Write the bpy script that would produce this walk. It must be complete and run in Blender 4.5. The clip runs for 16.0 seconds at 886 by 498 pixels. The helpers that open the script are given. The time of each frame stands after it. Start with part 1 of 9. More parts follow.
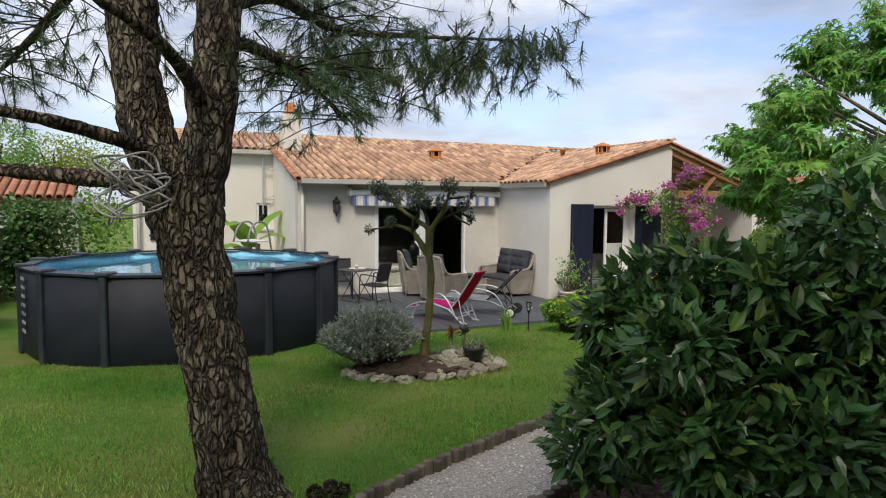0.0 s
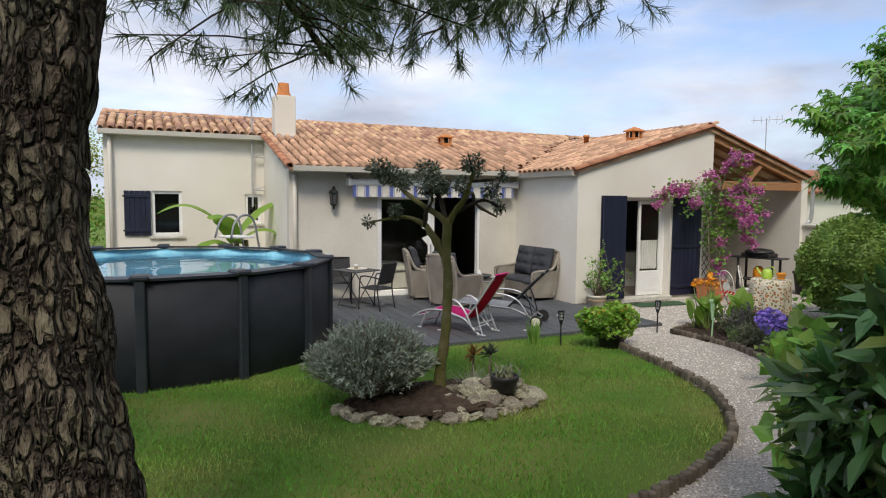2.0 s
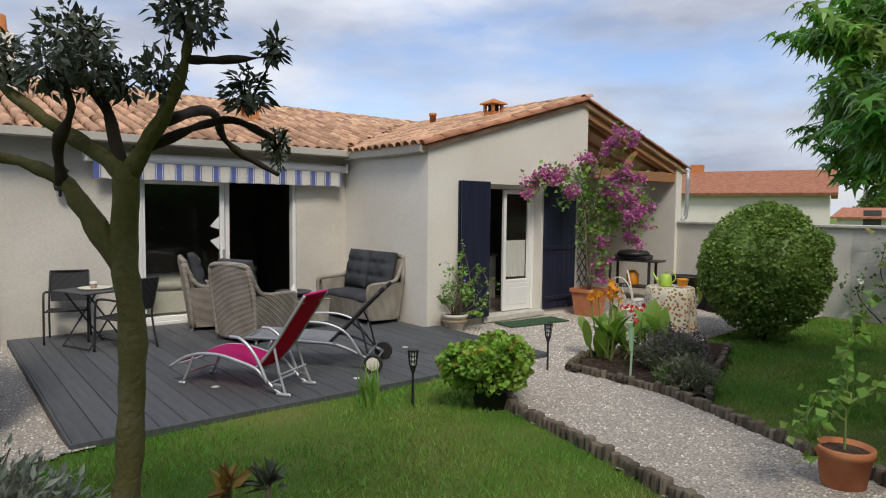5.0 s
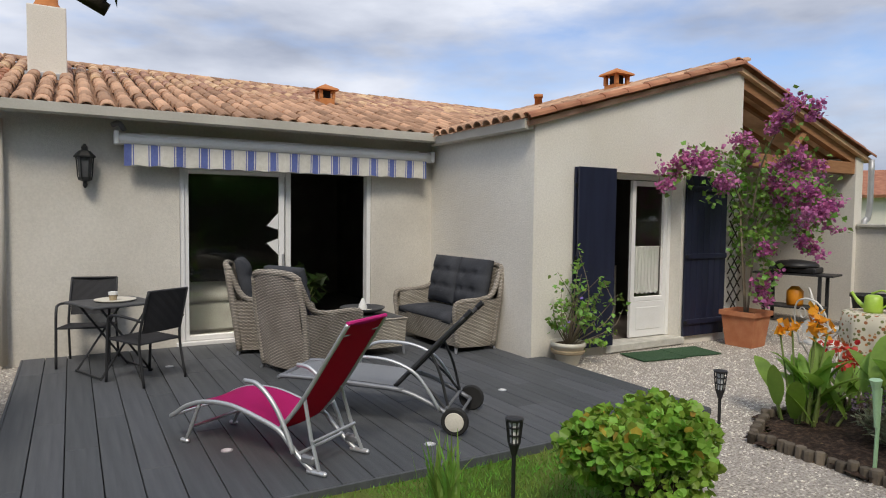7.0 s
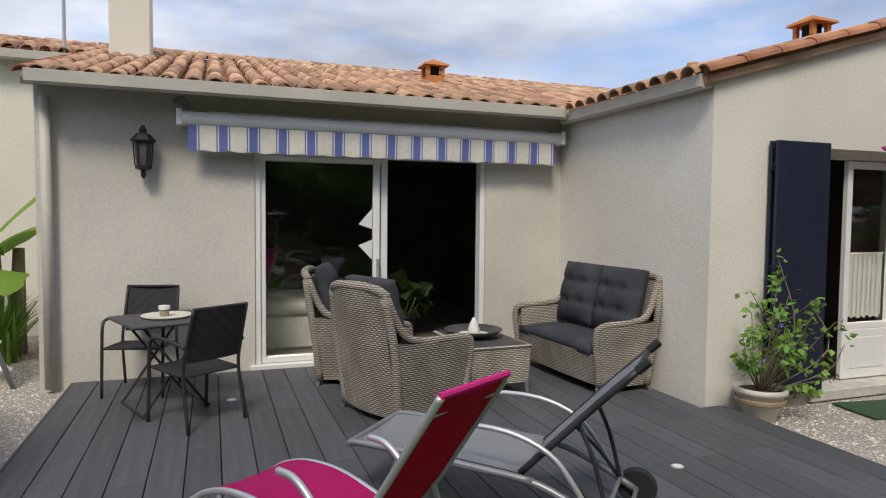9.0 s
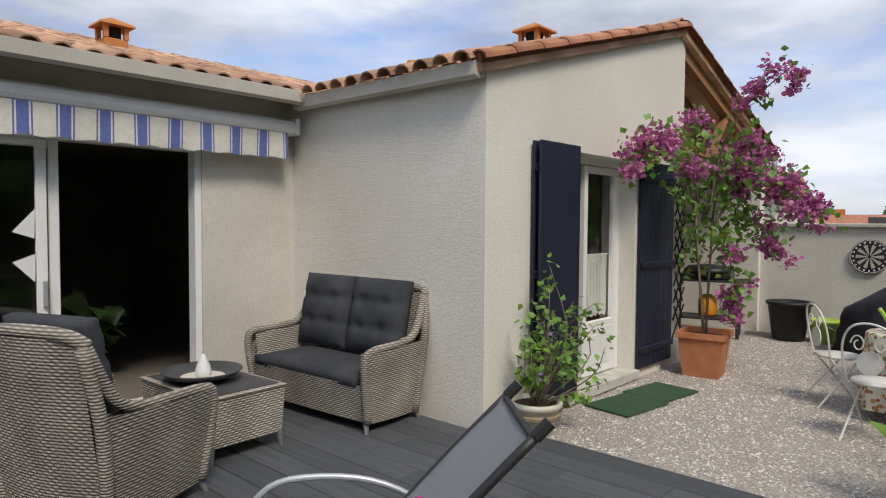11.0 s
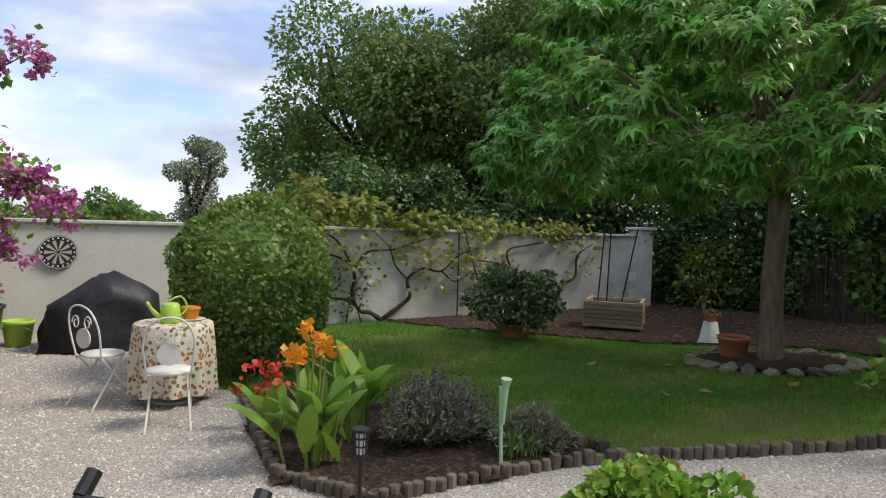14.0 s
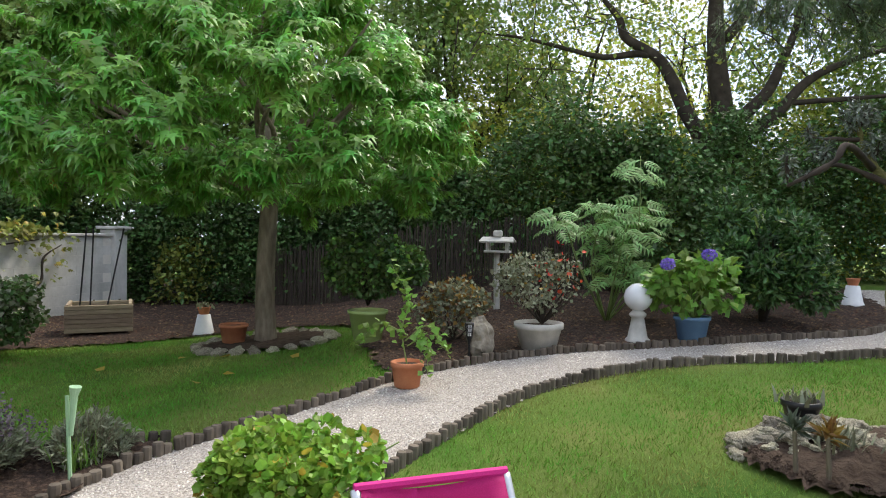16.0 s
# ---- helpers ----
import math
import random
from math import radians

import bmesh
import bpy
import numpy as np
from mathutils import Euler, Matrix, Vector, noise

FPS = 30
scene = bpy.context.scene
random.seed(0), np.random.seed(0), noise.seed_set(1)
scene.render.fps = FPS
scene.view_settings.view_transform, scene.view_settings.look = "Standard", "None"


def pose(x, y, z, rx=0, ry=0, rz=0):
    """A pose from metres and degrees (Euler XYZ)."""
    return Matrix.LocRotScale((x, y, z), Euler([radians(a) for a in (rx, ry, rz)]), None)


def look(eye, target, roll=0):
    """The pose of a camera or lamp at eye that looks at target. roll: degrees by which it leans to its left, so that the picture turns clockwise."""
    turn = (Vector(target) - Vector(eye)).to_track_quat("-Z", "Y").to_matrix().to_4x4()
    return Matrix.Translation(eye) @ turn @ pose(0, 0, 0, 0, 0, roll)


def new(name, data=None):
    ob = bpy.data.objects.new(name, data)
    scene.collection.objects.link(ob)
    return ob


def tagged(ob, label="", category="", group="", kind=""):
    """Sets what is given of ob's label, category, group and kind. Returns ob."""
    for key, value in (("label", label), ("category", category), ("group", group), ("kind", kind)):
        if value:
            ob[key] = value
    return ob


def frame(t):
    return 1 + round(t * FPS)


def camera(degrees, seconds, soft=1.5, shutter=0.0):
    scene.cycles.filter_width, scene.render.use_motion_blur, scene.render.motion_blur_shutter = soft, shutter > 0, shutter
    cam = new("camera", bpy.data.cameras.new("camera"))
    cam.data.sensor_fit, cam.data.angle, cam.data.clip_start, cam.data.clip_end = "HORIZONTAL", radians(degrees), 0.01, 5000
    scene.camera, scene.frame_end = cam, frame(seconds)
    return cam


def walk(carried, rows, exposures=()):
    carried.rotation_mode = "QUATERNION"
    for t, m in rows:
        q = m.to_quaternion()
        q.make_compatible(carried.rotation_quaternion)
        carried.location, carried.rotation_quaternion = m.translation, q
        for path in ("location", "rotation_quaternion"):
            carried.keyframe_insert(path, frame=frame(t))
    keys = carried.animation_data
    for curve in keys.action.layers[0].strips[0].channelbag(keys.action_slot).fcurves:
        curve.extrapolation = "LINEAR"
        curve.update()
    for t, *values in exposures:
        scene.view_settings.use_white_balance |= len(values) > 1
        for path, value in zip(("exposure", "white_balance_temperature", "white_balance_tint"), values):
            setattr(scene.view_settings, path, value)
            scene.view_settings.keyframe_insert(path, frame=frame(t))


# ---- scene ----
cam = camera(69.0, 16.0, 1.1)
PATH = [
    (0, (-8.57, -14.901, 2.355), (-7.733, -13.091, 2.21), 0.4),
    (0.5, (-8.463, -14.542, 2.318), (-7.626, -12.732, 2.166), 0.5),
    (1, (-8.301, -14.107, 2.3), (-7.47, -12.295, 2.139), 0.5),
    (1.5, (-8.11, -13.636, 2.251), (-7.293, -11.817, 2.095), 0.5),
    (2, (-7.928, -13.111, 2.231), (-7.102, -11.296, 2.076), 0.5),
    (2.5, (-7.65, -12.591, 2.188), (-6.752, -10.811, 2.029), 0.3),
    (3, (-7.356, -12.064, 2.112), (-6.304, -10.37, 1.956), 0.7),
    (3.5, (-7.049, -11.548, 2.072), (-5.872, -9.938, 1.923), 0.5),
    (4, (-6.638, -10.994, 2.023), (-5.397, -9.432, 1.87), 0.8),
    (4.2, (-6.488, -10.777, 1.986), (-5.244, -9.218, 1.841), 0.7),
    (6.3, (-4.897, -8.692, 1.797), (-3.647, -7.134, 1.689), 0.9),
    (6.5, (-4.791, -8.513, 1.777), (-3.598, -6.912, 1.662), 0.7),
    (7, (-4.555, -8.13, 1.728), (-3.558, -6.399, 1.625), 0.7),
    (7.5, (-4.377, -7.731, 1.706), (-3.528, -5.923, 1.599), 0.7),
    (8, (-4.145, -7.281, 1.666), (-3.458, -5.405, 1.559), 0.6),
    (8.2, (-4.069, -7.105, 1.649), (-3.436, -5.21, 1.55), 0.6),
    (10.3, (-3.66, -5.58, 1.704), (-2.538, -3.928, 1.597), 0.8),
    (10.5, (-3.69, -5.443, 1.702), (-2.447, -3.879, 1.606), 0.8),
    (11, (-3.74, -5.206, 1.67), (-2.256, -3.867, 1.584), 0.4),
    (11.5, (-3.756, -4.934, 1.654), (-2.107, -3.807, 1.554), 0.6),
    (12, (-3.782, -4.619, 1.642), (-1.942, -3.841, 1.55), 1.0),
    (12.5, (-3.822, -4.34, 1.705), (-1.858, -3.977, 1.61), 0.8),
    (13, (-3.791, -4.115, 1.684), (-1.794, -4.161, 1.585), 1.5),
    (13.5, (-3.656, -3.893, 1.696), (-1.731, -4.431, 1.615), 1.5),
    (14, (-3.587, -3.626, 1.705), (-1.871, -4.65, 1.64), 1.6),
    (14.5, (-3.503, -3.347, 1.702), (-2.159, -4.828, 1.656), 1.9),
    (15, (-3.387, -3.064, 1.703), (-2.403, -4.806, 1.672), 1.8),
    (15.5, (-3.269, -2.84, 1.711), (-2.607, -4.727, 1.682), 1.5),
    (16, (-3.306, -2.738, 1.694), (-2.882, -4.692, 1.661), 0.9),
]
EXPOSURE = [(0.0, 0.4), (1.5, 0.4), (4.0, 0.2), (6.5, 0.2), (8.0, 0.24), (11.0, 0.25), (12.0, 0.22), (13.0, 0.34), (13.5, 0.46), (14.0, 0.6), (14.5, 1.05), (15.0, 1.2), (16.0, 1.28)]
walk(cam, [(t, look(eye, target, roll)) for t, eye, target, roll in PATH], EXPOSURE)

# ---- world, sun, exposure ----
SUN_EL, SUN_AZ = 50.0, 208.0
world = bpy.data.worlds.new("sky")
scene.world = world
world.use_nodes = True
wn, wl = world.node_tree.nodes, world.node_tree.links
wn.clear()
w_out, w_bg, w_sky, w_mix = wn.new("ShaderNodeOutputWorld"), wn.new("ShaderNodeBackground"), wn.new("ShaderNodeTexSky"), wn.new("ShaderNodeMix")
w_tc, w_map, w_no, w_rmp, w_gain = wn.new("ShaderNodeTexCoord"), wn.new("ShaderNodeMapping"), wn.new("ShaderNodeTexNoise"), wn.new("ShaderNodeValToRGB"), wn.new("ShaderNodeMix")
w_no2, w_rmp2 = wn.new("ShaderNodeTexNoise"), wn.new("ShaderNodeValToRGB")
w_sky.sky_type, w_sky.sun_disc = "NISHITA", False
w_sky.sun_elevation, w_sky.sun_rotation = radians(SUN_EL), radians(SUN_AZ)
w_mix.data_type, w_gain.data_type, w_gain.blend_type = "RGBA", "RGBA", "MULTIPLY"
w_map.inputs["Scale"].default_value = (1.0, 1.0, 3.2)
w_no.inputs["Scale"].default_value, w_no.inputs["Detail"].default_value, w_no.inputs["Roughness"].default_value = 2.6, 8, 0.55
w_no2.inputs["Scale"].default_value, w_no2.inputs["Detail"].default_value = 3.4, 6
w_rmp.color_ramp.elements[0].position, w_rmp.color_ramp.elements[1].position = 0.30, 0.52
w_rmp2.color_ramp.elements[0].position, w_rmp2.color_ramp.elements[1].position = 0.34, 0.72
w_rmp2.color_ramp.elements[0].color, w_rmp2.color_ramp.elements[1].color = (3.3, 3.7, 4.7, 1), (7.4, 7.7, 8.5, 1)
w_gain.inputs[0].default_value = 1.0
w_gain.inputs[7].default_value = (1.25, 1.25, 1.4, 1)
w_bg.inputs[1].default_value = 0.105
wl.new(w_tc.outputs["Generated"], w_map.inputs[0])
wl.new(w_map.outputs[0], w_no.inputs["Vector"])
wl.new(w_map.outputs[0], w_no2.inputs["Vector"])
wl.new(w_no.outputs[0], w_rmp.inputs[0])
wl.new(w_no2.outputs[0], w_rmp2.inputs[0])
wl.new(w_rmp.outputs[0], w_mix.inputs[0])
wl.new(w_sky.outputs[0], w_gain.inputs[6])
wl.new(w_gain.outputs[2], w_mix.inputs[6])
wl.new(w_rmp2.outputs[0], w_mix.inputs[7])
wl.new(w_mix.outputs[2], w_bg.inputs[0])
wl.new(w_bg.outputs[0], w_out.inputs[0])

sun = new("sun", bpy.data.lights.new("sun", "SUN"))
sun.data.energy, sun.data.angle, sun.data.color = 2.0, radians(16), (1.0, 0.91, 0.78)
sun_dir = Vector((math.sin(radians(SUN_AZ)) * math.cos(radians(SUN_EL)), math.cos(radians(SUN_AZ)) * math.cos(radians(SUN_EL)), math.sin(radians(SUN_EL))))
sun.matrix_world = look(sun_dir * 50, (0, 0, 0))


# ---- materials ----
def mat(name, a, b=None, scale=8.0, rough=0.7, bump=0.0, bump_scale=60.0, metal=0.0, c=None, fine=90.0, random_amount=0.0,
        island=0.0, stretch=(1, 1, 1), spec=0.5, trans=0.0, detail=4.0, dist=0.004):
    m = bpy.data.materials.new(name)
    m.use_nodes = True
    n, l = m.node_tree.nodes, m.node_tree.links
    p = n["Principled BSDF"]
    p.inputs["Roughness"].default_value, p.inputs["Metallic"].default_value = rough, metal
    p.inputs["Specular IOR Level"].default_value = spec
    if b is None:
        b = tuple(v * 0.8 for v in a)
    tc, mp = n.new("ShaderNodeTexCoord"), n.new("ShaderNodeMapping")
    mp.inputs["Scale"].default_value = stretch
    l.new(tc.outputs["Object"], mp.inputs[0])
    n1, n2 = n.new("ShaderNodeTexNoise"), n.new("ShaderNodeTexNoise")
    n1.inputs["Scale"].default_value, n1.inputs["Detail"].default_value = scale, detail
    n2.inputs["Scale"].default_value, n2.inputs["Detail"].default_value = fine, 3
    l.new(mp.outputs[0], n1.inputs["Vector"])
    l.new(mp.outputs[0], n2.inputs["Vector"])
    r1 = n.new("ShaderNodeValToRGB")
    r1.color_ramp.elements[0].position, r1.color_ramp.elements[1].position = 0.32, 0.68
    r1.color_ramp.elements[0].color, r1.color_ramp.elements[1].color = (*a, 1), (*b, 1)
    if c:
        e = r1.color_ramp.elements.new(0.5)
        e.color = (*c, 1)
    l.new(n1.outputs[0], r1.inputs[0])
    hsv = n.new("ShaderNodeHueSaturation")
    l.new(r1.outputs[0], hsv.inputs["Color"])
    mr = n.new("ShaderNodeMapRange")
    mr.inputs["To Min"].default_value, mr.inputs["To Max"].default_value = 0.86, 1.14
    l.new(n2.outputs[0], mr.inputs[0])
    val = mr.outputs[0]
    for kind, amount in (("o", random_amount), ("i", island)):
        if amount:
            src = n.new("ShaderNodeObjectInfo").outputs["Random"] if kind == "o" else n.new("ShaderNodeNewGeometry").outputs["Random Per Island"]
            m2, mu = n.new("ShaderNodeMapRange"), n.new("ShaderNodeMath")
            m2.inputs["To Min"].default_value, m2.inputs["To Max"].default_value = 1 - amount, 1 + amount
            mu.operation = "MULTIPLY"
            l.new(src, m2.inputs[0])
            l.new(m2.outputs[0], mu.inputs[0])
            l.new(val, mu.inputs[1])
            val = mu.outputs[0]
            m3 = n.new("ShaderNodeMapRange")
            m3.inputs["To Min"].default_value, m3.inputs["To Max"].default_value = 0.5 - amount * 0.06, 0.5 + amount * 0.06
            l.new(src, m3.inputs[0])
            l.new(m3.outputs[0], hsv.inputs["Hue"])
    l.new(val, hsv.inputs["Value"])
    l.new(hsv.outputs[0], p.inputs["Base Color"])
    if bump:
        n3, bp = n.new("ShaderNodeTexNoise"), n.new("ShaderNodeBump")
        n3.inputs["Scale"].default_value, n3.inputs["Detail"].default_value = bump_scale, 4
        bp.inputs["Strength"].default_value, bp.inputs["Distance"].default_value = bump, dist
        l.new(mp.outputs[0], n3.inputs["Vector"])
        l.new(n3.outputs[0], bp.inputs["Height"])
        l.new(bp.outputs[0], p.inputs["Normal"])
    if trans:
        tr, mx, out = n.new("ShaderNodeBsdfTranslucent"), n.new("ShaderNodeMixShader"), n["Material Output"]
        mx.inputs[0].default_value = trans
        l.new(hsv.outputs[0], tr.inputs[0])
        l.new(p.outputs[0], mx.inputs[1])
        l.new(tr.outputs[0], mx.inputs[2])
        l.new(mx.outputs[0], out.inputs[0])
    return m


def leaf_mat(name, a, b, rough=0.5, trans=0.3, amount=0.35):
    return mat(name, a, b, scale=1.6, rough=rough, island=amount, trans=trans, fine=30)


def glass_mat(name, tint, rough=0.02):
    m = bpy.data.materials.new(name)
    m.use_nodes = True
    p = m.node_tree.nodes["Principled BSDF"]
    p.inputs["Base Color"].default_value = (*tint, 1)
    p.inputs["Roughness"].default_value = rough
    p.inputs["Transmission Weight"].default_value = 1.0
    p.inputs["IOR"].default_value = 1.45
    return m


M_WALL = mat("wall_render", (0.72, 0.68, 0.60), (0.80, 0.77, 0.70), scale=0.7, rough=0.95, bump=0.9, bump_scale=75, fine=40, spec=0.2, dist=0.006)
# greyer than M_WALL: weathering, plus awning shade put into the tone
M_WALLGREY = mat("weathered_shaded_render", (0.58, 0.55, 0.49), (0.71, 0.68, 0.61), scale=0.8, rough=0.95, bump=0.9, bump_scale=72, fine=35, spec=0.2, dist=0.008)
M_WALL2 = mat("garden_wall_render", (0.62, 0.60, 0.54), (0.74, 0.71, 0.64), scale=0.9, rough=0.95, bump=0.8, bump_scale=60, fine=35, spec=0.2, dist=0.006)
M_OLDWALL = mat("weathered_block_wall", (0.42, 0.42, 0.385), (0.66, 0.65, 0.61), scale=1.4, rough=0.95, bump=0.6, bump_scale=40, fine=20, spec=0.2)
M_TILE = mat("roof_tile_clay", (0.30, 0.18, 0.12), (0.62, 0.42, 0.28), scale=2.2, rough=0.9, bump=0.5, bump_scale=50, random_amount=0.38, island=0.3, c=(0.50, 0.30, 0.19), spec=0.2, detail=8.0)
M_TILE2 = mat("edge_tile_clay", (0.30, 0.125, 0.075), (0.46, 0.22, 0.125), scale=5, rough=0.85, bump=0.4, random_amount=0.2, island=0.2, spec=0.25)
M_TERRA = mat("terracotta", (0.45, 0.16, 0.075), (0.55, 0.24, 0.12), scale=6, rough=0.85, bump=0.2, bump_scale=80, spec=0.25)
M_ORANGE = mat("orange_clay", (0.50, 0.18, 0.06), (0.58, 0.25, 0.09), scale=6, rough=0.8, spec=0.25)
M_GUTTER = mat("gutter_beige", (0.50, 0.47, 0.41), (0.58, 0.55, 0.48), scale=2, rough=0.55)
M_ZINC = mat("zinc_grey", (0.42, 0.43, 0.44), (0.52, 0.53, 0.54), scale=5, rough=0.5, metal=0.5)
M_WHITE = mat("white_pvc", (0.80, 0.80, 0.79), (0.85, 0.85, 0.84), scale=3, rough=0.4)
M_NAVY = mat("navy_painted_wood", (0.008, 0.011, 0.03), (0.014, 0.018, 0.045), scale=2, rough=0.5, bump=0.15, bump_scale=40, stretch=(6, 6, 0.6))
M_WOOD = mat("roof_timber", (0.30, 0.14, 0.06), (0.40, 0.20, 0.09), scale=4, rough=0.75, bump=0.3, stretch=(1, 8, 8))
M_DECK = mat("dark_deck_board", (0.068, 0.074, 0.082), (0.10, 0.107, 0.117), scale=1.5, rough=0.6, bump=0.5, bump_scale=30, stretch=(14, 0.7, 1), random_amount=0.16, spec=0.4)
# near-black stands in for the shade in gaps, hollows and behind panes
M_DARK = mat("gap_shade", (0.012, 0.012, 0.012), (0.02, 0.02, 0.02), scale=5, rough=0.95)
M_GRAVEL = mat("gravel", (0.24, 0.21, 0.18), (0.60, 0.55, 0.49), scale=55, rough=0.95, bump=1.0, bump_scale=70, fine=160, c=(0.43, 0.39, 0.345), dist=0.02, spec=0.25)
M_STONE_CHIP = mat("gravel_stone", (0.46, 0.425, 0.375), (0.74, 0.70, 0.635), scale=9, rough=0.95, island=0.38, spec=0.3)
M_LAWN = mat("lawn", (0.09, 0.20, 0.028), (0.25, 0.255, 0.08), scale=0.7, rough=0.95, bump=1.0, bump_scale=120, fine=70, c=(0.15, 0.23, 0.045), dist=0.03, spec=0.15, detail=8)
M_BLADE = mat("grass_blade", (0.10, 0.265, 0.03), (0.34, 0.355, 0.105), scale=0.8, rough=0.8, island=0.5, c=(0.17, 0.325, 0.048), trans=0.25, spec=0.2, detail=8)
M_MULCH = mat("bark_mulch", (0.030, 0.020, 0.015), (0.115, 0.075, 0.052), scale=28, rough=0.95, bump=1.0, bump_scale=45, fine=90, c=(0.048, 0.032, 0.024), dist=0.03, spec=0.2)
M_CHIP = mat("bark_chip", (0.05, 0.029, 0.02), (0.19, 0.12, 0.08), scale=9, rough=0.9, island=0.5, spec=0.2)
M_SOIL = mat("soil", (0.05, 0.033, 0.022), (0.10, 0.07, 0.05), scale=12, rough=0.95, bump=1.0, bump_scale=35, dist=0.03, spec=0.2)
M_ROCK = mat("limestone", (0.17, 0.155, 0.10), (0.58, 0.53, 0.41), scale=9, rough=0.9, bump=0.8, bump_scale=22, random_amount=0.35, dist=0.02, spec=0.25)
M_LOG = mat("edging_log", (0.09, 0.075, 0.06), (0.20, 0.165, 0.125), scale=7, rough=0.9, bump=0.6, bump_scale=40, random_amount=0.35, island=0.35, stretch=(1, 1, 0.3), spec=0.2)
M_BARK = mat("pine_bark", (0.05, 0.04, 0.032), (0.34, 0.28, 0.21), scale=9, rough=0.95, bump=1.0, bump_scale=16, fine=40, c=(0.17, 0.135, 0.10), stretch=(1.6, 1.6, 0.45), dist=0.08, spec=0.15)


def plated(m, crack, lichen, scale, flat):
    """Bark in plates: dark cracks between them, some lichen, all in relief."""
    n, l = m.node_tree.nodes, m.node_tree.links
    p = n["Principled BSDF"]
    tc, mp, wob, add, vor = n.new("ShaderNodeTexCoord"), n.new("ShaderNodeMapping"), n.new("ShaderNodeTexNoise"), n.new("ShaderNodeVectorMath"), n.new("ShaderNodeTexVoronoi")
    mp.inputs["Scale"].default_value = (1, 1, flat)
    wob.inputs["Scale"].default_value, wob.inputs["Detail"].default_value = 6.0, 5
    sc = n.new("ShaderNodeVectorMath")
    sc.operation, add.operation = "SCALE", "ADD"
    sc.inputs["Scale"].default_value = 0.10
    vor.feature = "DISTANCE_TO_EDGE"
    vor.inputs["Scale"].default_value = scale
    rmp, mix = n.new("ShaderNodeMapRange"), n.new("ShaderNodeMix")
    mix.data_type = "RGBA"
    rmp.inputs["From Max"].default_value = 0.22
    l.new(tc.outputs["Object"], mp.inputs[0])
    l.new(tc.outputs["Object"], wob.inputs["Vector"])
    l.new(wob.outputs["Color"], sc.inputs[0])
    l.new(mp.outputs[0], add.inputs[0])
    l.new(sc.outputs[0], add.inputs[1])
    l.new(add.outputs[0], vor.inputs["Vector"])
    l.new(vor.outputs["Distance"], rmp.inputs[0])
    base = p.inputs["Base Color"].links[0].from_socket
    ln, lr, lm = n.new("ShaderNodeTexNoise"), n.new("ShaderNodeMapRange"), n.new("ShaderNodeMix")
    lm.data_type = "RGBA"
    ln.inputs["Scale"].default_value, ln.inputs["Detail"].default_value = 3.2, 8
    lr.inputs["From Min"].default_value, lr.inputs["From Max"].default_value, lr.inputs["To Max"].default_value = 0.48, 0.60, 0.7
    l.new(tc.outputs["Object"], ln.inputs["Vector"])
    l.new(ln.outputs[0], lr.inputs[0])
    l.new(lr.outputs[0], lm.inputs[0])
    l.new(base, lm.inputs[6])
    lm.inputs[7].default_value = (*lichen, 1)
    l.new(rmp.outputs[0], mix.inputs[0])
    mix.inputs[6].default_value = (*crack, 1)
    l.new(lm.outputs[2], mix.inputs[7])
    l.new(mix.outputs[2], p.inputs["Base Color"])
    bp = n.new("ShaderNodeBump")
    bp.inputs["Strength"].default_value, bp.inputs["Distance"].default_value = 1.0, 0.03
    l.new(rmp.outputs[0], bp.inputs["Height"])
    if p.inputs["Normal"].links:
        l.new(p.inputs["Normal"].links[0].from_socket, bp.inputs["Normal"])
    l.new(bp.outputs[0], p.inputs["Normal"])


plated(M_BARK, (0.055, 0.042, 0.034), (0.27, 0.24, 0.16), 26.0, 0.34)
M_BARK2 = mat("grey_bark", (0.15, 0.12, 0.085), (0.30, 0.25, 0.18), scale=9, rough=0.95, bump=0.8, bump_scale=30, stretch=(1.5, 1.5, 0.4), dist=0.02, spec=0.15)
M_MOSSBARK = mat("mossy_olive_bark", (0.10, 0.105, 0.03), (0.20, 0.18, 0.10), scale=4, rough=0.95, bump=0.8, bump_scale=40, c=(0.14, 0.13, 0.05), dist=0.015, spec=0.15)
M_DARKBARK = mat("dark_bark", (0.035, 0.028, 0.022), (0.075, 0.06, 0.045), scale=6, rough=0.95, bump=0.7, bump_scale=30, spec=0.15)
M_POOL = mat("dark_pool_liner", (0.010, 0.012, 0.017), (0.018, 0.021, 0.028), scale=3, rough=0.62, bump=0.08, bump_scale=6, spec=0.3)
M_POOLTRIM = mat("pool_frame_plastic", (0.018, 0.022, 0.032), (0.03, 0.035, 0.045), scale=4, rough=0.4)
M_LINER = mat("pool_blue_liner", (0.20, 0.58, 0.80), (0.34, 0.70, 0.88), scale=14, rough=0.5, fine=30)
M_WATER = glass_mat("pool_water", (0.90, 0.98, 1.0), 0.03)
M_GLASS = glass_mat("window_glass", (0.9, 0.93, 0.92), 0.0)
M_WICKER = mat("grey_wicker", (0.31, 0.27, 0.22), (0.50, 0.45, 0.385), scale=3, rough=0.75, island=0.22, fine=110)


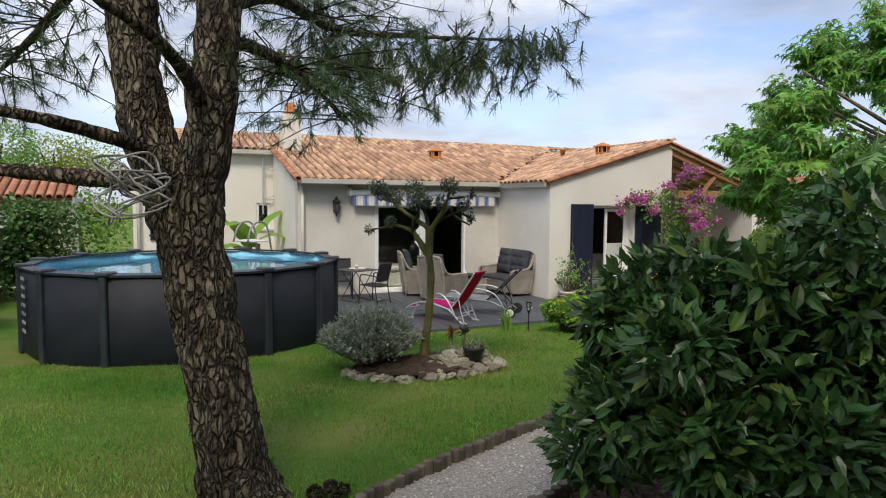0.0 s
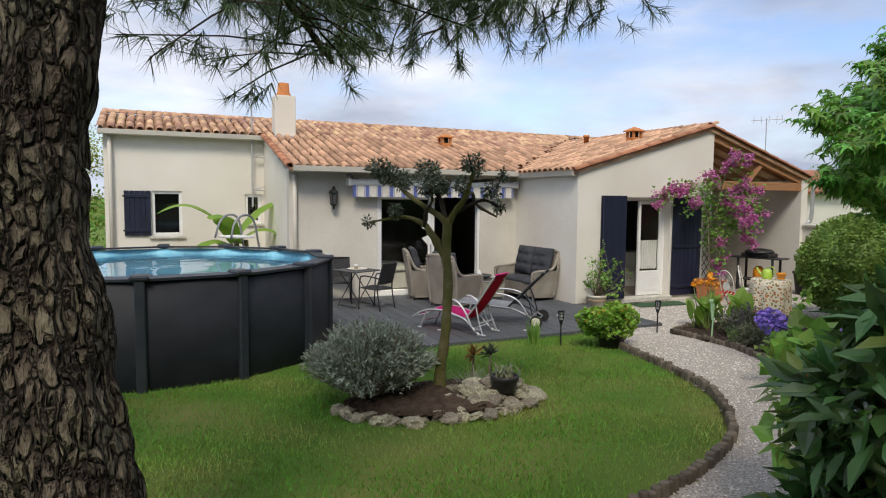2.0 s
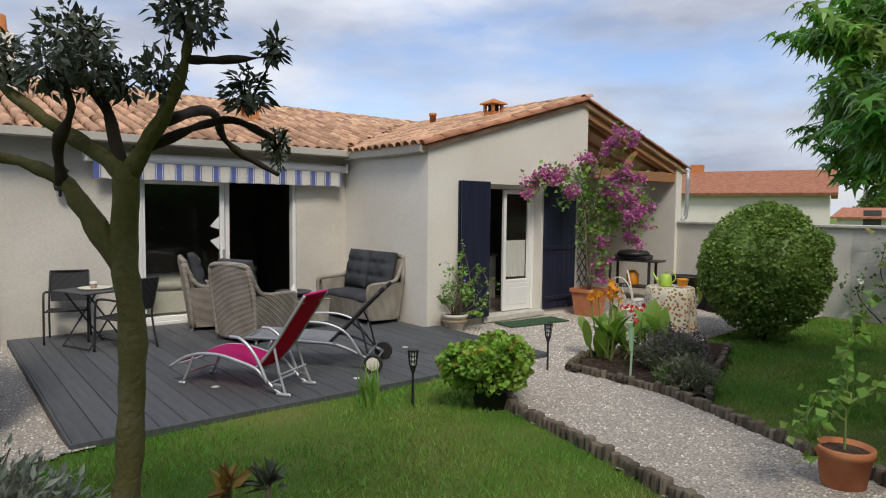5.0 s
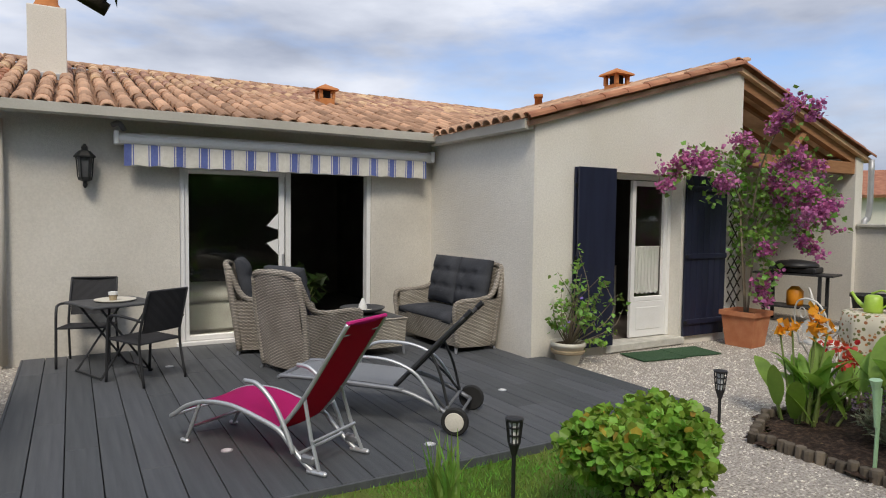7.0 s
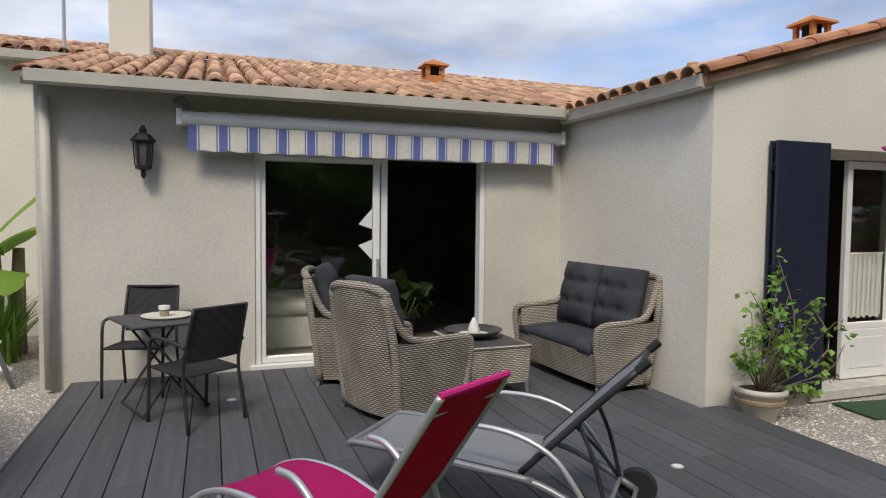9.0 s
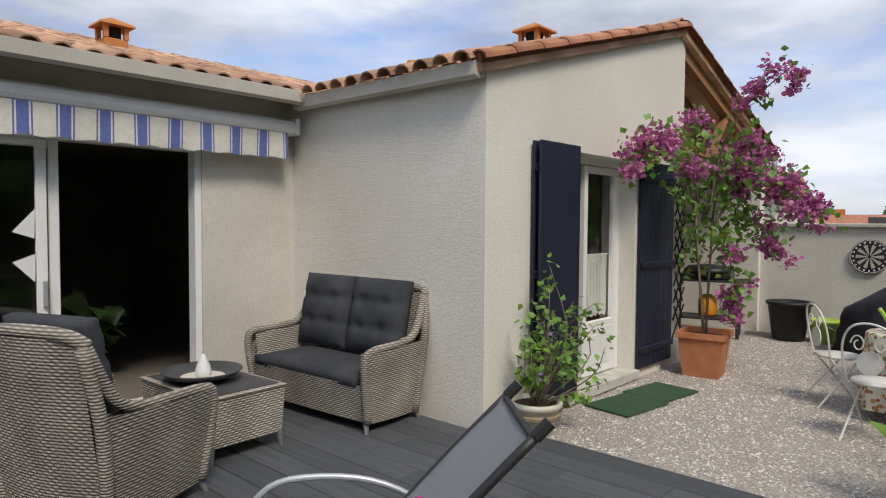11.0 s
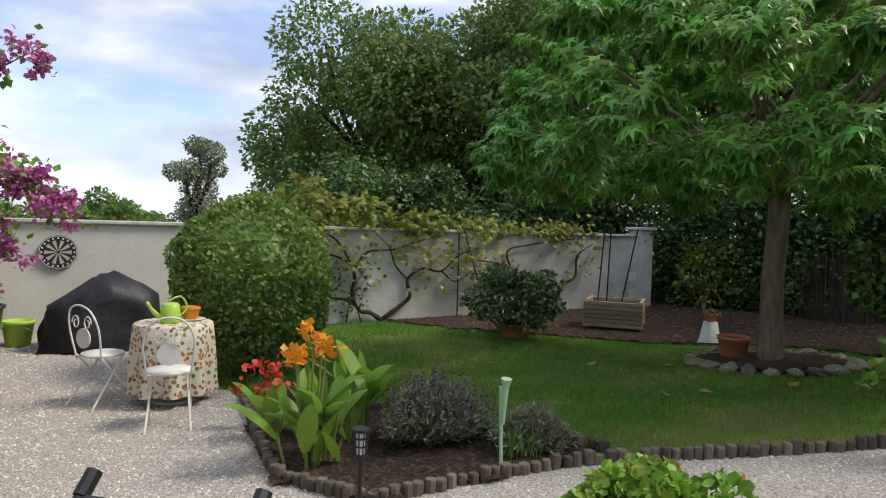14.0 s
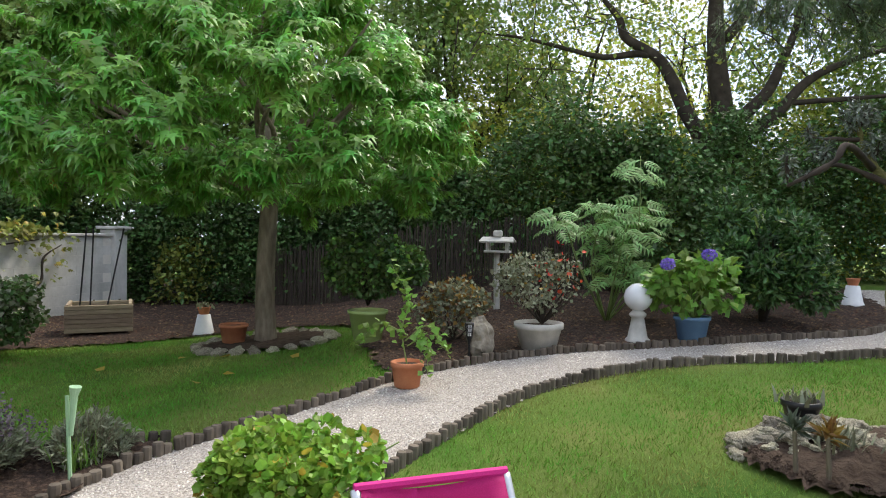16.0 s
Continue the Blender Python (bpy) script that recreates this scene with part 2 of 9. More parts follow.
def woven(m, strand, row):
    """Basket weave: strands in rows, each over and under by turns, in colour and relief."""
    n, l = m.node_tree.nodes, m.node_tree.links
    tc, sep = n.new("ShaderNodeTexCoord"), n.new("ShaderNodeSeparateXYZ")
    l.new(tc.outputs["Object"], sep.inputs[0])

    def calc(op, a, b=None):
        q = n.new("ShaderNodeMath")
        q.operation = op
        for k, v in enumerate((a, b)):
            if v is None:
                continue
            if isinstance(v, (int, float)):
                q.inputs[k].default_value = v
            else:
                l.new(v, q.inputs[k])
        return q.outputs[0]

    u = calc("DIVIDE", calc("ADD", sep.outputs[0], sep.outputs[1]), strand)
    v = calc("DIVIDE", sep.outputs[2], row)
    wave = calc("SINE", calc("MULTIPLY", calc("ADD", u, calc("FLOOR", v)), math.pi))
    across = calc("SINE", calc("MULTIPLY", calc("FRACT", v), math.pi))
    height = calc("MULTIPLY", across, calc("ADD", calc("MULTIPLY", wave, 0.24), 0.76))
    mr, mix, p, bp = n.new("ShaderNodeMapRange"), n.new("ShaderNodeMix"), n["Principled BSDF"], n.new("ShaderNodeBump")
    # crease shade put into the colour: dark between strands, bright on their tops
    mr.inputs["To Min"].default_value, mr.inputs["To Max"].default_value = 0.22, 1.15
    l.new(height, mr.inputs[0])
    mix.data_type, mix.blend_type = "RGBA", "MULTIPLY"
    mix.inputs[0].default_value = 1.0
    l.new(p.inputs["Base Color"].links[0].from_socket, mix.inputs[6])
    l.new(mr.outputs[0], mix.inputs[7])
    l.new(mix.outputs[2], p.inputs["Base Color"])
    bp.inputs["Strength"].default_value, bp.inputs["Distance"].default_value = 0.9, 0.006
    l.new(height, bp.inputs["Height"])
    l.new(bp.outputs[0], p.inputs["Normal"])


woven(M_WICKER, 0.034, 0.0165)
M_CUSHION = mat("charcoal_fabric", (0.045, 0.048, 0.056), (0.068, 0.072, 0.082), scale=4, rough=0.95, bump=0.5, bump_scale=300, spec=0.15)
M_STEELDARK = mat("dark_grey_metal", (0.030, 0.031, 0.033), (0.045, 0.046, 0.05), scale=6, rough=0.5, metal=0.2)
M_MESH = mat("black_mesh_fabric", (0.018, 0.018, 0.02), (0.032, 0.032, 0.035), scale=300, rough=0.8, fine=500)
M_SLATTOP = mat("slate_table_top", (0.05, 0.052, 0.055), (0.08, 0.082, 0.085), scale=9, rough=0.55)
M_ALU = mat("silver_aluminium", (0.50, 0.52, 0.54), (0.60, 0.62, 0.64), scale=4, rough=0.42, metal=0.6)
M_ALU2 = mat("grey_aluminium", (0.22, 0.23, 0.25), (0.30, 0.31, 0.33), scale=4, rough=0.45, metal=0.5)
M_PINK = mat("pink_sling_fabric", (0.62, 0.015, 0.20), (0.70, 0.02, 0.25), scale=300, rough=0.75, fine=600, trans=0.15)
M_RED = mat("crimson_sling_fabric", (0.62, 0.010, 0.055), (0.70, 0.015, 0.075), scale=300, rough=0.75, fine=600, trans=0.2)
M_GREYSLING = mat("light_grey_sling", (0.46, 0.48, 0.51), (0.56, 0.58, 0.61), scale=300, rough=0.7, fine=600, trans=0.35)
M_BLACKPL = mat("black_plastic", (0.012, 0.012, 0.013), (0.02, 0.02, 0.022), scale=8, rough=0.5)
M_TYRE = mat("black_rubber", (0.014, 0.014, 0.014), (0.022, 0.022, 0.022), scale=20, rough=0.8)
M_CREAM = mat("cream_ceramic", (0.62, 0.59, 0.50), (0.72, 0.69, 0.60), scale=5, rough=0.5, bump=0.1)
M_LIME = mat("lime_plastic", (0.36, 0.55, 0.06), (0.42, 0.62, 0.09), scale=5, rough=0.4)
M_LIMESOFT = mat("pale_lime_glazed_pot", (0.34, 0.46, 0.14), (0.42, 0.54, 0.20), scale=5, rough=0.5)
M_BLUEPOT = mat("blue_plastic_pot", (0.10, 0.20, 0.34), (0.15, 0.26, 0.40), scale=5, rough=0.5)
M_WHITEPOT = mat("white_pot", (0.70, 0.71, 0.70), (0.80, 0.80, 0.78), scale=6, rough=0.6, bump=0.1)
M_CONCRETE = mat("aged_white_concrete", (0.46, 0.45, 0.40), (0.64, 0.62, 0.56), scale=7, rough=0.9, bump=0.4, bump_scale=50)
M_GLOBE = mat("opal_globe", (0.78, 0.79, 0.80), (0.83, 0.84, 0.85), scale=3, rough=0.25)
M_BLACKIRON = mat("black_iron", (0.012, 0.013, 0.013), (0.02, 0.022, 0.022), scale=12, rough=0.5, metal=0.2)
M_BLUESTRIPE = mat("awning_blue", (0.10, 0.13, 0.36), (0.13, 0.17, 0.42), scale=40, rough=0.9)
M_CREAMCLOTH = mat("awning_cream", (0.62, 0.60, 0.54), (0.70, 0.68, 0.62), scale=20, rough=0.9)
M_OLDWOOD = mat("weathered_planks", (0.25, 0.19, 0.12), (0.38, 0.30, 0.20), scale=5, rough=0.9, bump=0.5, stretch=(1, 1, 6), random_amount=0.2)
M_GREENMAT = mat("green_astroturf", (0.025, 0.07, 0.03), (0.045, 0.10, 0.045), scale=40, rough=0.95, bump=0.8, bump_scale=200)
# gloom of the unlit rooms put into these wall and floor colours
M_INT = mat("dimmed_interior_wall", (0.10, 0.09, 0.08), (0.14, 0.13, 0.12), scale=2, rough=0.9)
M_INTFLOOR = mat("dimmed_interior_floor", (0.16, 0.14, 0.12), (0.22, 0.19, 0.16), scale=3, rough=0.5)
M_LINEN = mat("pale_linen", (0.42, 0.40, 0.36), (0.52, 0.50, 0.46), scale=5, rough=0.9, bump=0.3, bump_scale=15, dist=0.02)
M_ROPE = mat("grey_rope", (0.30, 0.29, 0.27), (0.42, 0.41, 0.39), scale=60, rough=0.9)
M_ORANGEPOT = mat("orange_plastic", (0.68, 0.24, 0.01), (0.74, 0.30, 0.02), scale=4, rough=0.45)
M_WHITEIRON = mat("white_wrought_iron", (0.66, 0.64, 0.58), (0.76, 0.74, 0.68), scale=14, rough=0.6)
M_ROUNDEL_C = mat("dartboard_sisal", (0.50, 0.46, 0.38), (0.58, 0.54, 0.46), scale=60, rough=0.9)
M_GREENPL = mat("pale_green_plastic", (0.30, 0.50, 0.28), (0.38, 0.58, 0.35), scale=5, rough=0.4)
M_REED = mat("dry_reed_fence", (0.03, 0.023, 0.018), (0.085, 0.065, 0.046), scale=6, rough=0.95, stretch=(12, 12, 0.5), island=0.3)
L_PINE = leaf_mat("pine_needle", (0.062, 0.109, 0.043), (0.109, 0.163, 0.065), trans=0.15)
L_MAPLE = leaf_mat("broad_leaf_green", (0.12, 0.32, 0.045), (0.24, 0.44, 0.075), rough=0.38, trans=0.3, amount=0.4)
L_OAK = leaf_mat("oak_leaf", (0.10, 0.18, 0.04), (0.205, 0.285, 0.065), trans=0.35)
# backlight put into the colour: yellower, brighter than L_OAK; also one autumn tree
L_OAKY = leaf_mat("sun_toned_yellow_leaf", (0.26, 0.33, 0.05), (0.42, 0.44, 0.08), trans=0.55)
L_HEDGE = leaf_mat("dark_hedge_leaf", (0.050, 0.115, 0.028), (0.120, 0.205, 0.048), trans=0.22, amount=0.5)
L_LAUREL = leaf_mat("glossy_laurel_leaf", (0.042, 0.105, 0.030), (0.090, 0.180, 0.048), rough=0.3, trans=0.15)
L_LAURELNEW = leaf_mat("young_laurel_leaf", (0.155, 0.264, 0.054), (0.248, 0.341, 0.078), rough=0.35, trans=0.3)
L_BALL = leaf_mat("topiary_leaf", (0.150, 0.255, 0.045), (0.235, 0.345, 0.070), trans=0.3, amount=0.25)
L_SILVER = leaf_mat("silver_lavender_leaf", (0.25, 0.29, 0.225), (0.43, 0.47, 0.385), rough=0.8, trans=0.15)
L_GREYG = leaf_mat("grey_green_leaf", (0.171, 0.194, 0.116), (0.295, 0.310, 0.202), rough=0.8, trans=0.15)
L_OLIVE = leaf_mat("olive_dark_leaf", (0.055, 0.075, 0.048), (0.13, 0.155, 0.105), trans=0.12)
L_GERA = leaf_mat("geranium_leaf", (0.169, 0.338, 0.039), (0.299, 0.442, 0.065), trans=0.35)
L_LIGHT = leaf_mat("light_green_leaf", (0.156, 0.312, 0.052), (0.247, 0.403, 0.078), trans=0.35)
L_FEATHER = leaf_mat("pale_feathery_leaf", (0.20, 0.36, 0.11), (0.30, 0.47, 0.16), trans=0.3)
L_BANANA = leaf_mat("banana_leaf", (0.182, 0.351, 0.046), (0.286, 0.442, 0.065), trans=0.4, amount=0.15)
L_VINE = leaf_mat("vine_leaf", (0.195, 0.260, 0.046), (0.312, 0.312, 0.065), trans=0.4)
L_YELLOW = leaf_mat("yellowed_leaf", (0.42, 0.30, 0.04), (0.50, 0.36, 0.07), trans=0.35)
L_MAGENTA = leaf_mat("bougainvillea_bract", (0.48, 0.11, 0.32), (0.64, 0.24, 0.48), trans=0.3, amount=0.25)
L_ORANGEF = leaf_mat("orange_petal", (0.75, 0.30, 0.02), (0.80, 0.42, 0.03), trans=0.3, amount=0.15)
L_REDF = leaf_mat("red_petal", (0.60, 0.05, 0.03), (0.70, 0.10, 0.05), trans=0.25, amount=0.2)
L_PURPLE = leaf_mat("hydrangea_petal", (0.24, 0.16, 0.62), (0.36, 0.26, 0.74), trans=0.25, amount=0.2)
L_RUST = leaf_mat("rusty_leaf", (0.24, 0.12, 0.03), (0.30, 0.20, 0.05), trans=0.3)
L_STALK = leaf_mat("green_stalk", (0.155, 0.232, 0.062), (0.248, 0.310, 0.093), trans=0.1)


# ---- building helpers ----
def part(name, bm, material, parent=None, label="", smooth=False):
    """Links a bmesh (or a ready mesh) as one object, under parent if given."""
    if isinstance(bm, bpy.types.Mesh):
        me = bm
    else:
        me = bpy.data.meshes.new(name)
        bm.to_mesh(me)
        bm.free()
    if not me.materials:
        me.materials.append(material)
    if smooth:
        me.polygons.foreach_set("use_smooth", [True] * len(me.polygons))
    ob = new(name, me)
    if parent is not None:
        ob.parent = parent
    if label:
        ob["label"] = label
    return ob


def thing(name, label, category, loc=(0, 0, 0), rz=0.0, group="", kind=""):
    ob = new(name)
    ob.empty_display_size = 0.1
    ob.matrix_world = pose(loc[0], loc[1], loc[2], 0, 0, rz)
    return tagged(ob, label, category, group, kind)


def structure(name, bm, material, label="", smooth=False):
    return tagged(part(name, bm, material, None, "", smooth), label, "", "", "structure")


def box(bm, x0, x1, y0, y1, z0, z1, bevel=0.0, m=None):
    r = bmesh.ops.create_cube(bm, size=1.0, matrix=Matrix.LocRotScale(((x0 + x1) / 2, (y0 + y1) / 2, (z0 + z1) / 2), None, (abs(x1 - x0), abs(y1 - y0), abs(z1 - z0))))
    vs = r["verts"]
    if bevel:
        es = list({e for v in vs for e in v.link_edges})
        out = bmesh.ops.bevel(bm, geom=es, offset=bevel, segments=1, affect="EDGES", profile=0.5)
        vs = out["verts"]
    if m is not None:
        bmesh.ops.transform(bm, matrix=m, verts=list(vs))
    return bm


def obox(x0, x1, y0, y1, z0, z1, bevel=0.0):
    return box(bmesh.new(), x0, x1, y0, y1, z0, z1, bevel)


def tube(bm, pts, radii, seg=7, cap=True):
    """A round tube along points; radii is one number or one a point."""
    pts = [Vector(p) for p in pts]
    if not isinstance(radii, (list, tuple)):
        radii = [radii] * len(pts)
    rings, side = [], None
    for i, p in enumerate(pts):
        d = (pts[min(i + 1, len(pts) - 1)] - pts[max(i - 1, 0)]).normalized()
        if side is None:
            side = d.orthogonal().normalized()
        side = (side - d * side.dot(d))
        side = side.normalized() if side.length > 1e-6 else d.orthogonal().normalized()
        up = d.cross(side)
        rings.append([bm.verts.new(p + (side * math.cos(a) + up * math.sin(a)) * radii[i]) for a in [2 * math.pi * k / seg for k in range(seg)]])
    for a, b in zip(rings, rings[1:]):
        for k in range(seg):
            bm.faces.new((a[k], a[(k + 1) % seg], b[(k + 1) % seg], b[k]))
    if cap:
        bm.faces.new(rings[0][::-1])
        bm.faces.new(rings[-1])
    return bm


def smooth_line(pts, n=6):
    """Points along a Catmull-Rom curve through pts."""
    p = [Vector(q) for q in pts]
    p = [p[0] * 2 - p[1]] + p + [p[-1] * 2 - p[-2]]
    out = []
    for i in range(1, len(p) - 2):
        for k in range(n):
            t = k / n
            out.append(0.5 * (2 * p[i] + (p[i + 1] - p[i - 1]) * t + (2 * p[i - 1] - 5 * p[i] + 4 * p[i + 1] - p[i + 2]) * t * t + (3 * p[i] - p[i - 1] - 3 * p[i + 1] + p[i + 2]) * t ** 3))
    return out + [p[-2]]


def lathe(bm, profile, seg=20, centre=(0, 0)):
    rings = []
    for r, z in profile:
        rings.append([bm.verts.new((centre[0] + r * math.cos(2 * math.pi * k / seg), centre[1] + r * math.sin(2 * math.pi * k / seg), z)) for k in range(seg)])
    for a, b in zip(rings, rings[1:]):
        for k in range(seg):
            bm.faces.new((a[k], a[(k + 1) % seg], b[(k + 1) % seg], b[k]))
    bm.faces.new(rings[0][::-1])
    bm.faces.new(rings[-1])
    return bm


def prism(bm, outline, z0, z1):
    lo, hi = [bm.verts.new((x, y, z0)) for x, y in outline], [bm.verts.new((x, y, z1)) for x, y in outline]
    bm.faces.new(lo[::-1])
    bm.faces.new(hi)
    for i in range(len(lo)):
        j = (i + 1) % len(lo)
        bm.faces.new((lo[i], lo[j], hi[j], hi[i]))
    return bm


def slab(bm, quad, thick):
    """A flat plate over 3 or more corner points, thick downwards along its normal."""
    q = [Vector(v) for v in quad]
    nrm = (q[1] - q[0]).cross(q[2] - q[0]).normalized()
    a, b = [bm.verts.new(v) for v in q], [bm.verts.new(v - nrm * thick) for v in q]
    bm.faces.new(a)
    bm.faces.new(b[::-1])
    for i in range(len(a)):
        j = (i + 1) % len(a)
        bm.faces.new((a[j], a[i], b[i], b[j]))
    return bm


def ground_z(x, y):
    """The lawn rises away from the house, most on the west side."""
    f = min(max((4 - x) / 6.5, 0.0), 1.0)
    f = f * f * (3 - 2 * f)
    d = min(max(-4 - y, 0.0), 13.0)
    return 0.065 * d * f


RNG = np.random.default_rng(7)
LEAF_FLAT = (np.array([[0, 0, 0], [0.5, 0.35, 0.06], [0, 1, -0.1], [-0.5, 0.35, 0.06], [0, 0.4, -0.04]], float), [(0, 1, 4), (1, 2, 4), (2, 3, 4), (3, 0, 4)])
LEAF_LONG = (np.array([[0, 0, 0], [0.17, 0.4, 0.03], [0, 1, -0.12], [-0.17, 0.4, 0.03]], float), [(0, 1, 2), (0, 2, 3)])
LEAF_LOBED = (np.array([[0, 0, 0], [0.28, 0.12, 0.02], [0.60, 0.30, -0.08], [0.26, 0.48, 0.03], [0.42, 0.78, -0.10], [0.12, 0.70, 0.02], [0, 1.15, -0.16],
                        [-0.12, 0.70, 0.02], [-0.42, 0.78, -0.10], [-0.26, 0.48, 0.03], [-0.60, 0.30, -0.08], [-0.28, 0.12, 0.02]], float),
              [(0, 1, 3), (1, 2, 3), (3, 4, 5), (0, 3, 5), (5, 6, 7), (0, 5, 7), (7, 8, 9), (0, 7, 9), (9, 10, 11), (0, 9, 11)])
LEAF_ROUND = (np.array([[0, 0, 0], [0.42, 0.1, 0.08], [0.52, 0.6, 0.1], [0, 0.95, 0.02], [-0.52, 0.6, 0.1], [-0.42, 0.1, 0.08], [0, 0.4, -0.03]], float),
              [(0, 1, 6), (1, 2, 6), (2, 3, 6), (3, 4, 6), (4, 5, 6), (5, 0, 6)])
LEAF_KITE = (np.array([[0, 0, 0], [0.36, 0.42, 0.06], [0, 1, -0.08], [-0.36, 0.42, 0.06]], float), [(0, 1, 2), (0, 2, 3)])
LEAF_STAR = (np.array([[0, 0, 0], [0.20, 0.10, 0.03], [0.62, 0.02, -0.14], [0.25, 0.30, 0.03], [0.66, 0.62, -0.16], [0.15, 0.50, 0.03], [0, 1.2, -0.24],
                       [-0.15, 0.50, 0.03], [-0.66, 0.62, -0.16], [-0.25, 0.30, 0.03], [-0.62, 0.02, -0.14], [-0.20, 0.10, 0.03]], float), LEAF_LOBED[1])


def fern_leaf(pairs=6):
    """A deeply cut leaf: pairs of long lobes along a midrib and one at its tip."""
    v, f = [[0, 0, 0], [0, 1.0, -0.16]], []
    for k in range(pairs):
        t = 0.12 + 0.80 * k / (pairs - 1)
        w = 0.50 * math.sin(math.pi * (0.30 + 0.60 * t))
        for sx in (-1, 1):
            b = len(v)
            v += [[0, t - 0.05, -0.10 * t], [sx * w * 0.5, t + 0.02, 0.03], [sx * w, t + 0.22, -0.10], [sx * w * 0.4, t + 0.15, 0.03], [0, t + 0.06, -0.10 * t]]
            f += [(b, b + 1, b + 3), (b + 1, b + 2, b + 3), (b, b + 3, b + 4)]
    return np.array(v, float), f


LEAF_FERN = fern_leaf()
BLADE = (np.array([[-0.5, 0, 0], [0.5, 0, 0], [0, 1, 0.25]], float), [(0, 1, 2)])
NEEDLE = (np.array([[-0.012, 0, 0], [0.012, 0, 0], [0, 1, -0.05]], float), [(0, 1, 2)])


def unit(v):
    return v / np.maximum(np.linalg.norm(v, axis=1, keepdims=True), 1e-6)


def leaf_mesh(name, pos, along, size, template, facing=None, jitter=0.5):
    """One mesh of many leaves: at pos, growing along 'along', of the given sizes."""
    pos, along = np.asarray(pos, float), unit(np.asarray(along, float))
    n = len(pos)
    size = np.broadcast_to(np.asarray(size, float), (n,))
    up = np.tile((0, 0, 1.0), (n, 1)) if facing is None else np.asarray(facing, float)
    up = unit(up + RNG.normal(0, jitter, (n, 3)))
    side = unit(np.cross(along, up))
    nor = np.cross(side, along)
    tv, tf = template
    v = pos[:, None, :] + size[:, None, None] * (tv[None, :, 0:1] * side[:, None, :] + tv[None, :, 1:2] * along[:, None, :] + tv[None, :, 2:3] * nor[:, None, :])
    f = (np.array(tf)[None, :, :] + (np.arange(n) * len(tv))[:, None, None]).reshape(-1, len(tf[0]))
    me = bpy.data.meshes.new(name)
    me.from_pydata(v.reshape(-1, 3).tolist(), [], f.tolist())
    return me


def blob_points(centres, n, shell=0.55):
    """Random points in ellipsoids (x, y, z, rx, ry, rz), most near the surface, with their outward directions."""
    c = np.array(centres, float)
    w = (c[:, 3] * c[:, 4] * c[:, 5]) ** 0.67
    k = RNG.choice(len(c), n, p=w / w.sum())
    d = unit(RNG.normal(size=(n, 3)))
    r = shell + (1 - shell) * RNG.random(n) ** 0.6
    return c[k, :3] + d * c[k, 3:] * r[:, None], d


def clumps(centre, radii, count, size, low=-1.0):
    """Smaller ellipsoids spread over the surface of a large one, for an uneven crown."""
    out = []
    for _ in range(count):
        d = Vector(RNG.normal(size=3)).normalized()
        if d.z < low:
            d.z = abs(d.z)
        s = size * (0.7 + 0.6 * RNG.random())
        out.append((centre[0] + d.x * radii[0] * 0.8, centre[1] + d.y * radii[1] * 0.8, centre[2] + d.z * radii[2] * 0.8, s, s, s * 0.8))
    return out


# ---- ground ----
INNER = [(-1.35, -4.62), (-1.75, -5.5), (-2.1, -6.6), (-2.4, -7.5), (-2.75, -8.3), (-3.2, -8.95), (-3.85, -9.6), (-4.7, -10.05), (-5.6, -10.35), (-6.5, -10.75), (-7.3, -11.15), (-8.6, -12.1)]
OUTER = [(-0.2, -5.2), (-0.25, -5.8), (-0.35, -6.4), (-0.6, -7.0), (-1.15, -8.0), (-1.55, -8.75), (-2.3, -9.55), (-3.2, -10.2), (-4.05, -10.6), (-5.0, -11.05), (-5.9, -11.5), (-6.9, -12.0), (-7.6, -12.8), (-8.0, -13.6)]
inner = [(p.x, p.y) for p in smooth_line([(*p, 0) for p in INNER], 5)]
outer = [(p.x, p.y) for p in smooth_line([(*p, 0) for p in OUTER], 5)]
BED = [(-0.2, -5.2), (0.5, -4.85), (1.4, -4.95), (2.6, -5.15), (2.75, -5.55), (1.44, -6.14), (0.45, -6.5), (-0.3, -6.95), (-0.35, -6.4), (-0.25, -5.8)]
PATH_AREA = inner + [(-9.8, -13.4), (-10.2, -16.5), (-8.2, -16.5)] + outer[::-1]
YARD = [(0.2, -2.0), (7.0, -2.0), (7.0, -5.2), (5.6, -5.1), (4.2, -4.95), (2.65, -5.1), (1.4, -4.95), (0.5, -4.85), (-0.2, -5.2), (-1.45, -4.9), (-1.3, -4.4), (0.2, -4.4)]
PORCH = [(3.6, 2.6), (7.0, 2.6), (7.0, -2.1), (3.6, -2.1)]
WEST = [(-4.9, 0.35), (-4.9, -4.55), (-5.6, -4.75), (-6.2, -4.3), (-9.3, -3.0), (-9.3, 3.5), (-4.9, 3.5)]
MULCH = [(7.0, -8.6), (5.6, -9.4), (4.7, -10.3), (3.6, -11.2), (2.6, -11.9), (1.6, -12.4), (0.6, -12.2), (-0.2, -11.6), (-0.6, -10.6), (-1.0, -9.6), (-1.5, -8.95), (-2.3, -9.62),
         (-3.2, -10.27), (-4.05, -10.67), (-5.0, -11.12), (-5.9, -11.57), (-6.9, -12.07), (-7.6, -12.85), (-8.0, -13.7), (-8.3, -16.5), (-8.3, -24.0), (14.0, -24.0), (14.0, -15.6), (7.0, -15.6)]
RING = [(0.95 + 0.93 * math.cos(a), -10.88 + 0.78 * math.sin(a)) for a in [k * math.pi / 12 for k in range(24)]]
ISLAND = [(-5.36 + 0.93 * math.cos(a) * (1 + 0.07 * math.sin(3 * a)), -7.44 + 0.64 * math.sin(a)) for a in [k * math.pi / 14 for k in range(28)]]


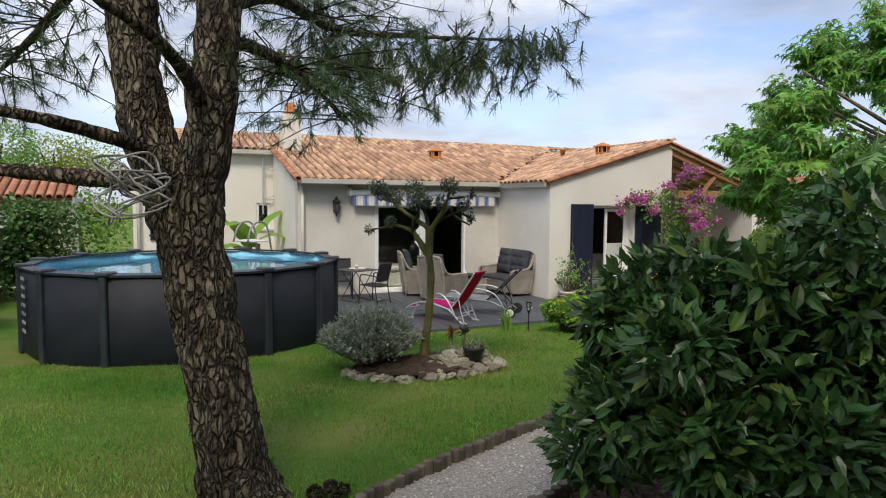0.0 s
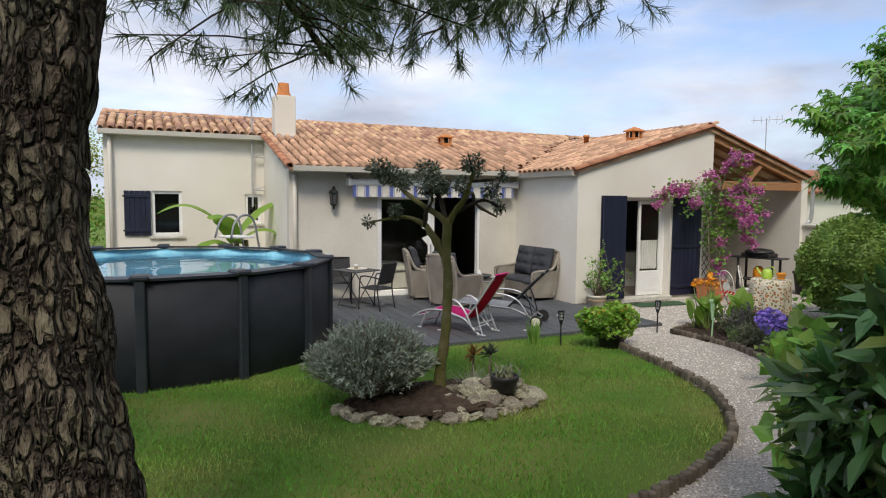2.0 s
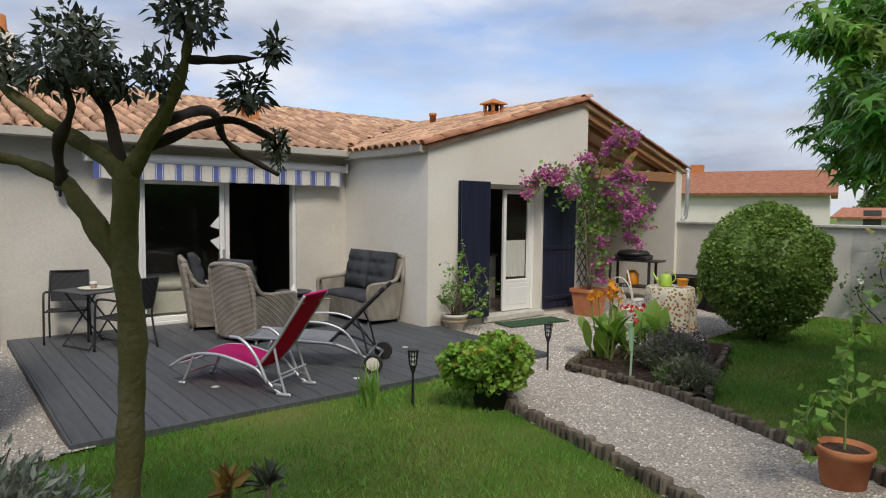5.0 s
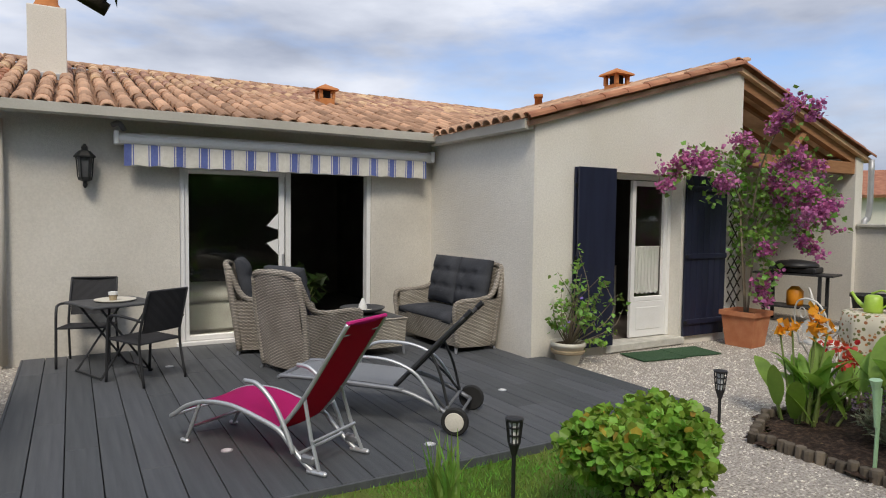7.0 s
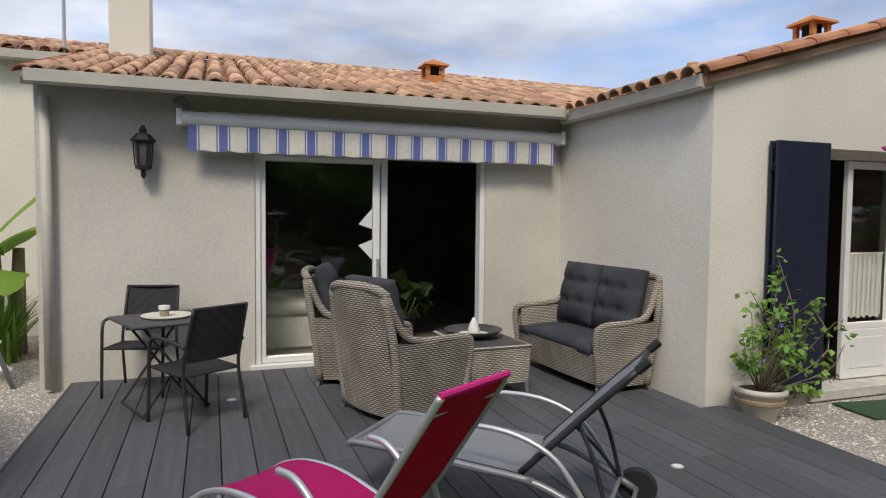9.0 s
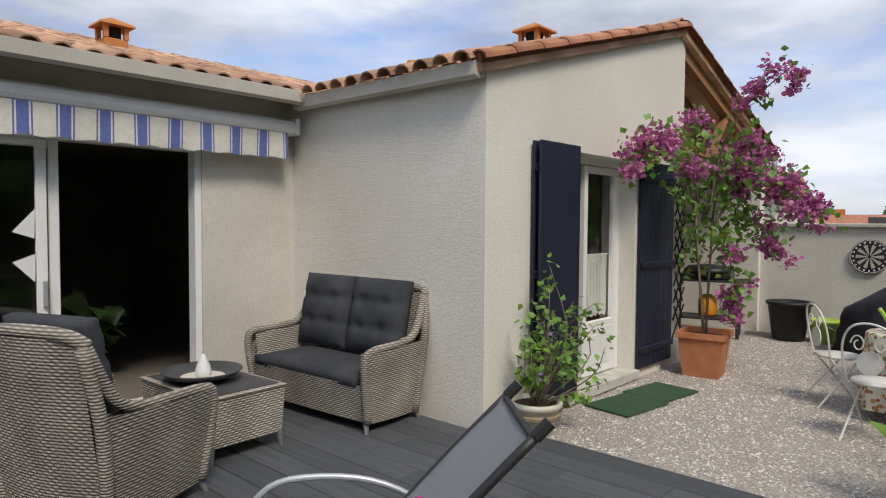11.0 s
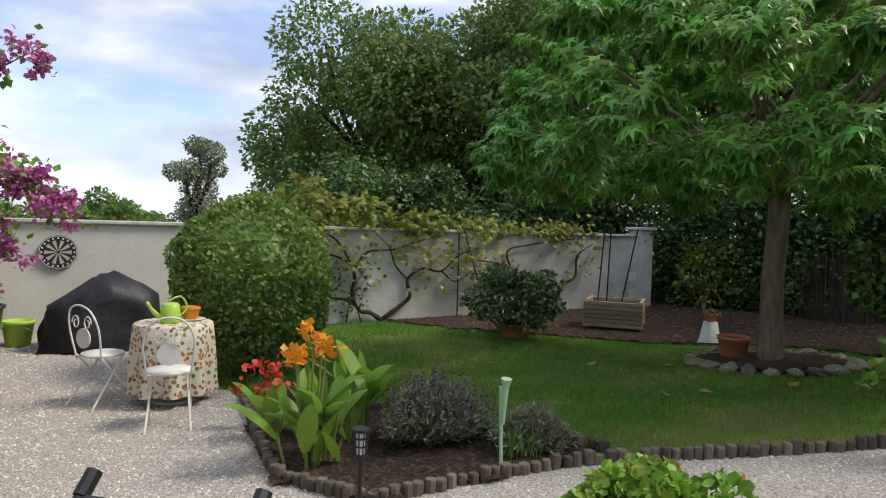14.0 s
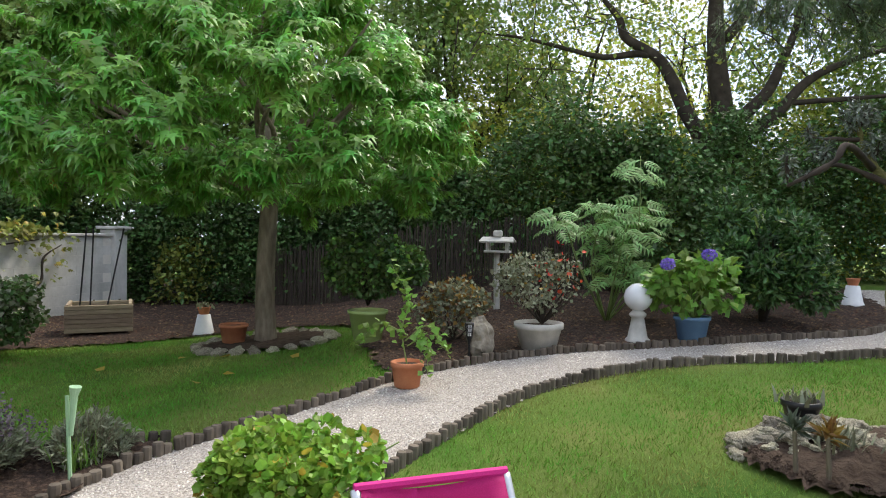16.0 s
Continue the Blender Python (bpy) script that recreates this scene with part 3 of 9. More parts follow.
def inside(poly, x, y):
    """Which points of two arrays lie inside a polygon."""
    hit = np.zeros(x.shape, bool)
    for (x0, y0), (x1, y1) in zip(poly, poly[1:] + poly[:1]):
        if y0 != y1:
            hit ^= ((y0 > y) != (y1 > y)) & (x < (x1 - x0) * (y - y0) / (y1 - y0) + x0)
    return hit


def gz(x, y):
    f = np.clip((4 - x) / 6.5, 0, 1)
    return 0.065 * np.clip(-4 - y, 0, 13) * f * f * (3 - 2 * f)


def sheet(name, polys, cell, lift, material, label, rough=0.0):
    """A sheet of ground over polygons, following the slope."""
    allp = [p for poly in polys for p in poly]
    xs = np.arange(min(p[0] for p in allp), max(p[0] for p in allp) + cell, cell)
    ys = np.arange(min(p[1] for p in allp), max(p[1] for p in allp) + cell, cell)
    X, Y = np.meshgrid(xs, ys, indexing="ij")
    cx, cy = X[:-1, :-1] + cell / 2, Y[:-1, :-1] + cell / 2
    wob = 0.0 if rough == 0 else 1.0
    keep = np.zeros(cx.shape, bool)
    for poly in polys:
        keep |= inside(poly, cx + wob * 0.06 * np.sin(cy * 9.0 + cx * 4), cy + wob * 0.06 * np.sin(cx * 11.0))
    Z = gz(X, Y) + lift + rough * RNG.random(X.shape)
    idx = np.arange(X.size).reshape(X.shape)
    f = np.stack([idx[:-1, :-1], idx[1:, :-1], idx[1:, 1:], idx[:-1, 1:]], -1)[keep]
    used, inv = np.unique(f, return_inverse=True)
    me = bpy.data.meshes.new(name)
    v = np.stack([X.ravel(), Y.ravel(), Z.ravel()], 1)[used]
    me.from_pydata(v.tolist(), [], inv.reshape(f.shape).tolist())
    return structure(name, me, material, label, True)


def base_ground():
    xs = np.concatenate([[-400, -150, -60, -30, -20], np.arange(-14, 10.01, 0.25), [14, 20, 30, 60, 150, 400]])
    ys = np.concatenate([[-400, -150, -60, -34, -26], np.arange(-20, 5.01, 0.25), [8, 14, 25, 60, 150, 400]])
    X, Y = np.meshgrid(xs, ys, indexing="ij")
    Z = gz(X, Y) + 0.012 * np.sin(X * 2.3) * np.cos(Y * 1.9) * ((X > -14) & (X < 8))
    idx = np.arange(X.size).reshape(X.shape)
    f = np.stack([idx[:-1, :-1], idx[1:, :-1], idx[1:, 1:], idx[:-1, 1:]], -1).reshape(-1, 4)
    me = bpy.data.meshes.new("ground")
    me.from_pydata(np.stack([X.ravel(), Y.ravel(), Z.ravel()], 1).tolist(), [], f.tolist())
    return structure("ground", me, M_LAWN, "green garden lawn with dry patches", True)


base_ground()
sheet("gravel_path", [PATH_AREA], 0.09, 0.018, M_GRAVEL, "curved path of pale crushed gravel")
sheet("gravel_yard", [YARD, PORCH, WEST], 0.09, 0.016, M_GRAVEL, "pale gravel ground round the house")
sheet("mulch_ground", [MULCH], 0.11, 0.014, M_MULCH, "dark bark mulch under the trees", 0.03)
sheet("flower_bed_soil", [BED], 0.06, 0.035, M_MULCH, "dark mulched flower bed soil", 0.03)
sheet("tree_ring_soil", [RING], 0.06, 0.03, M_SOIL, "dark soil round the tree", 0.03)


def scatter_in(polys, n, seed):
    r = np.random.default_rng(seed)
    allp = [p for poly in polys for p in poly]
    x0, x1, y0, y1 = min(p[0] for p in allp), max(p[0] for p in allp), min(p[1] for p in allp), max(p[1] for p in allp)
    x, y = r.uniform(x0, x1, n), r.uniform(y0, y1, n)
    k = np.zeros(n, bool)
    for poly in polys:
        k |= inside(poly, x, y)
    return x[k], y[k]


def chips(name, polys, n, size, flat, lift, material, label, seed):
    x, y = scatter_in(polys, n, seed)
    m = len(x)
    s = size * (0.5 + RNG.random(m))
    base = np.array([[1, 0, 0], [-0.5, 0.85, 0], [-0.5, -0.85, 0], [0, 0, 1.0]]) * (1, 1, flat)
    a = RNG.random(m) * 6.28
    rx = base[None, :, 0] * np.cos(a)[:, None] - base[None, :, 1] * 0.7 * np.sin(a)[:, None]
    ry = base[None, :, 0] * np.sin(a)[:, None] + base[None, :, 1] * 0.7 * np.cos(a)[:, None]
    v = np.stack([x[:, None] + rx * s[:, None], y[:, None] + ry * s[:, None], (gz(x, y) + lift)[:, None] + (base[None, :, 2] + 0.25 * RNG.random((m, 4))) * s[:, None]], -1)
    f = (np.array([(0, 1, 3), (1, 2, 3), (2, 0, 3)])[None] + 4 * np.arange(m)[:, None, None]).reshape(-1, 3)
    me = bpy.data.meshes.new(name)
    me.from_pydata(v.reshape(-1, 3).tolist(), [], f.tolist())
    return tagged(part(name, me, material), label, "gravel" if "gravel" in name else "mulch", "", "stuff")


chips("gravel_stones", [PATH_AREA, YARD, WEST], 330000, 0.0125, 0.6, 0.014, M_STONE_CHIP, "pale crushed stone gravel chips", 3)
chips("bark_chips", [MULCH, BED], 90000, 0.03, 0.4, 0.02, M_CHIP, "loose brown bark chips", 4)

mound = sheet("rock_garden_soil", [ISLAND], 0.06, 0.03, M_SOIL, "bare brown soil of the rock garden", 0.05)
for v in mound.data.vertices:
    v.co.z += 0.10 * max(0.0, 1 - ((v.co.x + 5.36) / 0.98) ** 2 - ((v.co.y + 7.44) / 0.68) ** 2)
chips("soil_clods", [ISLAND], 9000, 0.02, 0.6, 0.10, M_SOIL, "loose clods of brown soil", 6).location.z = -0.03


def grass():
    r = np.random.default_rng(11)
    n = 380000
    x, y = r.uniform(-11.5, 6.8, n), r.uniform(-14.5, -4.4, n)
    k = np.ones(n, bool)
    for poly in (PATH_AREA, YARD, BED, MULCH, RING, ISLAND, WEST):
        k &= ~inside(poly, x, y)
    k &= (x + 7.85) ** 2 + (y + 2.15) ** 2 > 2.75 ** 2
    x, y = x[k], y[k]
    m = len(x)
    along = np.stack([r.normal(0, 0.5, m), r.normal(0, 0.5, m), np.ones(m)], 1)
    v, t = BLADE
    me = leaf_mesh("grass", np.stack([x, y, gz(x, y) - 0.005], 1), along, r.uniform(0.025, 0.06, m), (v * (0.17, 1, 1), t), np.stack([r.normal(size=m), r.normal(size=m), np.zeros(m)], 1), 0.2)
    tagged(part("grass", me, M_BLADE), "short mown lawn grass with dry tips", "grass", "", "stuff")


grass()

# ---- house ----
WY, GY, EX = 0.25, -2.2, 0.06
SL = 0.27


def roof_z(y):
    return 2.84 + SL * (y + 0.08)


def wall_with_opening(name, x0, x1, y0, y1, z1, openings, material, label, z0=0.0):
    """A wall along x with openings (xa, xb, za, zb)."""
    bm = bmesh.new()
    xs = sorted({x0, x1, *[o[0] for o in openings], *[o[1] for o in openings]})
    for a, b in zip(xs, xs[1:]):
        cuts = [o for o in openings if o[0] <= a and o[1] >= b]
        if not cuts:
            box(bm, a, b, y0, y1, z0, z1)
        for o in cuts:
            if o[2] > z0:
                box(bm, a, b, y0, y1, z0, o[2])
            if o[3] < z1:
                box(bm, a, b, y0, y1, o[3], z1)
    bmesh.ops.remove_doubles(bm, verts=bm.verts[:], dist=0.0005)
    return structure(name, bm, material, label)


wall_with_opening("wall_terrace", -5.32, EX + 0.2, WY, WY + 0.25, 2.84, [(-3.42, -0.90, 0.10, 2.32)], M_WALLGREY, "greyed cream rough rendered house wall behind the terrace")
structure("wall_step_side", obox(-5.32, -5.07, WY + 0.25, 3.4, 0, 2.8), M_WALL, "cream rendered side wall of the house step")
wall_with_opening("wall_west_wing", -8.85, -5.32, 3.4, 3.65, 3.72, [(-7.88, -7.22, 1.30, 2.36), (-5.78, -5.40, 1.58, 2.30)], M_WALL, "cream rendered wall of the taller west wing")
structure("wall_west_end", obox(-8.85, -8.6, 3.65, 8.0, 0, 3.7), M_WALL, "cream rendered end wall of the west wing")
structure("wall_return", obox(EX, EX + 0.25, GY + 0.25, WY, 0, 2.84), M_WALL, "cream rendered return wall beside the terrace")
bm = bmesh.new()
slab(bm, [(-5.32, 0.5, 2.8), (-5.32, 3.4, 3.7), (-5.32, 3.4, 2.8)], 0.25)
structure("wall_step_gable", bm, M_WALL, "sloping top of the cream step wall")


def gable_z(x):
    return 2.84 + 0.285 * (x + 0.08) if x < 3.63 else 3.90 - 0.315 * (x - 3.63)


def gable_wall():
    bm = bmesh.new()
    o = (1.27, 2.56, 0.10, 2.30)
    xs = [EX, 1.27, 2.56, 3.63, 3.78]
    for a, b in zip(xs, xs[1:]):
        za, zb = gable_z(a) - 0.07, gable_z(b) - 0.07
        segs = [(0, 0, o[2], o[2]), (o[3], o[3], za, zb)] if a == 1.27 else [(0, 0, za, zb)]
        for p, q, r, s in segs:
            v = [bm.verts.new(c) for c in ((a, GY, p), (b, GY, q), (b, GY, s), (a, GY, r), (a, GY + 0.25, p), (b, GY + 0.25, q), (b, GY + 0.25, s), (a, GY + 0.25, r))]
            for f in ((0, 1, 2, 3), (5, 4, 7, 6), (4, 0, 3, 7), (1, 5, 6, 2), (3, 2, 6, 7), (4, 5, 1, 0)):
                bm.faces.new([v[i] for i in f])
    bmesh.ops.remove_doubles(bm, verts=bm.verts[:], dist=0.0005)
    return structure("wall_gable", bm, M_WALL, "cream rendered gable wall with the kitchen door")


gable_wall()
structure("wall_porch_inner", obox(3.53, 3.78, GY + 0.25, 2.6, 0, 3.8), M_WALL, "cream side wall inside the porch")
structure("wall_porch_back", obox(3.78, 7.0, 2.4, 2.6, 0, 3.8), M_WALL, "cream back wall of the porch")
bm = obox(6.78, 7.0, GY, 2.4, 0, 2.78)
structure("wall_porch_outer", bm, M_WALL, "cream outer wall of the open porch")
structure("house_back_wall", obox(-8.6, 7.0, 7.8, 8.0, 0, 3.6), M_WALL, "plain rear wall of the house")
structure("house_east_wall", obox(6.8, 7.0, 2.6, 7.8, 0, 3.0), M_WALL, "plain east wall of the house")

# roof decks
RIDGE_Y = 5.5
bm = bmesh.new()
slab(bm, [(-5.35, -0.06, roof_z(-0.06) - 0.03), (-0.06, -0.06, roof_z(-0.06) - 0.03), (RIDGE_Y, RIDGE_Y, roof_z(RIDGE_Y) - 0.03), (-5.35, RIDGE_Y, roof_z(RIDGE_Y) - 0.03)], 0.06)
slab(bm, [(-8.95, 3.25, roof_z(3.25) - 0.03), (-5.35, 3.25, roof_z(3.25) - 0.03), (-5.35, RIDGE_Y, roof_z(RIDGE_Y) - 0.03), (-8.95, RIDGE_Y, roof_z(RIDGE_Y) - 0.03)], 0.06)
slab(bm, [(-8.95, RIDGE_Y, roof_z(RIDGE_Y) - 0.03), (7.2, RIDGE_Y, roof_z(RIDGE_Y) - 0.03), (7.2, 8.4, 3.6), (-8.95, 8.4, 3.6)], 0.06)
structure("roof_main", bm, M_TILE, "clay tiled main roof underlay")
bm = bmesh.new()
slab(bm, [(-0.08, GY - 0.06, gable_z(-0.08) - 0.03), (3.63, GY - 0.06, 3.87), (3.63, 4.6, 3.87), (-0.08, -0.08, gable_z(-0.08) - 0.03)], 0.06)
slab(bm, [(3.63, GY - 0.06, 3.87), (7.15, GY - 0.06, gable_z(7.15) - 0.03), (7.15, 5.5, gable_z(7.15) - 0.03), (3.63, 4.6, 3.87)], 0.06)
structure("roof_wing", bm, M_TILE, "clay tiled wing roof underlay")
bm = bmesh.new()
slab(bm, [(-0.08, GY - 0.05, gable_z(-0.08) + 0.05), (3.63, GY - 0.05, gable_z(3.63) + 0.05), (3.63, GY + 0.08, gable_z(3.63) + 0.05), (-0.08, GY + 0.08, gable_z(-0.08) + 0.05)], 0.075)
structure("trim_gable_verge", bm, M_TILE2, "terracotta verge strip along the gable top")

# gutters
GP = [(-0.06, -0.055), (-0.065, 0.045), (-0.05, 0.05), (0.06, 0.05), (0.06, -0.055), (0.0, -0.075)]


def gutter(name, a, b, out, label):
    """A gutter along the line a-b; out: the unit way from the house."""
    a, b, out = Vector(a), Vector(b), Vector(out)
    bm = bmesh.new()
    ra, rb = [bm.verts.new(a - out * u + Vector((0, 0, w))) for u, w in GP], [bm.verts.new(b - out * u + Vector((0, 0, w))) for u, w in GP]
    for i in range(len(GP)):
        j = (i + 1) % len(GP)
        bm.faces.new((ra[i], ra[j], rb[j], rb[i]))
    bm.faces.new(ra)
    bm.faces.new(rb[::-1])
    return tagged(part(name, bm, M_GUTTER), label, "gutter", "", "structure")


gutter("gutter_terrace", (-5.3, -0.11, 2.825), (-0.1, -0.11, 2.825), (0, -1, 0), "beige metal gutter along the terrace roof")
gutter("gutter_return", (-0.04, 0.02, 2.79), (-0.04, GY - 0.02, 2.79), (-1, 0, 0), "beige metal gutter above the return wall")
gutter("gutter_west", (-8.95, 3.2, 3.68), (-5.3, 3.2, 3.68), (0, -1, 0), "beige metal gutter of the west wing")
for name, top in (("drainpipe_terrace", [(-5.22, 0.18, 0.06), (-5.22, 0.18, 2.70)]), ("drainpipe_west", [(-8.72, 3.3, 0.05), (-8.72, 3.3, 3.62)])):
    bm = tube(bmesh.new(), top, 0.045, 10)
    structure(name, bm, M_GUTTER, "beige round drainpipe on the house wall", True)
bm = tube(bmesh.new(), smooth_line([(7.02, GY - 0.12, 2.75), (7.02, GY - 0.12, 2.0), (7.0, GY - 0.1, 1.75), (6.93, GY - 0.08, 1.6), (6.93, GY - 0.08, 0.05)], 4), 0.045, 10)
structure("drainpipe_porch", bm, M_ZINC, "grey zinc drainpipe at the porch corner", True)

# porch timber: beam, rafter, struts
porch = thing("porch_truss", "reddish brown timber truss over the open porch", "roof truss")
part("beam", obox(3.78, 6.9, GY + 0.02, GY + 0.16, 2.50, 2.70, 0.01), M_WOOD, porch)
bm = bmesh.new()
v = [(3.78, 3.78), (6.95, 2.80), (6.95, 2.62), (3.78, 3.60)]
lo, hi = [bm.verts.new((x, GY + 0.02, z)) for x, z in v], [bm.verts.new((x, GY + 0.14, z)) for x, z in v]
bm.faces.new(lo[::-1]), bm.faces.new(hi)
for i in range(4):
    bm.faces.new((lo[i], lo[(i + 1) % 4], hi[(i + 1) % 4], hi[i]))
part("rafter", bm, M_WOOD, porch)
part("strut", tube(bmesh.new(), [(5.0, GY + 0.09, 2.7), (5.5, GY + 0.09, 3.2)], 0.06, 4), M_WOOD, porch)
for k in range(4):
    yy = GY + 0.5 + k * 0.55
    bm = tube(bmesh.new(), [(3.8, yy, 3.72), (6.95, yy, 2.74)], 0.05, 4)
    part("purlin", bm, M_WOOD, porch)


# roof tiles
def tile_mesh(name, r0=0.088, r1=0.072, length=0.42, seg=6, thick=0.014):
    """A tapered half-round clay tile along +y, wide end at y = 0."""
    bm = bmesh.new()
    rows = []
    for y, r in ((0, r0), (length, r1)):
        for rr in (r, r - thick):
            rows.append([bm.verts.new((rr * math.cos(math.pi * k / seg), y, rr * math.sin(math.pi * k / seg) * 0.85)) for k in range(seg + 1)])
    a, ai, b, bi = rows
    for k in range(seg):
        bm.faces.new((a[k], a[k + 1], b[k + 1], b[k]))
        bm.faces.new((ai[k + 1], ai[k], bi[k], bi[k + 1]))
        bm.faces.new((a[k + 1], a[k], ai[k], ai[k + 1]))
    me = bpy.data.meshes.new(name)
    bm.to_mesh(me)
    bm.free()
    me.materials.append(M_TILE)
    return me


TILE = tile_mesh("roof_tile")
PITCH, ROW = 0.205, 0.345


def roof_tiles():
    rng = random.Random(5)
    spots = []
    tilt = math.degrees(math.atan(SL))
    y = -0.14
    while y < RIDGE_Y:
        x = -8.9
        while x < 5.6:
            start = 3.15 if x < -5.3 else -0.15
            if y >= start - 0.01 and x < y + 0.12:
                spots.append(("m", x + rng.uniform(-0.008, 0.008), y, pose(x + rng.uniform(-0.008, 0.008), y, roof_z(y) + 0.01 + rng.uniform(0, 0.01), tilt + rng.uniform(-1.2, 1.2) + 2.0, 0, rng.uniform(-2.5, 2.5))))
            x += PITCH
        y += ROW * math.cos(radians(tilt))
    tilt = math.degrees(math.atan(0.285))
    x = -0.16
    while x < 3.6:
        yy = GY + 0.06
        while yy < 4.2:
            if yy < x + 0.1:
                spots.append(("w", x, yy, Matrix.Translation((x, yy, gable_z(x) + 0.01 + rng.uniform(0, 0.01))) @ Matrix.Rotation(radians(-90 + rng.uniform(-2.5, 2.5)), 4, "Z") @ Matrix.Rotation(radians(tilt + 2 + rng.uniform(-1, 1)), 4, "X")))
            yy += PITCH
        x += ROW * math.cos(radians(tilt))
    return spots


def lay_roof(spots):
    """The tiles over the terrace eaves one by one, the others joined."""
    for kind, owner in (("m", "roof_main"), ("w", "roof_wing")):
        mine = [s for s in spots if s[0] == kind]
        mine.sort(key=lambda s: s[2] if kind == "m" else s[1])
        near = [s for s in mine if kind == "w" or s[1] > -5.4][:290]
        ids = {id(s) for s in near}
        parent = bpy.data.objects[owner]
        for s in near:
            ob = new("roof_tile", TILE)
            ob.parent = parent
            ob.matrix_basis = s[3]
        base = np.array([v.co for v in TILE.vertices])
        faces = np.array([p.vertices for p in TILE.polygons])
        rest = [s for s in mine if id(s) not in ids]
        vs, fs = [], []
        for k, s in enumerate(rest):
            m = np.array(s[3])
            vs.append(base @ m[:3, :3].T + m[:3, 3])
            fs.append(faces + k * len(base))
        if vs:
            me = bpy.data.meshes.new("roof_tiles")
            me.from_pydata(np.concatenate(vs).tolist(), [], np.concatenate(fs).tolist())
            ob = part("roof_tiles", me, M_TILE, parent)
            ob["kind"] = "stuff"


def edge_run(name, a, b, count, r, parent, mat_):
    """A row of overlapping half-round tiles from a to b, as ridge or verge."""
    a, b = Vector(a), Vector(b)
    d = (b - a) / count
    q = d.to_track_quat("Y", "Z").to_matrix().to_4x4()
    me = tile_mesh(name, r, r * 0.86, d.length * 1.12, 6, 0.016)
    me.materials.clear()
    me.materials.append(mat_)
    for k in range(count):
        ob = new(name, me)
        ob.parent = parent
        ob.matrix_basis = Matrix.Translation(a + d * k + Vector((0, 0, 0.004 * (k % 2)))) @ q


ROOF_M, ROOF_W = bpy.data.objects["roof_main"], bpy.data.objects["roof_wing"]
edge_run("ridge_tile", (-8.95, RIDGE_Y, roof_z(RIDGE_Y) + 0.0), (7.0, RIDGE_Y, roof_z(RIDGE_Y)), 42, 0.12, ROOF_M, M_TILE)
edge_run("verge_tile", (-0.1, GY - 0.05, gable_z(-0.1) + 0.0), (3.63, GY - 0.05, 3.90), 10, 0.085, ROOF_W, M_TILE2)
edge_run("verge_tile", (7.15, GY - 0.05, gable_z(7.15)), (3.63, GY - 0.05, 3.90), 10, 0.085, ROOF_W, M_TILE2)
edge_run("wing_ridge_tile", (3.63, GY - 0.02, 3.92), (3.63, 4.2, 3.92), 16, 0.11, ROOF_W, M_TILE)
edge_run("verge_tile", (-5.35, 0.0, roof_z(0)), (-5.35, 3.2, roof_z(3.2)), 9, 0.085, ROOF_M, M_TILE2)

# chimney
chim = thing("chimney", "cream rendered chimney with a terracotta pot", "chimney", (-4.83, 3.35, 3.55))
part("shaft", obox(-0.25, 0.25, -0.25, 0.25, 0, 1.18, 0.012), M_WALL, chim)
part("flashing", obox(-0.29, 0.29, -0.29, 0.29, 0.02, 0.20, 0.01), M_ZINC, chim, "grey zinc flashing round the stack")
part("chimney_pot", lathe(bmesh.new(), [(0.2, 1.17), (0.19, 1.22), (0.15, 1.28), (0.135, 1.5), (0.1, 1.51)], 16), M_ORANGE, chim, "orange terracotta chimney pot", True)


def roof_vent(x, y, z):
    v = thing("roof_vent", "small orange clay roof vent with a pitched cap", "roof vent", (x, y, z), group="clay roof vents")
    bm = obox(-0.13, 0.13, -0.13, 0.13, -0.08, 0.06, 0.01)
    part("base", bm, M_ORANGE, v)
    for sx in (-1, 1):
        for sy in (-1, 1):
            part("post", obox(sx * 0.11 - 0.025, sx * 0.11 + 0.025, sy * 0.11 - 0.025, sy * 0.11 + 0.025, 0.06, 0.2), M_ORANGE, v)
    part("duct", obox(-0.07, 0.07, -0.07, 0.07, 0.06, 0.2), M_DARK, v)
    bm = bmesh.new()
    lo = [bm.verts.new((sx * 0.19, sy * 0.19, 0.2)) for sx, sy in ((-1, -1), (1, -1), (1, 1), (-1, 1))]
    mid = [bm.verts.new((sx * 0.18, sy * 0.18, 0.225)) for sx, sy in ((-1, -1), (1, -1), (1, 1), (-1, 1))]
    top = bm.verts.new((0, 0, 0.32))
    bm.faces.new(lo[::-1])
    for i in range(4):
        bm.faces.new((lo[i], lo[(i + 1) % 4], mid[(i + 1) % 4], mid[i]))
        bm.faces.new((mid[i], mid[(i + 1) % 4], top))
    part("cap", bm, M_ORANGE, v)


roof_vent(2.58, -0.91, gable_z(2.58) + 0.06)
roof_vent(-0.75, 2.6, roof_z(2.6) + 0.08)
pv = thing("flue_pipe", "short terracotta flue pipe on the wing roof", "flue pipe", (3.0, 1.5, gable_z(3.0) - 0.08))
part("pipe", lathe(bmesh.new(), [(0.07, -0.1), (0.07, 0.3), (0.085, 0.3), (0.085, 0.36), (0.04, 0.37)], 12), M_ORANGE, pv, "", True)

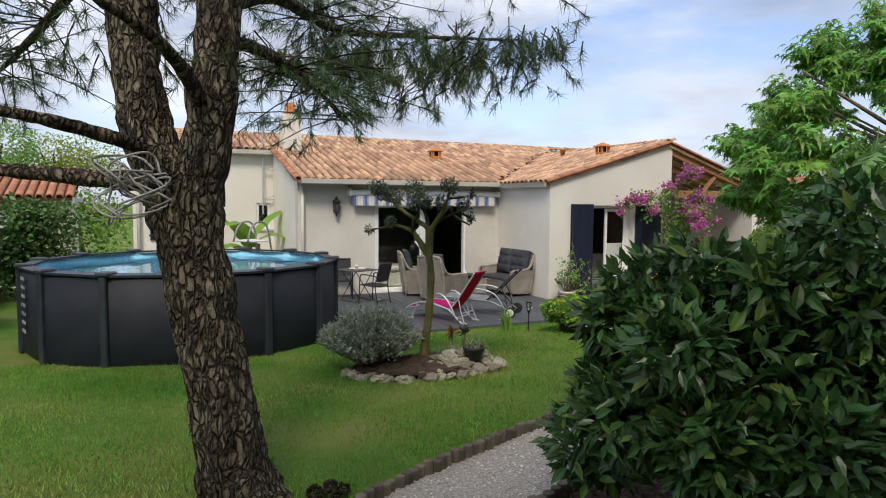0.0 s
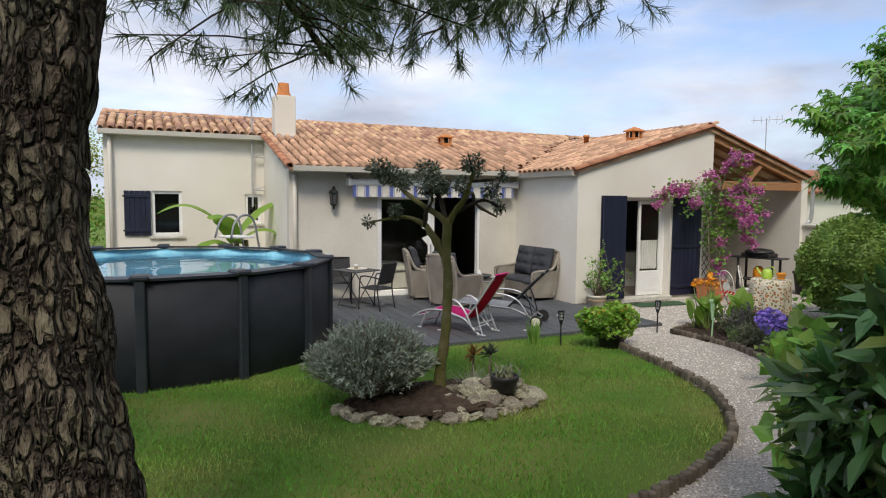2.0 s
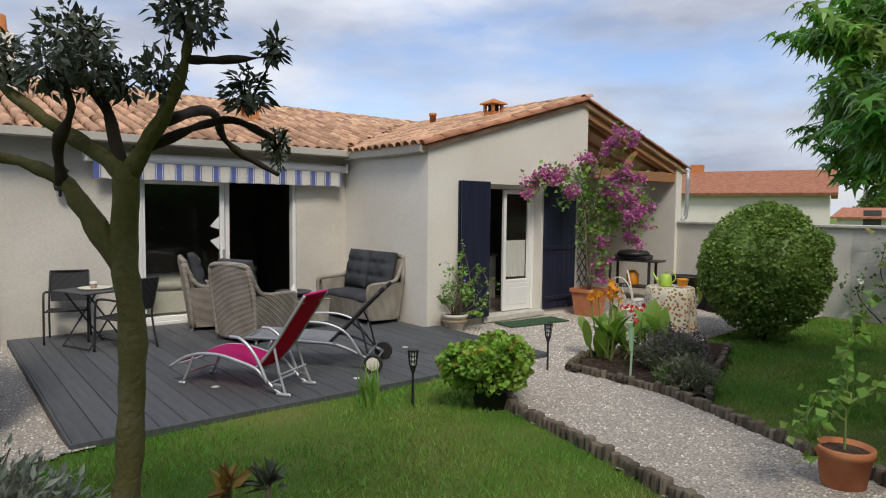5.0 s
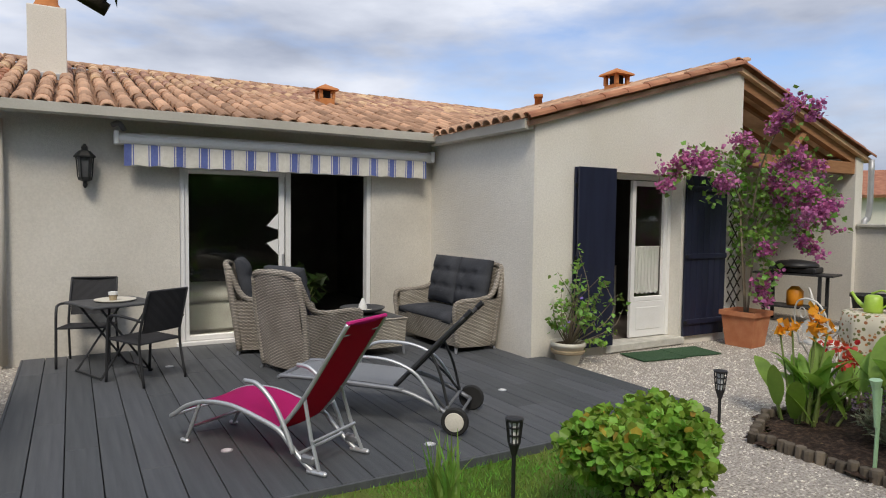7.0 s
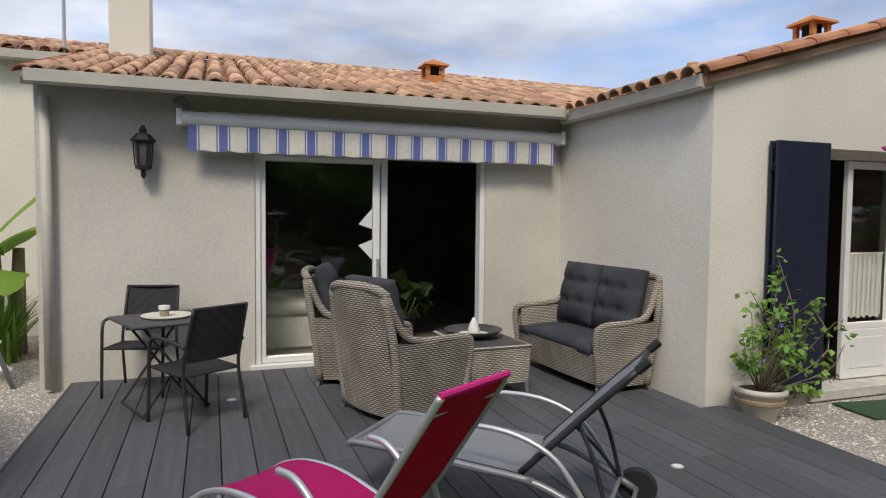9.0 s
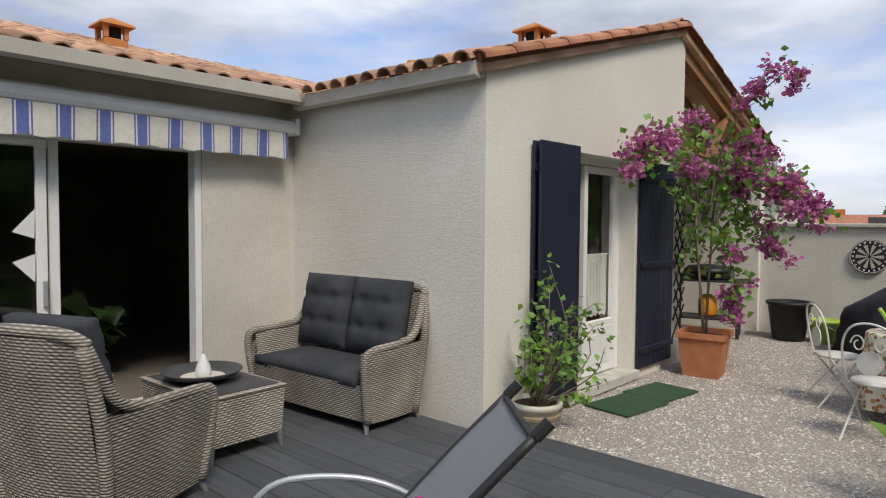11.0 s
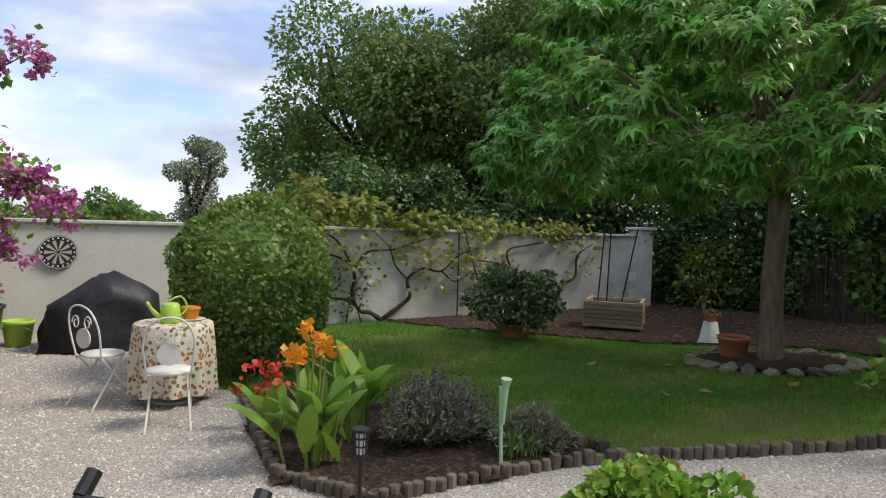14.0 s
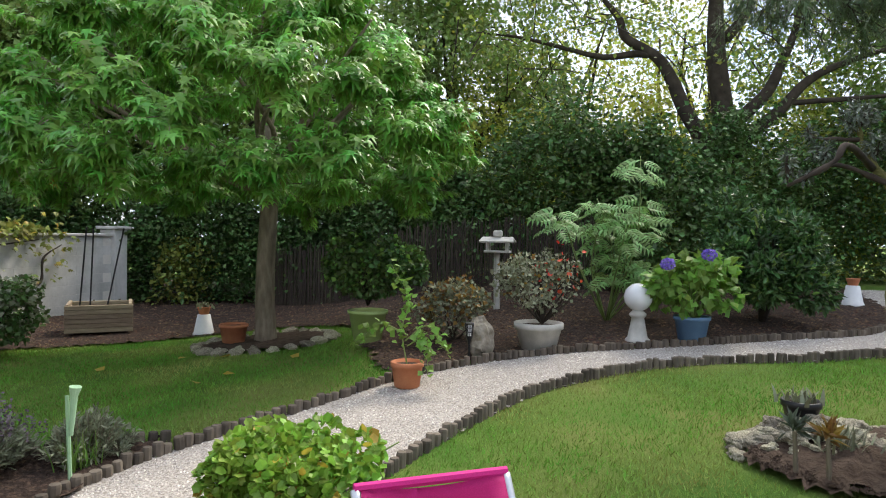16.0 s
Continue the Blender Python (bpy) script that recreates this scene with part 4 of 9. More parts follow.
# aerial
aer = thing("tv_aerial", "metal television aerial on a tall wall-mounted mast", "aerial", (-5.62, 3.25, 2.2))
part("mast", tube(bmesh.new(), [(0, 0, -0.2), (0, 0, 3.75)], 0.022, 8), M_ZINC, aer)
for z in (0.2, 1.0):
    part("bracket", tube(bmesh.new(), [(0.0, 0, z), (0.42, 0.0, z + 0.14), (0.42, 0, z - 0.02), (0, 0, z + 0.02)], 0.014, 6), M_ZINC, aer)
part("boom", tube(bmesh.new(), [(-0.25, -0.3, 3.5), (0.3, 0.35, 3.62)], 0.012, 6), M_ZINC, aer)
for k in range(7):
    t = k / 6
    c = Vector((-0.25 + 0.55 * t, -0.3 + 0.65 * t, 3.5 + 0.12 * t))
    part("element", tube(bmesh.new(), [c + Vector((0.16, -0.14, 0)), c - Vector((0.16, -0.14, 0))], 0.006, 5), M_ZINC, aer)
part("reflector", tube(bmesh.new(), [(0.25, 0.15, 3.2), (0.3, 0.3, 3.62), (0.4, 0.4, 3.85)], 0.01, 5), M_ZINC, aer)

# rooms behind the openings, their dimness put into dark surface colours
bm = bmesh.new()
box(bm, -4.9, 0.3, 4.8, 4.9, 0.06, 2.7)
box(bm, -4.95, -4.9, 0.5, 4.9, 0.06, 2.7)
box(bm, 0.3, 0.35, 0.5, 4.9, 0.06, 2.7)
structure("living_room_walls", bm, M_INT, "living room walls coloured dark as an unlit room")
structure("living_room_floor", obox(-4.9, 0.3, 0.26, 4.8, 0.0, 0.09), M_INTFLOOR, "living room floor coloured dark as an unlit room")
structure("living_room_ceiling", obox(-4.9, 0.3, 0.5, 4.8, 2.45, 2.5), M_INT, "living room ceiling coloured dark as an unlit room")
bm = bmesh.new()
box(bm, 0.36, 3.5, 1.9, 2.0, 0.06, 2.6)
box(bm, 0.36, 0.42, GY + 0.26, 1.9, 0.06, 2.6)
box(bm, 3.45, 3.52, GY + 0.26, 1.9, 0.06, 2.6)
structure("kitchen_walls", bm, M_INT, "kitchen walls coloured dark as an unlit room")
structure("kitchen_floor", obox(0.42, 3.45, GY + 0.05, 1.9, 0.0, 0.10), M_INTFLOOR, "kitchen floor coloured dark as an unlit room")
structure("kitchen_ceiling", obox(0.42, 3.45, GY + 0.25, 1.9, 2.45, 2.5), M_INT, "kitchen ceiling coloured dark as an unlit room")

# sliding door
sd = thing("door_sliding", "white aluminium sliding glass door, half open", "sliding door", (0, 0, 0), kind="structure")
part("sill", obox(-3.47, -0.85, WY - 0.03, WY + 0.16, 0.085, 0.135, 0.006), M_WHITE, sd)
for x in (-3.42, -0.96):
    part("jamb", obox(x, x + 0.06, WY + 0.02, WY + 0.15, 0.135, 2.32, 0.006), M_WHITE, sd)
part("head", obox(-3.42, -0.9, WY + 0.02, WY + 0.15, 2.27, 2.32, 0.006), M_WHITE, sd)
for x0, x1, yo in ((-3.36, -2.12, 0.045), (-3.36, -2.02, 0.10)):
    leaf = part("sash", obox(x1 - 0.075, x1, WY + yo, WY + yo + 0.04, 0.14, 2.27, 0.006), M_WHITE, sd)
    for a, b, c, d in ((x0, x0 + 0.05, 0.14, 2.27), (x0 + 0.05, x1 - 0.075, 0.14, 0.2), (x0 + 0.05, x1 - 0.075, 2.21, 2.27)):
        part("sash_rail", obox(a, b, WY + yo, WY + yo + 0.04, c, d, 0.005), M_WHITE, leaf)
    g = part("pane", obox(x0 + 0.05, x1 - 0.075, WY + yo + 0.017, WY + yo + 0.023, 0.2, 2.21), M_GLASS, leaf)
    g.visible_shadow = False
part("handle", obox(-2.16, -2.13, WY + 0.01, WY + 0.045, 1.0, 1.2, 0.006), M_ZINC, sd)

# paper cut-outs on the sliding door's glass
for za, zb, zc in ((1.57, 1.74, 1.52), (1.345, 1.404, 1.19)):
    st = thing("paper_cutout", "white paper cut-out stuck on the sliding door glass", "decoration", (-2.25, WY + 0.058, za), group="paper cut-outs")
    bm = bmesh.new()
    slab(bm, [(-0.10, 0, 0), (0.045, 0, zc - za), (0.05, 0, zb - za)], 0.002)
    part("paper", bm, M_WHITEPOT, st)

# kitchen door with glass, shutters
kd = thing("door_kitchen", "white glazed kitchen door, one leaf standing open", "glazed door", kind="structure")
part("sill", obox(1.2, 2.64, GY - 0.05, GY + 0.24, 0.03, 0.13, 0.01), M_CONCRETE, kd)
FY = GY + 0.17
for x in (1.27, 2.49):
    part("jamb", obox(x, x + 0.07, FY, FY + 0.07, 0.13, 2.30, 0.006), M_WHITE, kd)
part("head", obox(1.34, 2.49, FY, FY + 0.07, 2.23, 2.30, 0.006), M_WHITE, kd)
leaf = part("leaf", obox(1.82, 2.48, FY - 0.005, FY + 0.05, 0.14, 0.62, 0.008), M_WHITE, kd)
for a, b, c, d in ((1.82, 1.885, 0.62, 2.22), (2.415, 2.48, 0.62, 2.22), (1.885, 2.415, 2.15, 2.22), (1.885, 2.415, 0.62, 0.68)):
    part("rail", obox(a, b, FY - 0.004, FY + 0.05, c, d, 0.005), M_WHITE, leaf)
part("panel", obox(1.92, 2.38, FY - 0.012, FY - 0.004, 0.24, 0.54, 0.004), M_WHITE, leaf)
g = part("pane", obox(1.885, 2.415, FY + 0.02, FY + 0.026, 0.68, 2.15), M_GLASS, leaf)
g.visible_shadow = False
leaf = part("open_leaf", obox(1.36, 1.41, FY + 0.08, FY + 0.66, 0.14, 0.78, 0.006), M_WHITE, kd)
for a, b, c, d in ((0.08, 0.17, 0.78, 2.22), (0.57, 0.66, 0.78, 2.22), (0.17, 0.57, 2.13, 2.22)):
    part("rail", obox(1.36, 1.41, FY + a, FY + b, c, d, 0.005), M_WHITE, leaf)


def net_curtain():
    """Pleated net across the lower half of the glazed door, on a thin rod."""
    c = thing("net_curtain", "white lace net curtain behind the kitchen door glass", "curtain", (2.15, FY + 0.066, 0.72))
    bm = bmesh.new()
    cols = [[bm.verts.new((-0.26 + 0.52 * i / 48, 0.008 * math.sin(i * 1.1) * (0.5 + 0.5 * (1 - z)), 0.62 * z + (0.012 * math.cos(i * 0.8) if z == 0 else 0))) for z in (0.0, 0.35, 0.7, 1.0)] for i in range(49)]
    for a, b in zip(cols, cols[1:]):
        for k in range(3):
            bm.faces.new((a[k], b[k], b[k + 1], a[k + 1]))
    part("net", bm, mat("white_net", (0.62, 0.62, 0.60), (0.74, 0.74, 0.72), scale=60, rough=0.9, trans=0.4, fine=200), c, "", True)
    part("rod", tube(bmesh.new(), [(-0.27, 0, 0.625), (0.27, 0, 0.625)], 0.006, 6), M_WHITE, c)


net_curtain()


def shutter(name, x0, x1, y, z0, z1, label, rails, rot=0.0, parent=None):
    s = thing(name, label, "shutter", (x0, y, z0), rot, group="navy shutters")
    w, h = x1 - x0, z1 - z0
    n = max(2, round(w / 0.115))
    for k in range(n):
        part("board", obox(w * k / n + 0.002, w * (k + 1) / n - 0.002, -0.028, 0, 0, h, 0.004), M_NAVY, s)
    for z in rails:
        part("batten", obox(0.01, w - 0.01, -0.055, -0.028, z * h - 0.035, z * h + 0.035, 0.006), M_NAVY, s)
        part("hinge", obox(-0.03, 0.03, -0.062, -0.056, z * h - 0.02, z * h + 0.02), M_BLACKIRON, s, "black iron strap hinge")
    return s


s1 = shutter("shutter", 0.64, 1.26, GY - 0.02, 0.15, 2.33, "navy blue boarded wooden shutter, folded open", (0.08, 0.5, 0.9))
part("folded_leaf", obox(0.0, 0.6, -0.10, -0.066, 0, 2.18, 0.005), M_NAVY, s1)
shutter("shutter", 2.60, 3.44, GY - 0.02, 0.13, 2.31, "navy blue boarded wooden shutter, open on the wall", (0.09, 0.5, 0.92))
shutter("shutter", -8.46, -7.90, 3.38, 1.32, 2.36, "navy blue shutter of the west window, open", (0.12, 0.88))

# west windows
for name, x0, x1, z0, z1 in (("window_west", -7.88, -7.22, 1.30, 2.36), ("window_small", -5.78, -5.40, 1.58, 2.30)):
    w = thing(name, "white framed window in the cream wall", "window", kind="structure")
    for a, b, c, d in ((x0, x0 + 0.07, z0, z1), (x1 - 0.07, x1, z0, z1), (x0 + 0.07, x1 - 0.07, z0, z0 + 0.08), (x0 + 0.07, x1 - 0.07, z1 - 0.07, z1)):
        part("window_frame", obox(a, b, 3.44, 3.50, c, d, 0.006), M_WHITE, w)
    g = part("pane", obox(x0 + 0.07, x1 - 0.07, 3.465, 3.472, z0 + 0.08, z1 - 0.07), M_GLASS, w)
    part("window_sill", obox(x0 - 0.06, x1 + 0.06, 3.34, 3.44, z0 - 0.06, z0, 0.01), M_CONCRETE, w)
    # added black sheet in place of the unlit room behind the pane
    part("backing", obox(x0, x1, 3.7, 3.72, z0, z1), M_DARK, w)

# ---- terrace deck ----
deck = structure("deck", obox(-5.02, 0.2, -4.48, WY - 0.002, 0.02, 0.062), M_DARK, "dark grey composite terrace deck")
NB = 25
bw = (0.22 + 5.04) / NB
rng = random.Random(2)
boards = {}
for k in range(NB):
    x0 = -5.04 + k * bw
    y1 = WY - 0.01 if x0 < 0.0 else GY - 0.02
    if x0 + bw > 0.06:
        y1 = GY - 0.01
    cuts = [-4.5] + sorted(rng.sample([-3.7, -3.1, -2.4, -1.9, -1.2, -0.6], 2)) + [y1]
    cuts = [c for c in cuts if c <= y1]
    for a, b in zip(cuts, cuts[1:]):
        key = round(b - a, 3)
        if key not in boards:
            bm = obox(0, bw - 0.007, 0, key - 0.003, 0, 0.024, 0.003)
            me = bpy.data.meshes.new("board")
            bm.to_mesh(me)
            bm.free()
            me.materials.append(M_DECK)
            boards[key] = me
        ob = new("board", boards[key])
        ob.parent = deck
        ob.location = (x0, a, 0.065 + rng.uniform(0, 0.0015))
part("fascia", obox(-5.05, 0.23, -4.525, -4.503, 0.0, 0.089, 0.003), M_DECK, deck)
part("fascia", obox(-5.065, -5.043, -4.525, WY - 0.01, 0.0, 0.089, 0.003), M_DECK, deck)
part("fascia", obox(0.222, 0.242, -4.5, GY - 0.02, 0.0, 0.089, 0.003), M_DECK, deck)
DZ = 0.0895
for x, y in ((-3.68, -0.8), (-3.65, -3.6), (-2.35, -4.15), (-1.05, -3.2), (-2.3, -0.9)):
    d = thing("deck_light", "small round steel light set in the deck", "deck light", (x, y, DZ), group="deck lights")
    part("rim", lathe(bmesh.new(), [(0.042, -0.01), (0.042, 0.003), (0.03, 0.005)], 14), M_ALU, d)
    part("lens", lathe(bmesh.new(), [(0.03, 0.0), (0.029, 0.0065), (0.01, 0.007)], 14), M_GLOBE, d)

# ---- garden walls ----
GW = 6.88


def garden_wall():
    w = structure("garden_wall", obox(GW, GW + 0.2, -15.1, GY - 0.0, 0.0, 1.62), M_WALL2, "pale rendered garden boundary wall")
    x = -15.1
    k = 0
    while x < -5.6:
        for row in range(8):
            off = 0.25 if row % 2 else 0.0
            a, b = max(-15.1, x + off), min(-5.6, x + off + 0.5)
            part("block", obox(GW - 0.005, GW - 0.001, a + 0.002, b - 0.002, 0.02 + row * 0.2 + 0.002, 0.02 + (row + 1) * 0.2 - 0.002, 0.002), M_OLDWALL, w)
        x += 0.5
    part("coping", obox(GW - 0.06, GW + 0.26, -15.1, GY - 0.02, 1.622, 1.68, 0.012), M_CONCRETE, w)
    part("pillar", obox(GW - 0.1, GW + 0.3, -15.5, -15.1, 0, 1.78, 0.015), M_OLDWALL, w)
    part("pillar_cap", obox(GW - 0.16, GW + 0.36, -15.56, -15.04, 1.782, 1.85, 0.015), M_CONCRETE, w)


garden_wall()


# ---- pool ----
def pool():
    px, py, R, H, n = -7.88, -3.03, 2.46, 1.32, 14
    p = thing("swimming_pool", "round above-ground pool with dark grey panels and blue water", "pool", (px, py, 0.03))
    ang = [2 * math.pi * (k + 0.35) / n for k in range(n)]
    for k in range(n):
        a0, a1 = ang[k], ang[(k + 1) % n] if k < n - 1 else ang[0] + 2 * math.pi
        bm = bmesh.new()
        cols = []
        for j in range(7):
            a = a0 + (a1 - a0) * j / 6
            chord = math.cos((a1 - a0) / 2) / math.cos(a - (a0 + a1) / 2)
            r = R * (0.55 + 0.45 * chord) * (1 - 0.006 * math.sin(math.pi * j / 6))
            cols.append([bm.verts.new((rr * math.cos(a), rr * math.sin(a), z)) for rr, z in ((r - 0.03, 0.0), (r, 0.04), (r + 0.012, 0.5), (r, H - 0.06), (r - 0.03, H - 0.05))])
        for c, d in zip(cols, cols[1:]):
            for i in range(4):
                bm.faces.new((c[i], d[i], d[i + 1], c[i + 1]))
        part("panel", bm, M_POOL, p, smooth=True)
        m = Matrix.Rotation(a0, 4, "Z")
        bm = box(bmesh.new(), R - 0.02, R + 0.055, -0.055, 0.055, 0.0, H - 0.02, 0.015, m)
        part("post", bm, M_POOLTRIM, p)
        bm = box(bmesh.new(), R - 0.17, R + 0.075, -0.1, 0.1, H - 0.03, H + 0.035, 0.02, m)
        part("corner_cap", bm, M_POOLTRIM, p, "dark plastic joint cap")
        q0, q1 = Vector((math.cos(a0), math.sin(a0), 0)), Vector((math.cos(a1), math.sin(a1), 0))
        bm = bmesh.new()
        z = Vector((0, 0, 1))
        slab(bm, [q0 * (R - 0.15) + z * (H + 0.005), q0 * (R + 0.05) + z * (H - 0.005), q1 * (R + 0.05) + z * (H - 0.005), q1 * (R - 0.15) + z * (H + 0.005)], 0.03)
        part("rim", bm, M_POOLTRIM, p)
    bm = bmesh.new()
    lathe(bm, [(0.1, 0.02), (R - 0.14, 0.02), (R - 0.13, H - 0.04), (R - 0.12, H - 0.04), (R - 0.12, 0.01)], 56)
    part("liner", bm, M_LINER, p, "pale blue patterned liner", True)
    bm = bmesh.new()
    rings = 14
    pts = [[bm.verts.new(((R - 0.141) * i / rings * math.cos(2 * math.pi * k / 56), (R - 0.141) * i / rings * math.sin(2 * math.pi * k / 56), H - 0.13 + 0.004 * math.sin(i * 1.7 + k * 0.8))) for k in range(56)] for i in range(1, rings + 1)]
    c = bm.verts.new((0, 0, H - 0.13))
    for k in range(56):
        bm.faces.new((c, pts[0][k], pts[0][(k + 1) % 56]))
        for a, b in zip(pts, pts[1:]):
            bm.faces.new((a[k], b[k], b[(k + 1) % 56], a[(k + 1) % 56]))
    part("water", bm, M_WATER, p, "clear light blue water", True)
    # plain light bars and squares of unreadable lettering on one panel
    a = ang[7] + math.pi / n - 0.06
    for k in range(7):
        for j in range(3 if k in (1, 3, 4) else 1):
            m = Matrix.Rotation(a, 4, "Z")
            w = 0.05 if k in (1, 3, 4) else 0.24
            y0 = -0.15 + j * 0.1
            bm = box(bmesh.new(), R + 0.002, R + 0.006, y0, y0 + w, 1.14 - k * 0.13, 1.19 - k * 0.13, 0.0, m)
            part("printed_mark", bm, M_ZINC, p, "light grey printed mark")


pool()


def ladder():
    l = thing("pool_ladder", "grey and white folding pool ladder by the pool", "pool ladder", (-5.72, 0.70, 0.02), -60)
    for s in (-0.28, 0.28):
        part("rail", tube(bmesh.new(), smooth_line([(s, 0.0, 0), (s * 0.9, -0.35, 1.1), (s * 0.85, -0.5, 1.75), (s * 0.85, -0.75, 1.85), (s * 0.85, -0.95, 1.7), (s * 0.9, -1.05, 1.4)], 4), 0.022, 8), M_ALU2, l, smooth=True)
    for k in range(4):
        t = (k + 0.6) / 5
        part("step", obox(-0.27, 0.27, -0.4 * t - 0.05, -0.4 * t + 0.05, 1.35 * t, 1.35 * t + 0.035, 0.01), M_WHITEPOT, l)
    part("platform", obox(-0.3, 0.3, -0.95, -0.5, 1.40, 1.44, 0.01), M_WHITEPOT, l, "white moulded platform")


ladder()


# ---- terrace furniture ----
def strip_weave(bm, fn, nu, nv, amp=0.006):
    """A woven surface: rows of slightly raised strands over fn(u, v) -> point, normal."""
    grid = []
    for j in range(nv + 1):
        row = []
        for i in range(nu + 1):
            p, nrm = fn(i / nu, j / nv)
            k = amp if (i + j) % 2 else -amp
            row.append(bm.verts.new(Vector(p) + Vector(nrm) * k))
        grid.append(row)
    for j in range(nv):
        for i in range(nu):
            bm.faces.new((grid[j][i], grid[j][i + 1], grid[j + 1][i + 1], grid[j + 1][i]))
    return bm


def wicker_panel(a, b, c, d, bulge=0.0, nrm=(0, 0, 1), step=0.022):
    """Woven panel over corners a (bottom) b, c (top) d, bulging along nrm."""
    a, b, c, d, nrm = Vector(a), Vector(b), Vector(c), Vector(d), Vector(nrm).normalized()
    nu = max(4, int((b - a).length / step))
    nv = max(4, int((d - a).length / (step * 0.8)))
    bm = bmesh.new()
    strip_weave(bm, lambda u, v: (a.lerp(b, u).lerp(d.lerp(c, u), v) + nrm * bulge * math.sin(math.pi * u) , nrm), nu, nv, 0.0015)
    return bm


def cushion(bm, x0, x1, y0, y1, z0, z1, puff=0.04, n=8, m=None, tufts=()):
    """A soft filled box."""
    start = len(bm.verts)
    top, bot = [], []
    for j in range(n + 1):
        for i in range(n + 1):
            u, v = i / n, j / n
            e = (1 - abs(2 * u - 1) ** 4) * (1 - abs(2 * v - 1) ** 4)
            inset = 0.012 * (1 - e)
            x, y = x0 + (x1 - x0) * u, y0 + (y1 - y0) * v
            dip = sum(0.03 * math.exp(-((u - tu) ** 2 + (v - tv) ** 2) / 0.006) for tu, tv in tufts)
            dip += sum(0.02 * math.exp(-((v - row) ** 2) / 0.0025) for row in (0.34, 0.68)) if tufts else 0.0
            top.append(bm.verts.new((x, y, z1 - 0.03 + 0.03 * e ** 0.5 + puff * e - dip)))
            bot.append(bm.verts.new((x, y, z0 + 0.02 - 0.02 * e ** 0.5)))
    w = n + 1
    for j in range(n):
        for i in range(n):
            k = j * w + i
            bm.faces.new((top[k], top[k + 1], top[k + w + 1], top[k + w]))
            bm.faces.new((bot[k], bot[k + w], bot[k + w + 1], bot[k + 1]))
    rim = [i for i in range(w)] + [j * w + n for j in range(1, w)] + [n * w + i for i in range(n - 1, -1, -1)] + [j * w for j in range(n - 1, 0, -1)]
    for a, b in zip(rim, rim[1:] + rim[:1]):
        bm.faces.new((top[b], top[a], bot[a], bot[b]))
    if m is not None:
        bm.verts.ensure_lookup_table()
        bmesh.ops.transform(bm, matrix=m, verts=bm.verts[start:])
    return bm


def wicker_seat(name, label, cat, loc, rz, width, backs, dF=-0.38):
    """Wicker armchair or sofa; faces -y, origin at the floor centre."""
    s = thing(name, label, cat, loc, rz, group="wicker lounge set")
    w, dB = width / 2, 0.30
    bx = w - 0.04
    part("front_panel", wicker_panel((-w + 0.05, dF + 0.05, 0.08), (w - 0.05, dF + 0.05, 0.08), (w, dF, 0.37), (-w, dF, 0.37), 0.02, (0, -1, 0)), M_WICKER, s)
    for sx in (-1, 1):
        a, b = (sx * (w - 0.03), dF + 0.05, 0.07), (sx * (w - 0.05), dB, 0.05)
        part("side_panel", wicker_panel(a, b, (sx * (w + 0.02), dB + 0.06, 0.64), (sx * (w + 0.03), dF, 0.60), 0.015, (sx, 0, 0)), M_WICKER, s)
        part("inner_side", wicker_panel((sx * (w - 0.10), dF + 0.03, 0.3), (sx * (w - 0.10), dB, 0.3), (sx * (w - 0.07), dB + 0.04, 0.63), (sx * (w - 0.07), dF + 0.02, 0.6), 0.0, (-sx, 0, 0)), M_WICKER, s)
        part("arm", tube(bmesh.new(), smooth_line([(sx * (w - 0.035), dF + 0.055, 0.08), (sx * (w - 0.01), dF + 0.01, 0.34), (sx * w, dF - 0.005, 0.54), (sx * w, dF + 0.06, 0.615), (sx * (w - 0.02), 0.1, 0.63), (sx * (w - 0.02), dB - 0.02, 0.70), (sx * (w - 0.05), dB + 0.12, 0.98)], 5), 0.033, 8), M_WICKER, s, smooth=True)
        part("corner_roll", tube(bmesh.new(), smooth_line([(sx * (w - 0.045), dB + 0.01, 0.05), (sx * (w - 0.015), dB + 0.05, 0.42), (sx * (w - 0.01), dB + 0.085, 0.66), (sx * (w - 0.05), dB + 0.14, 0.98)], 5), 0.034, 8), M_WICKER, s, smooth=True)
        for y in (dF + 0.06, dB):
            part("leg", tube(bmesh.new(), [(sx * (w - 0.06), y, 0.12), (sx * (w - 0.02), y + (0.03 if y > 0 else -0.03), 0.0)], [0.026, 0.016], 7), M_ALU2, s)
    part("back_panel", wicker_panel((-w + 0.04, dB + 0.02, 0.06), (w - 0.04, dB + 0.02, 0.06), (w - 0.05, dB + 0.16, 1.02), (-w + 0.05, dB + 0.16, 1.02), 0.05, (0, 1, 0)), M_WICKER, s)
    part("back_inner", wicker_panel((-w + 0.08, dB - 0.03, 0.3), (w - 0.08, dB - 0.03, 0.3), (w - 0.06, dB + 0.11, 1.0), (-w + 0.06, dB + 0.11, 1.0), -0.02, (0, -1, 0)), M_WICKER, s)
    part("top_roll", tube(bmesh.new(), smooth_line([(-w + 0.04, dB + 0.11, 0.98), (-w + 0.12, dB + 0.16, 1.035), (0, dB + 0.175, 1.045), (w - 0.12, dB + 0.16, 1.025), (w - 0.04, dB + 0.12, 0.975)], 5), 0.036, 8), M_WICKER, s, smooth=True)
    part("seat_base", obox(-w + 0.06, w - 0.06, dF + 0.03, dB - 0.02, 0.26, 0.33, 0.01), M_WICKER, s)
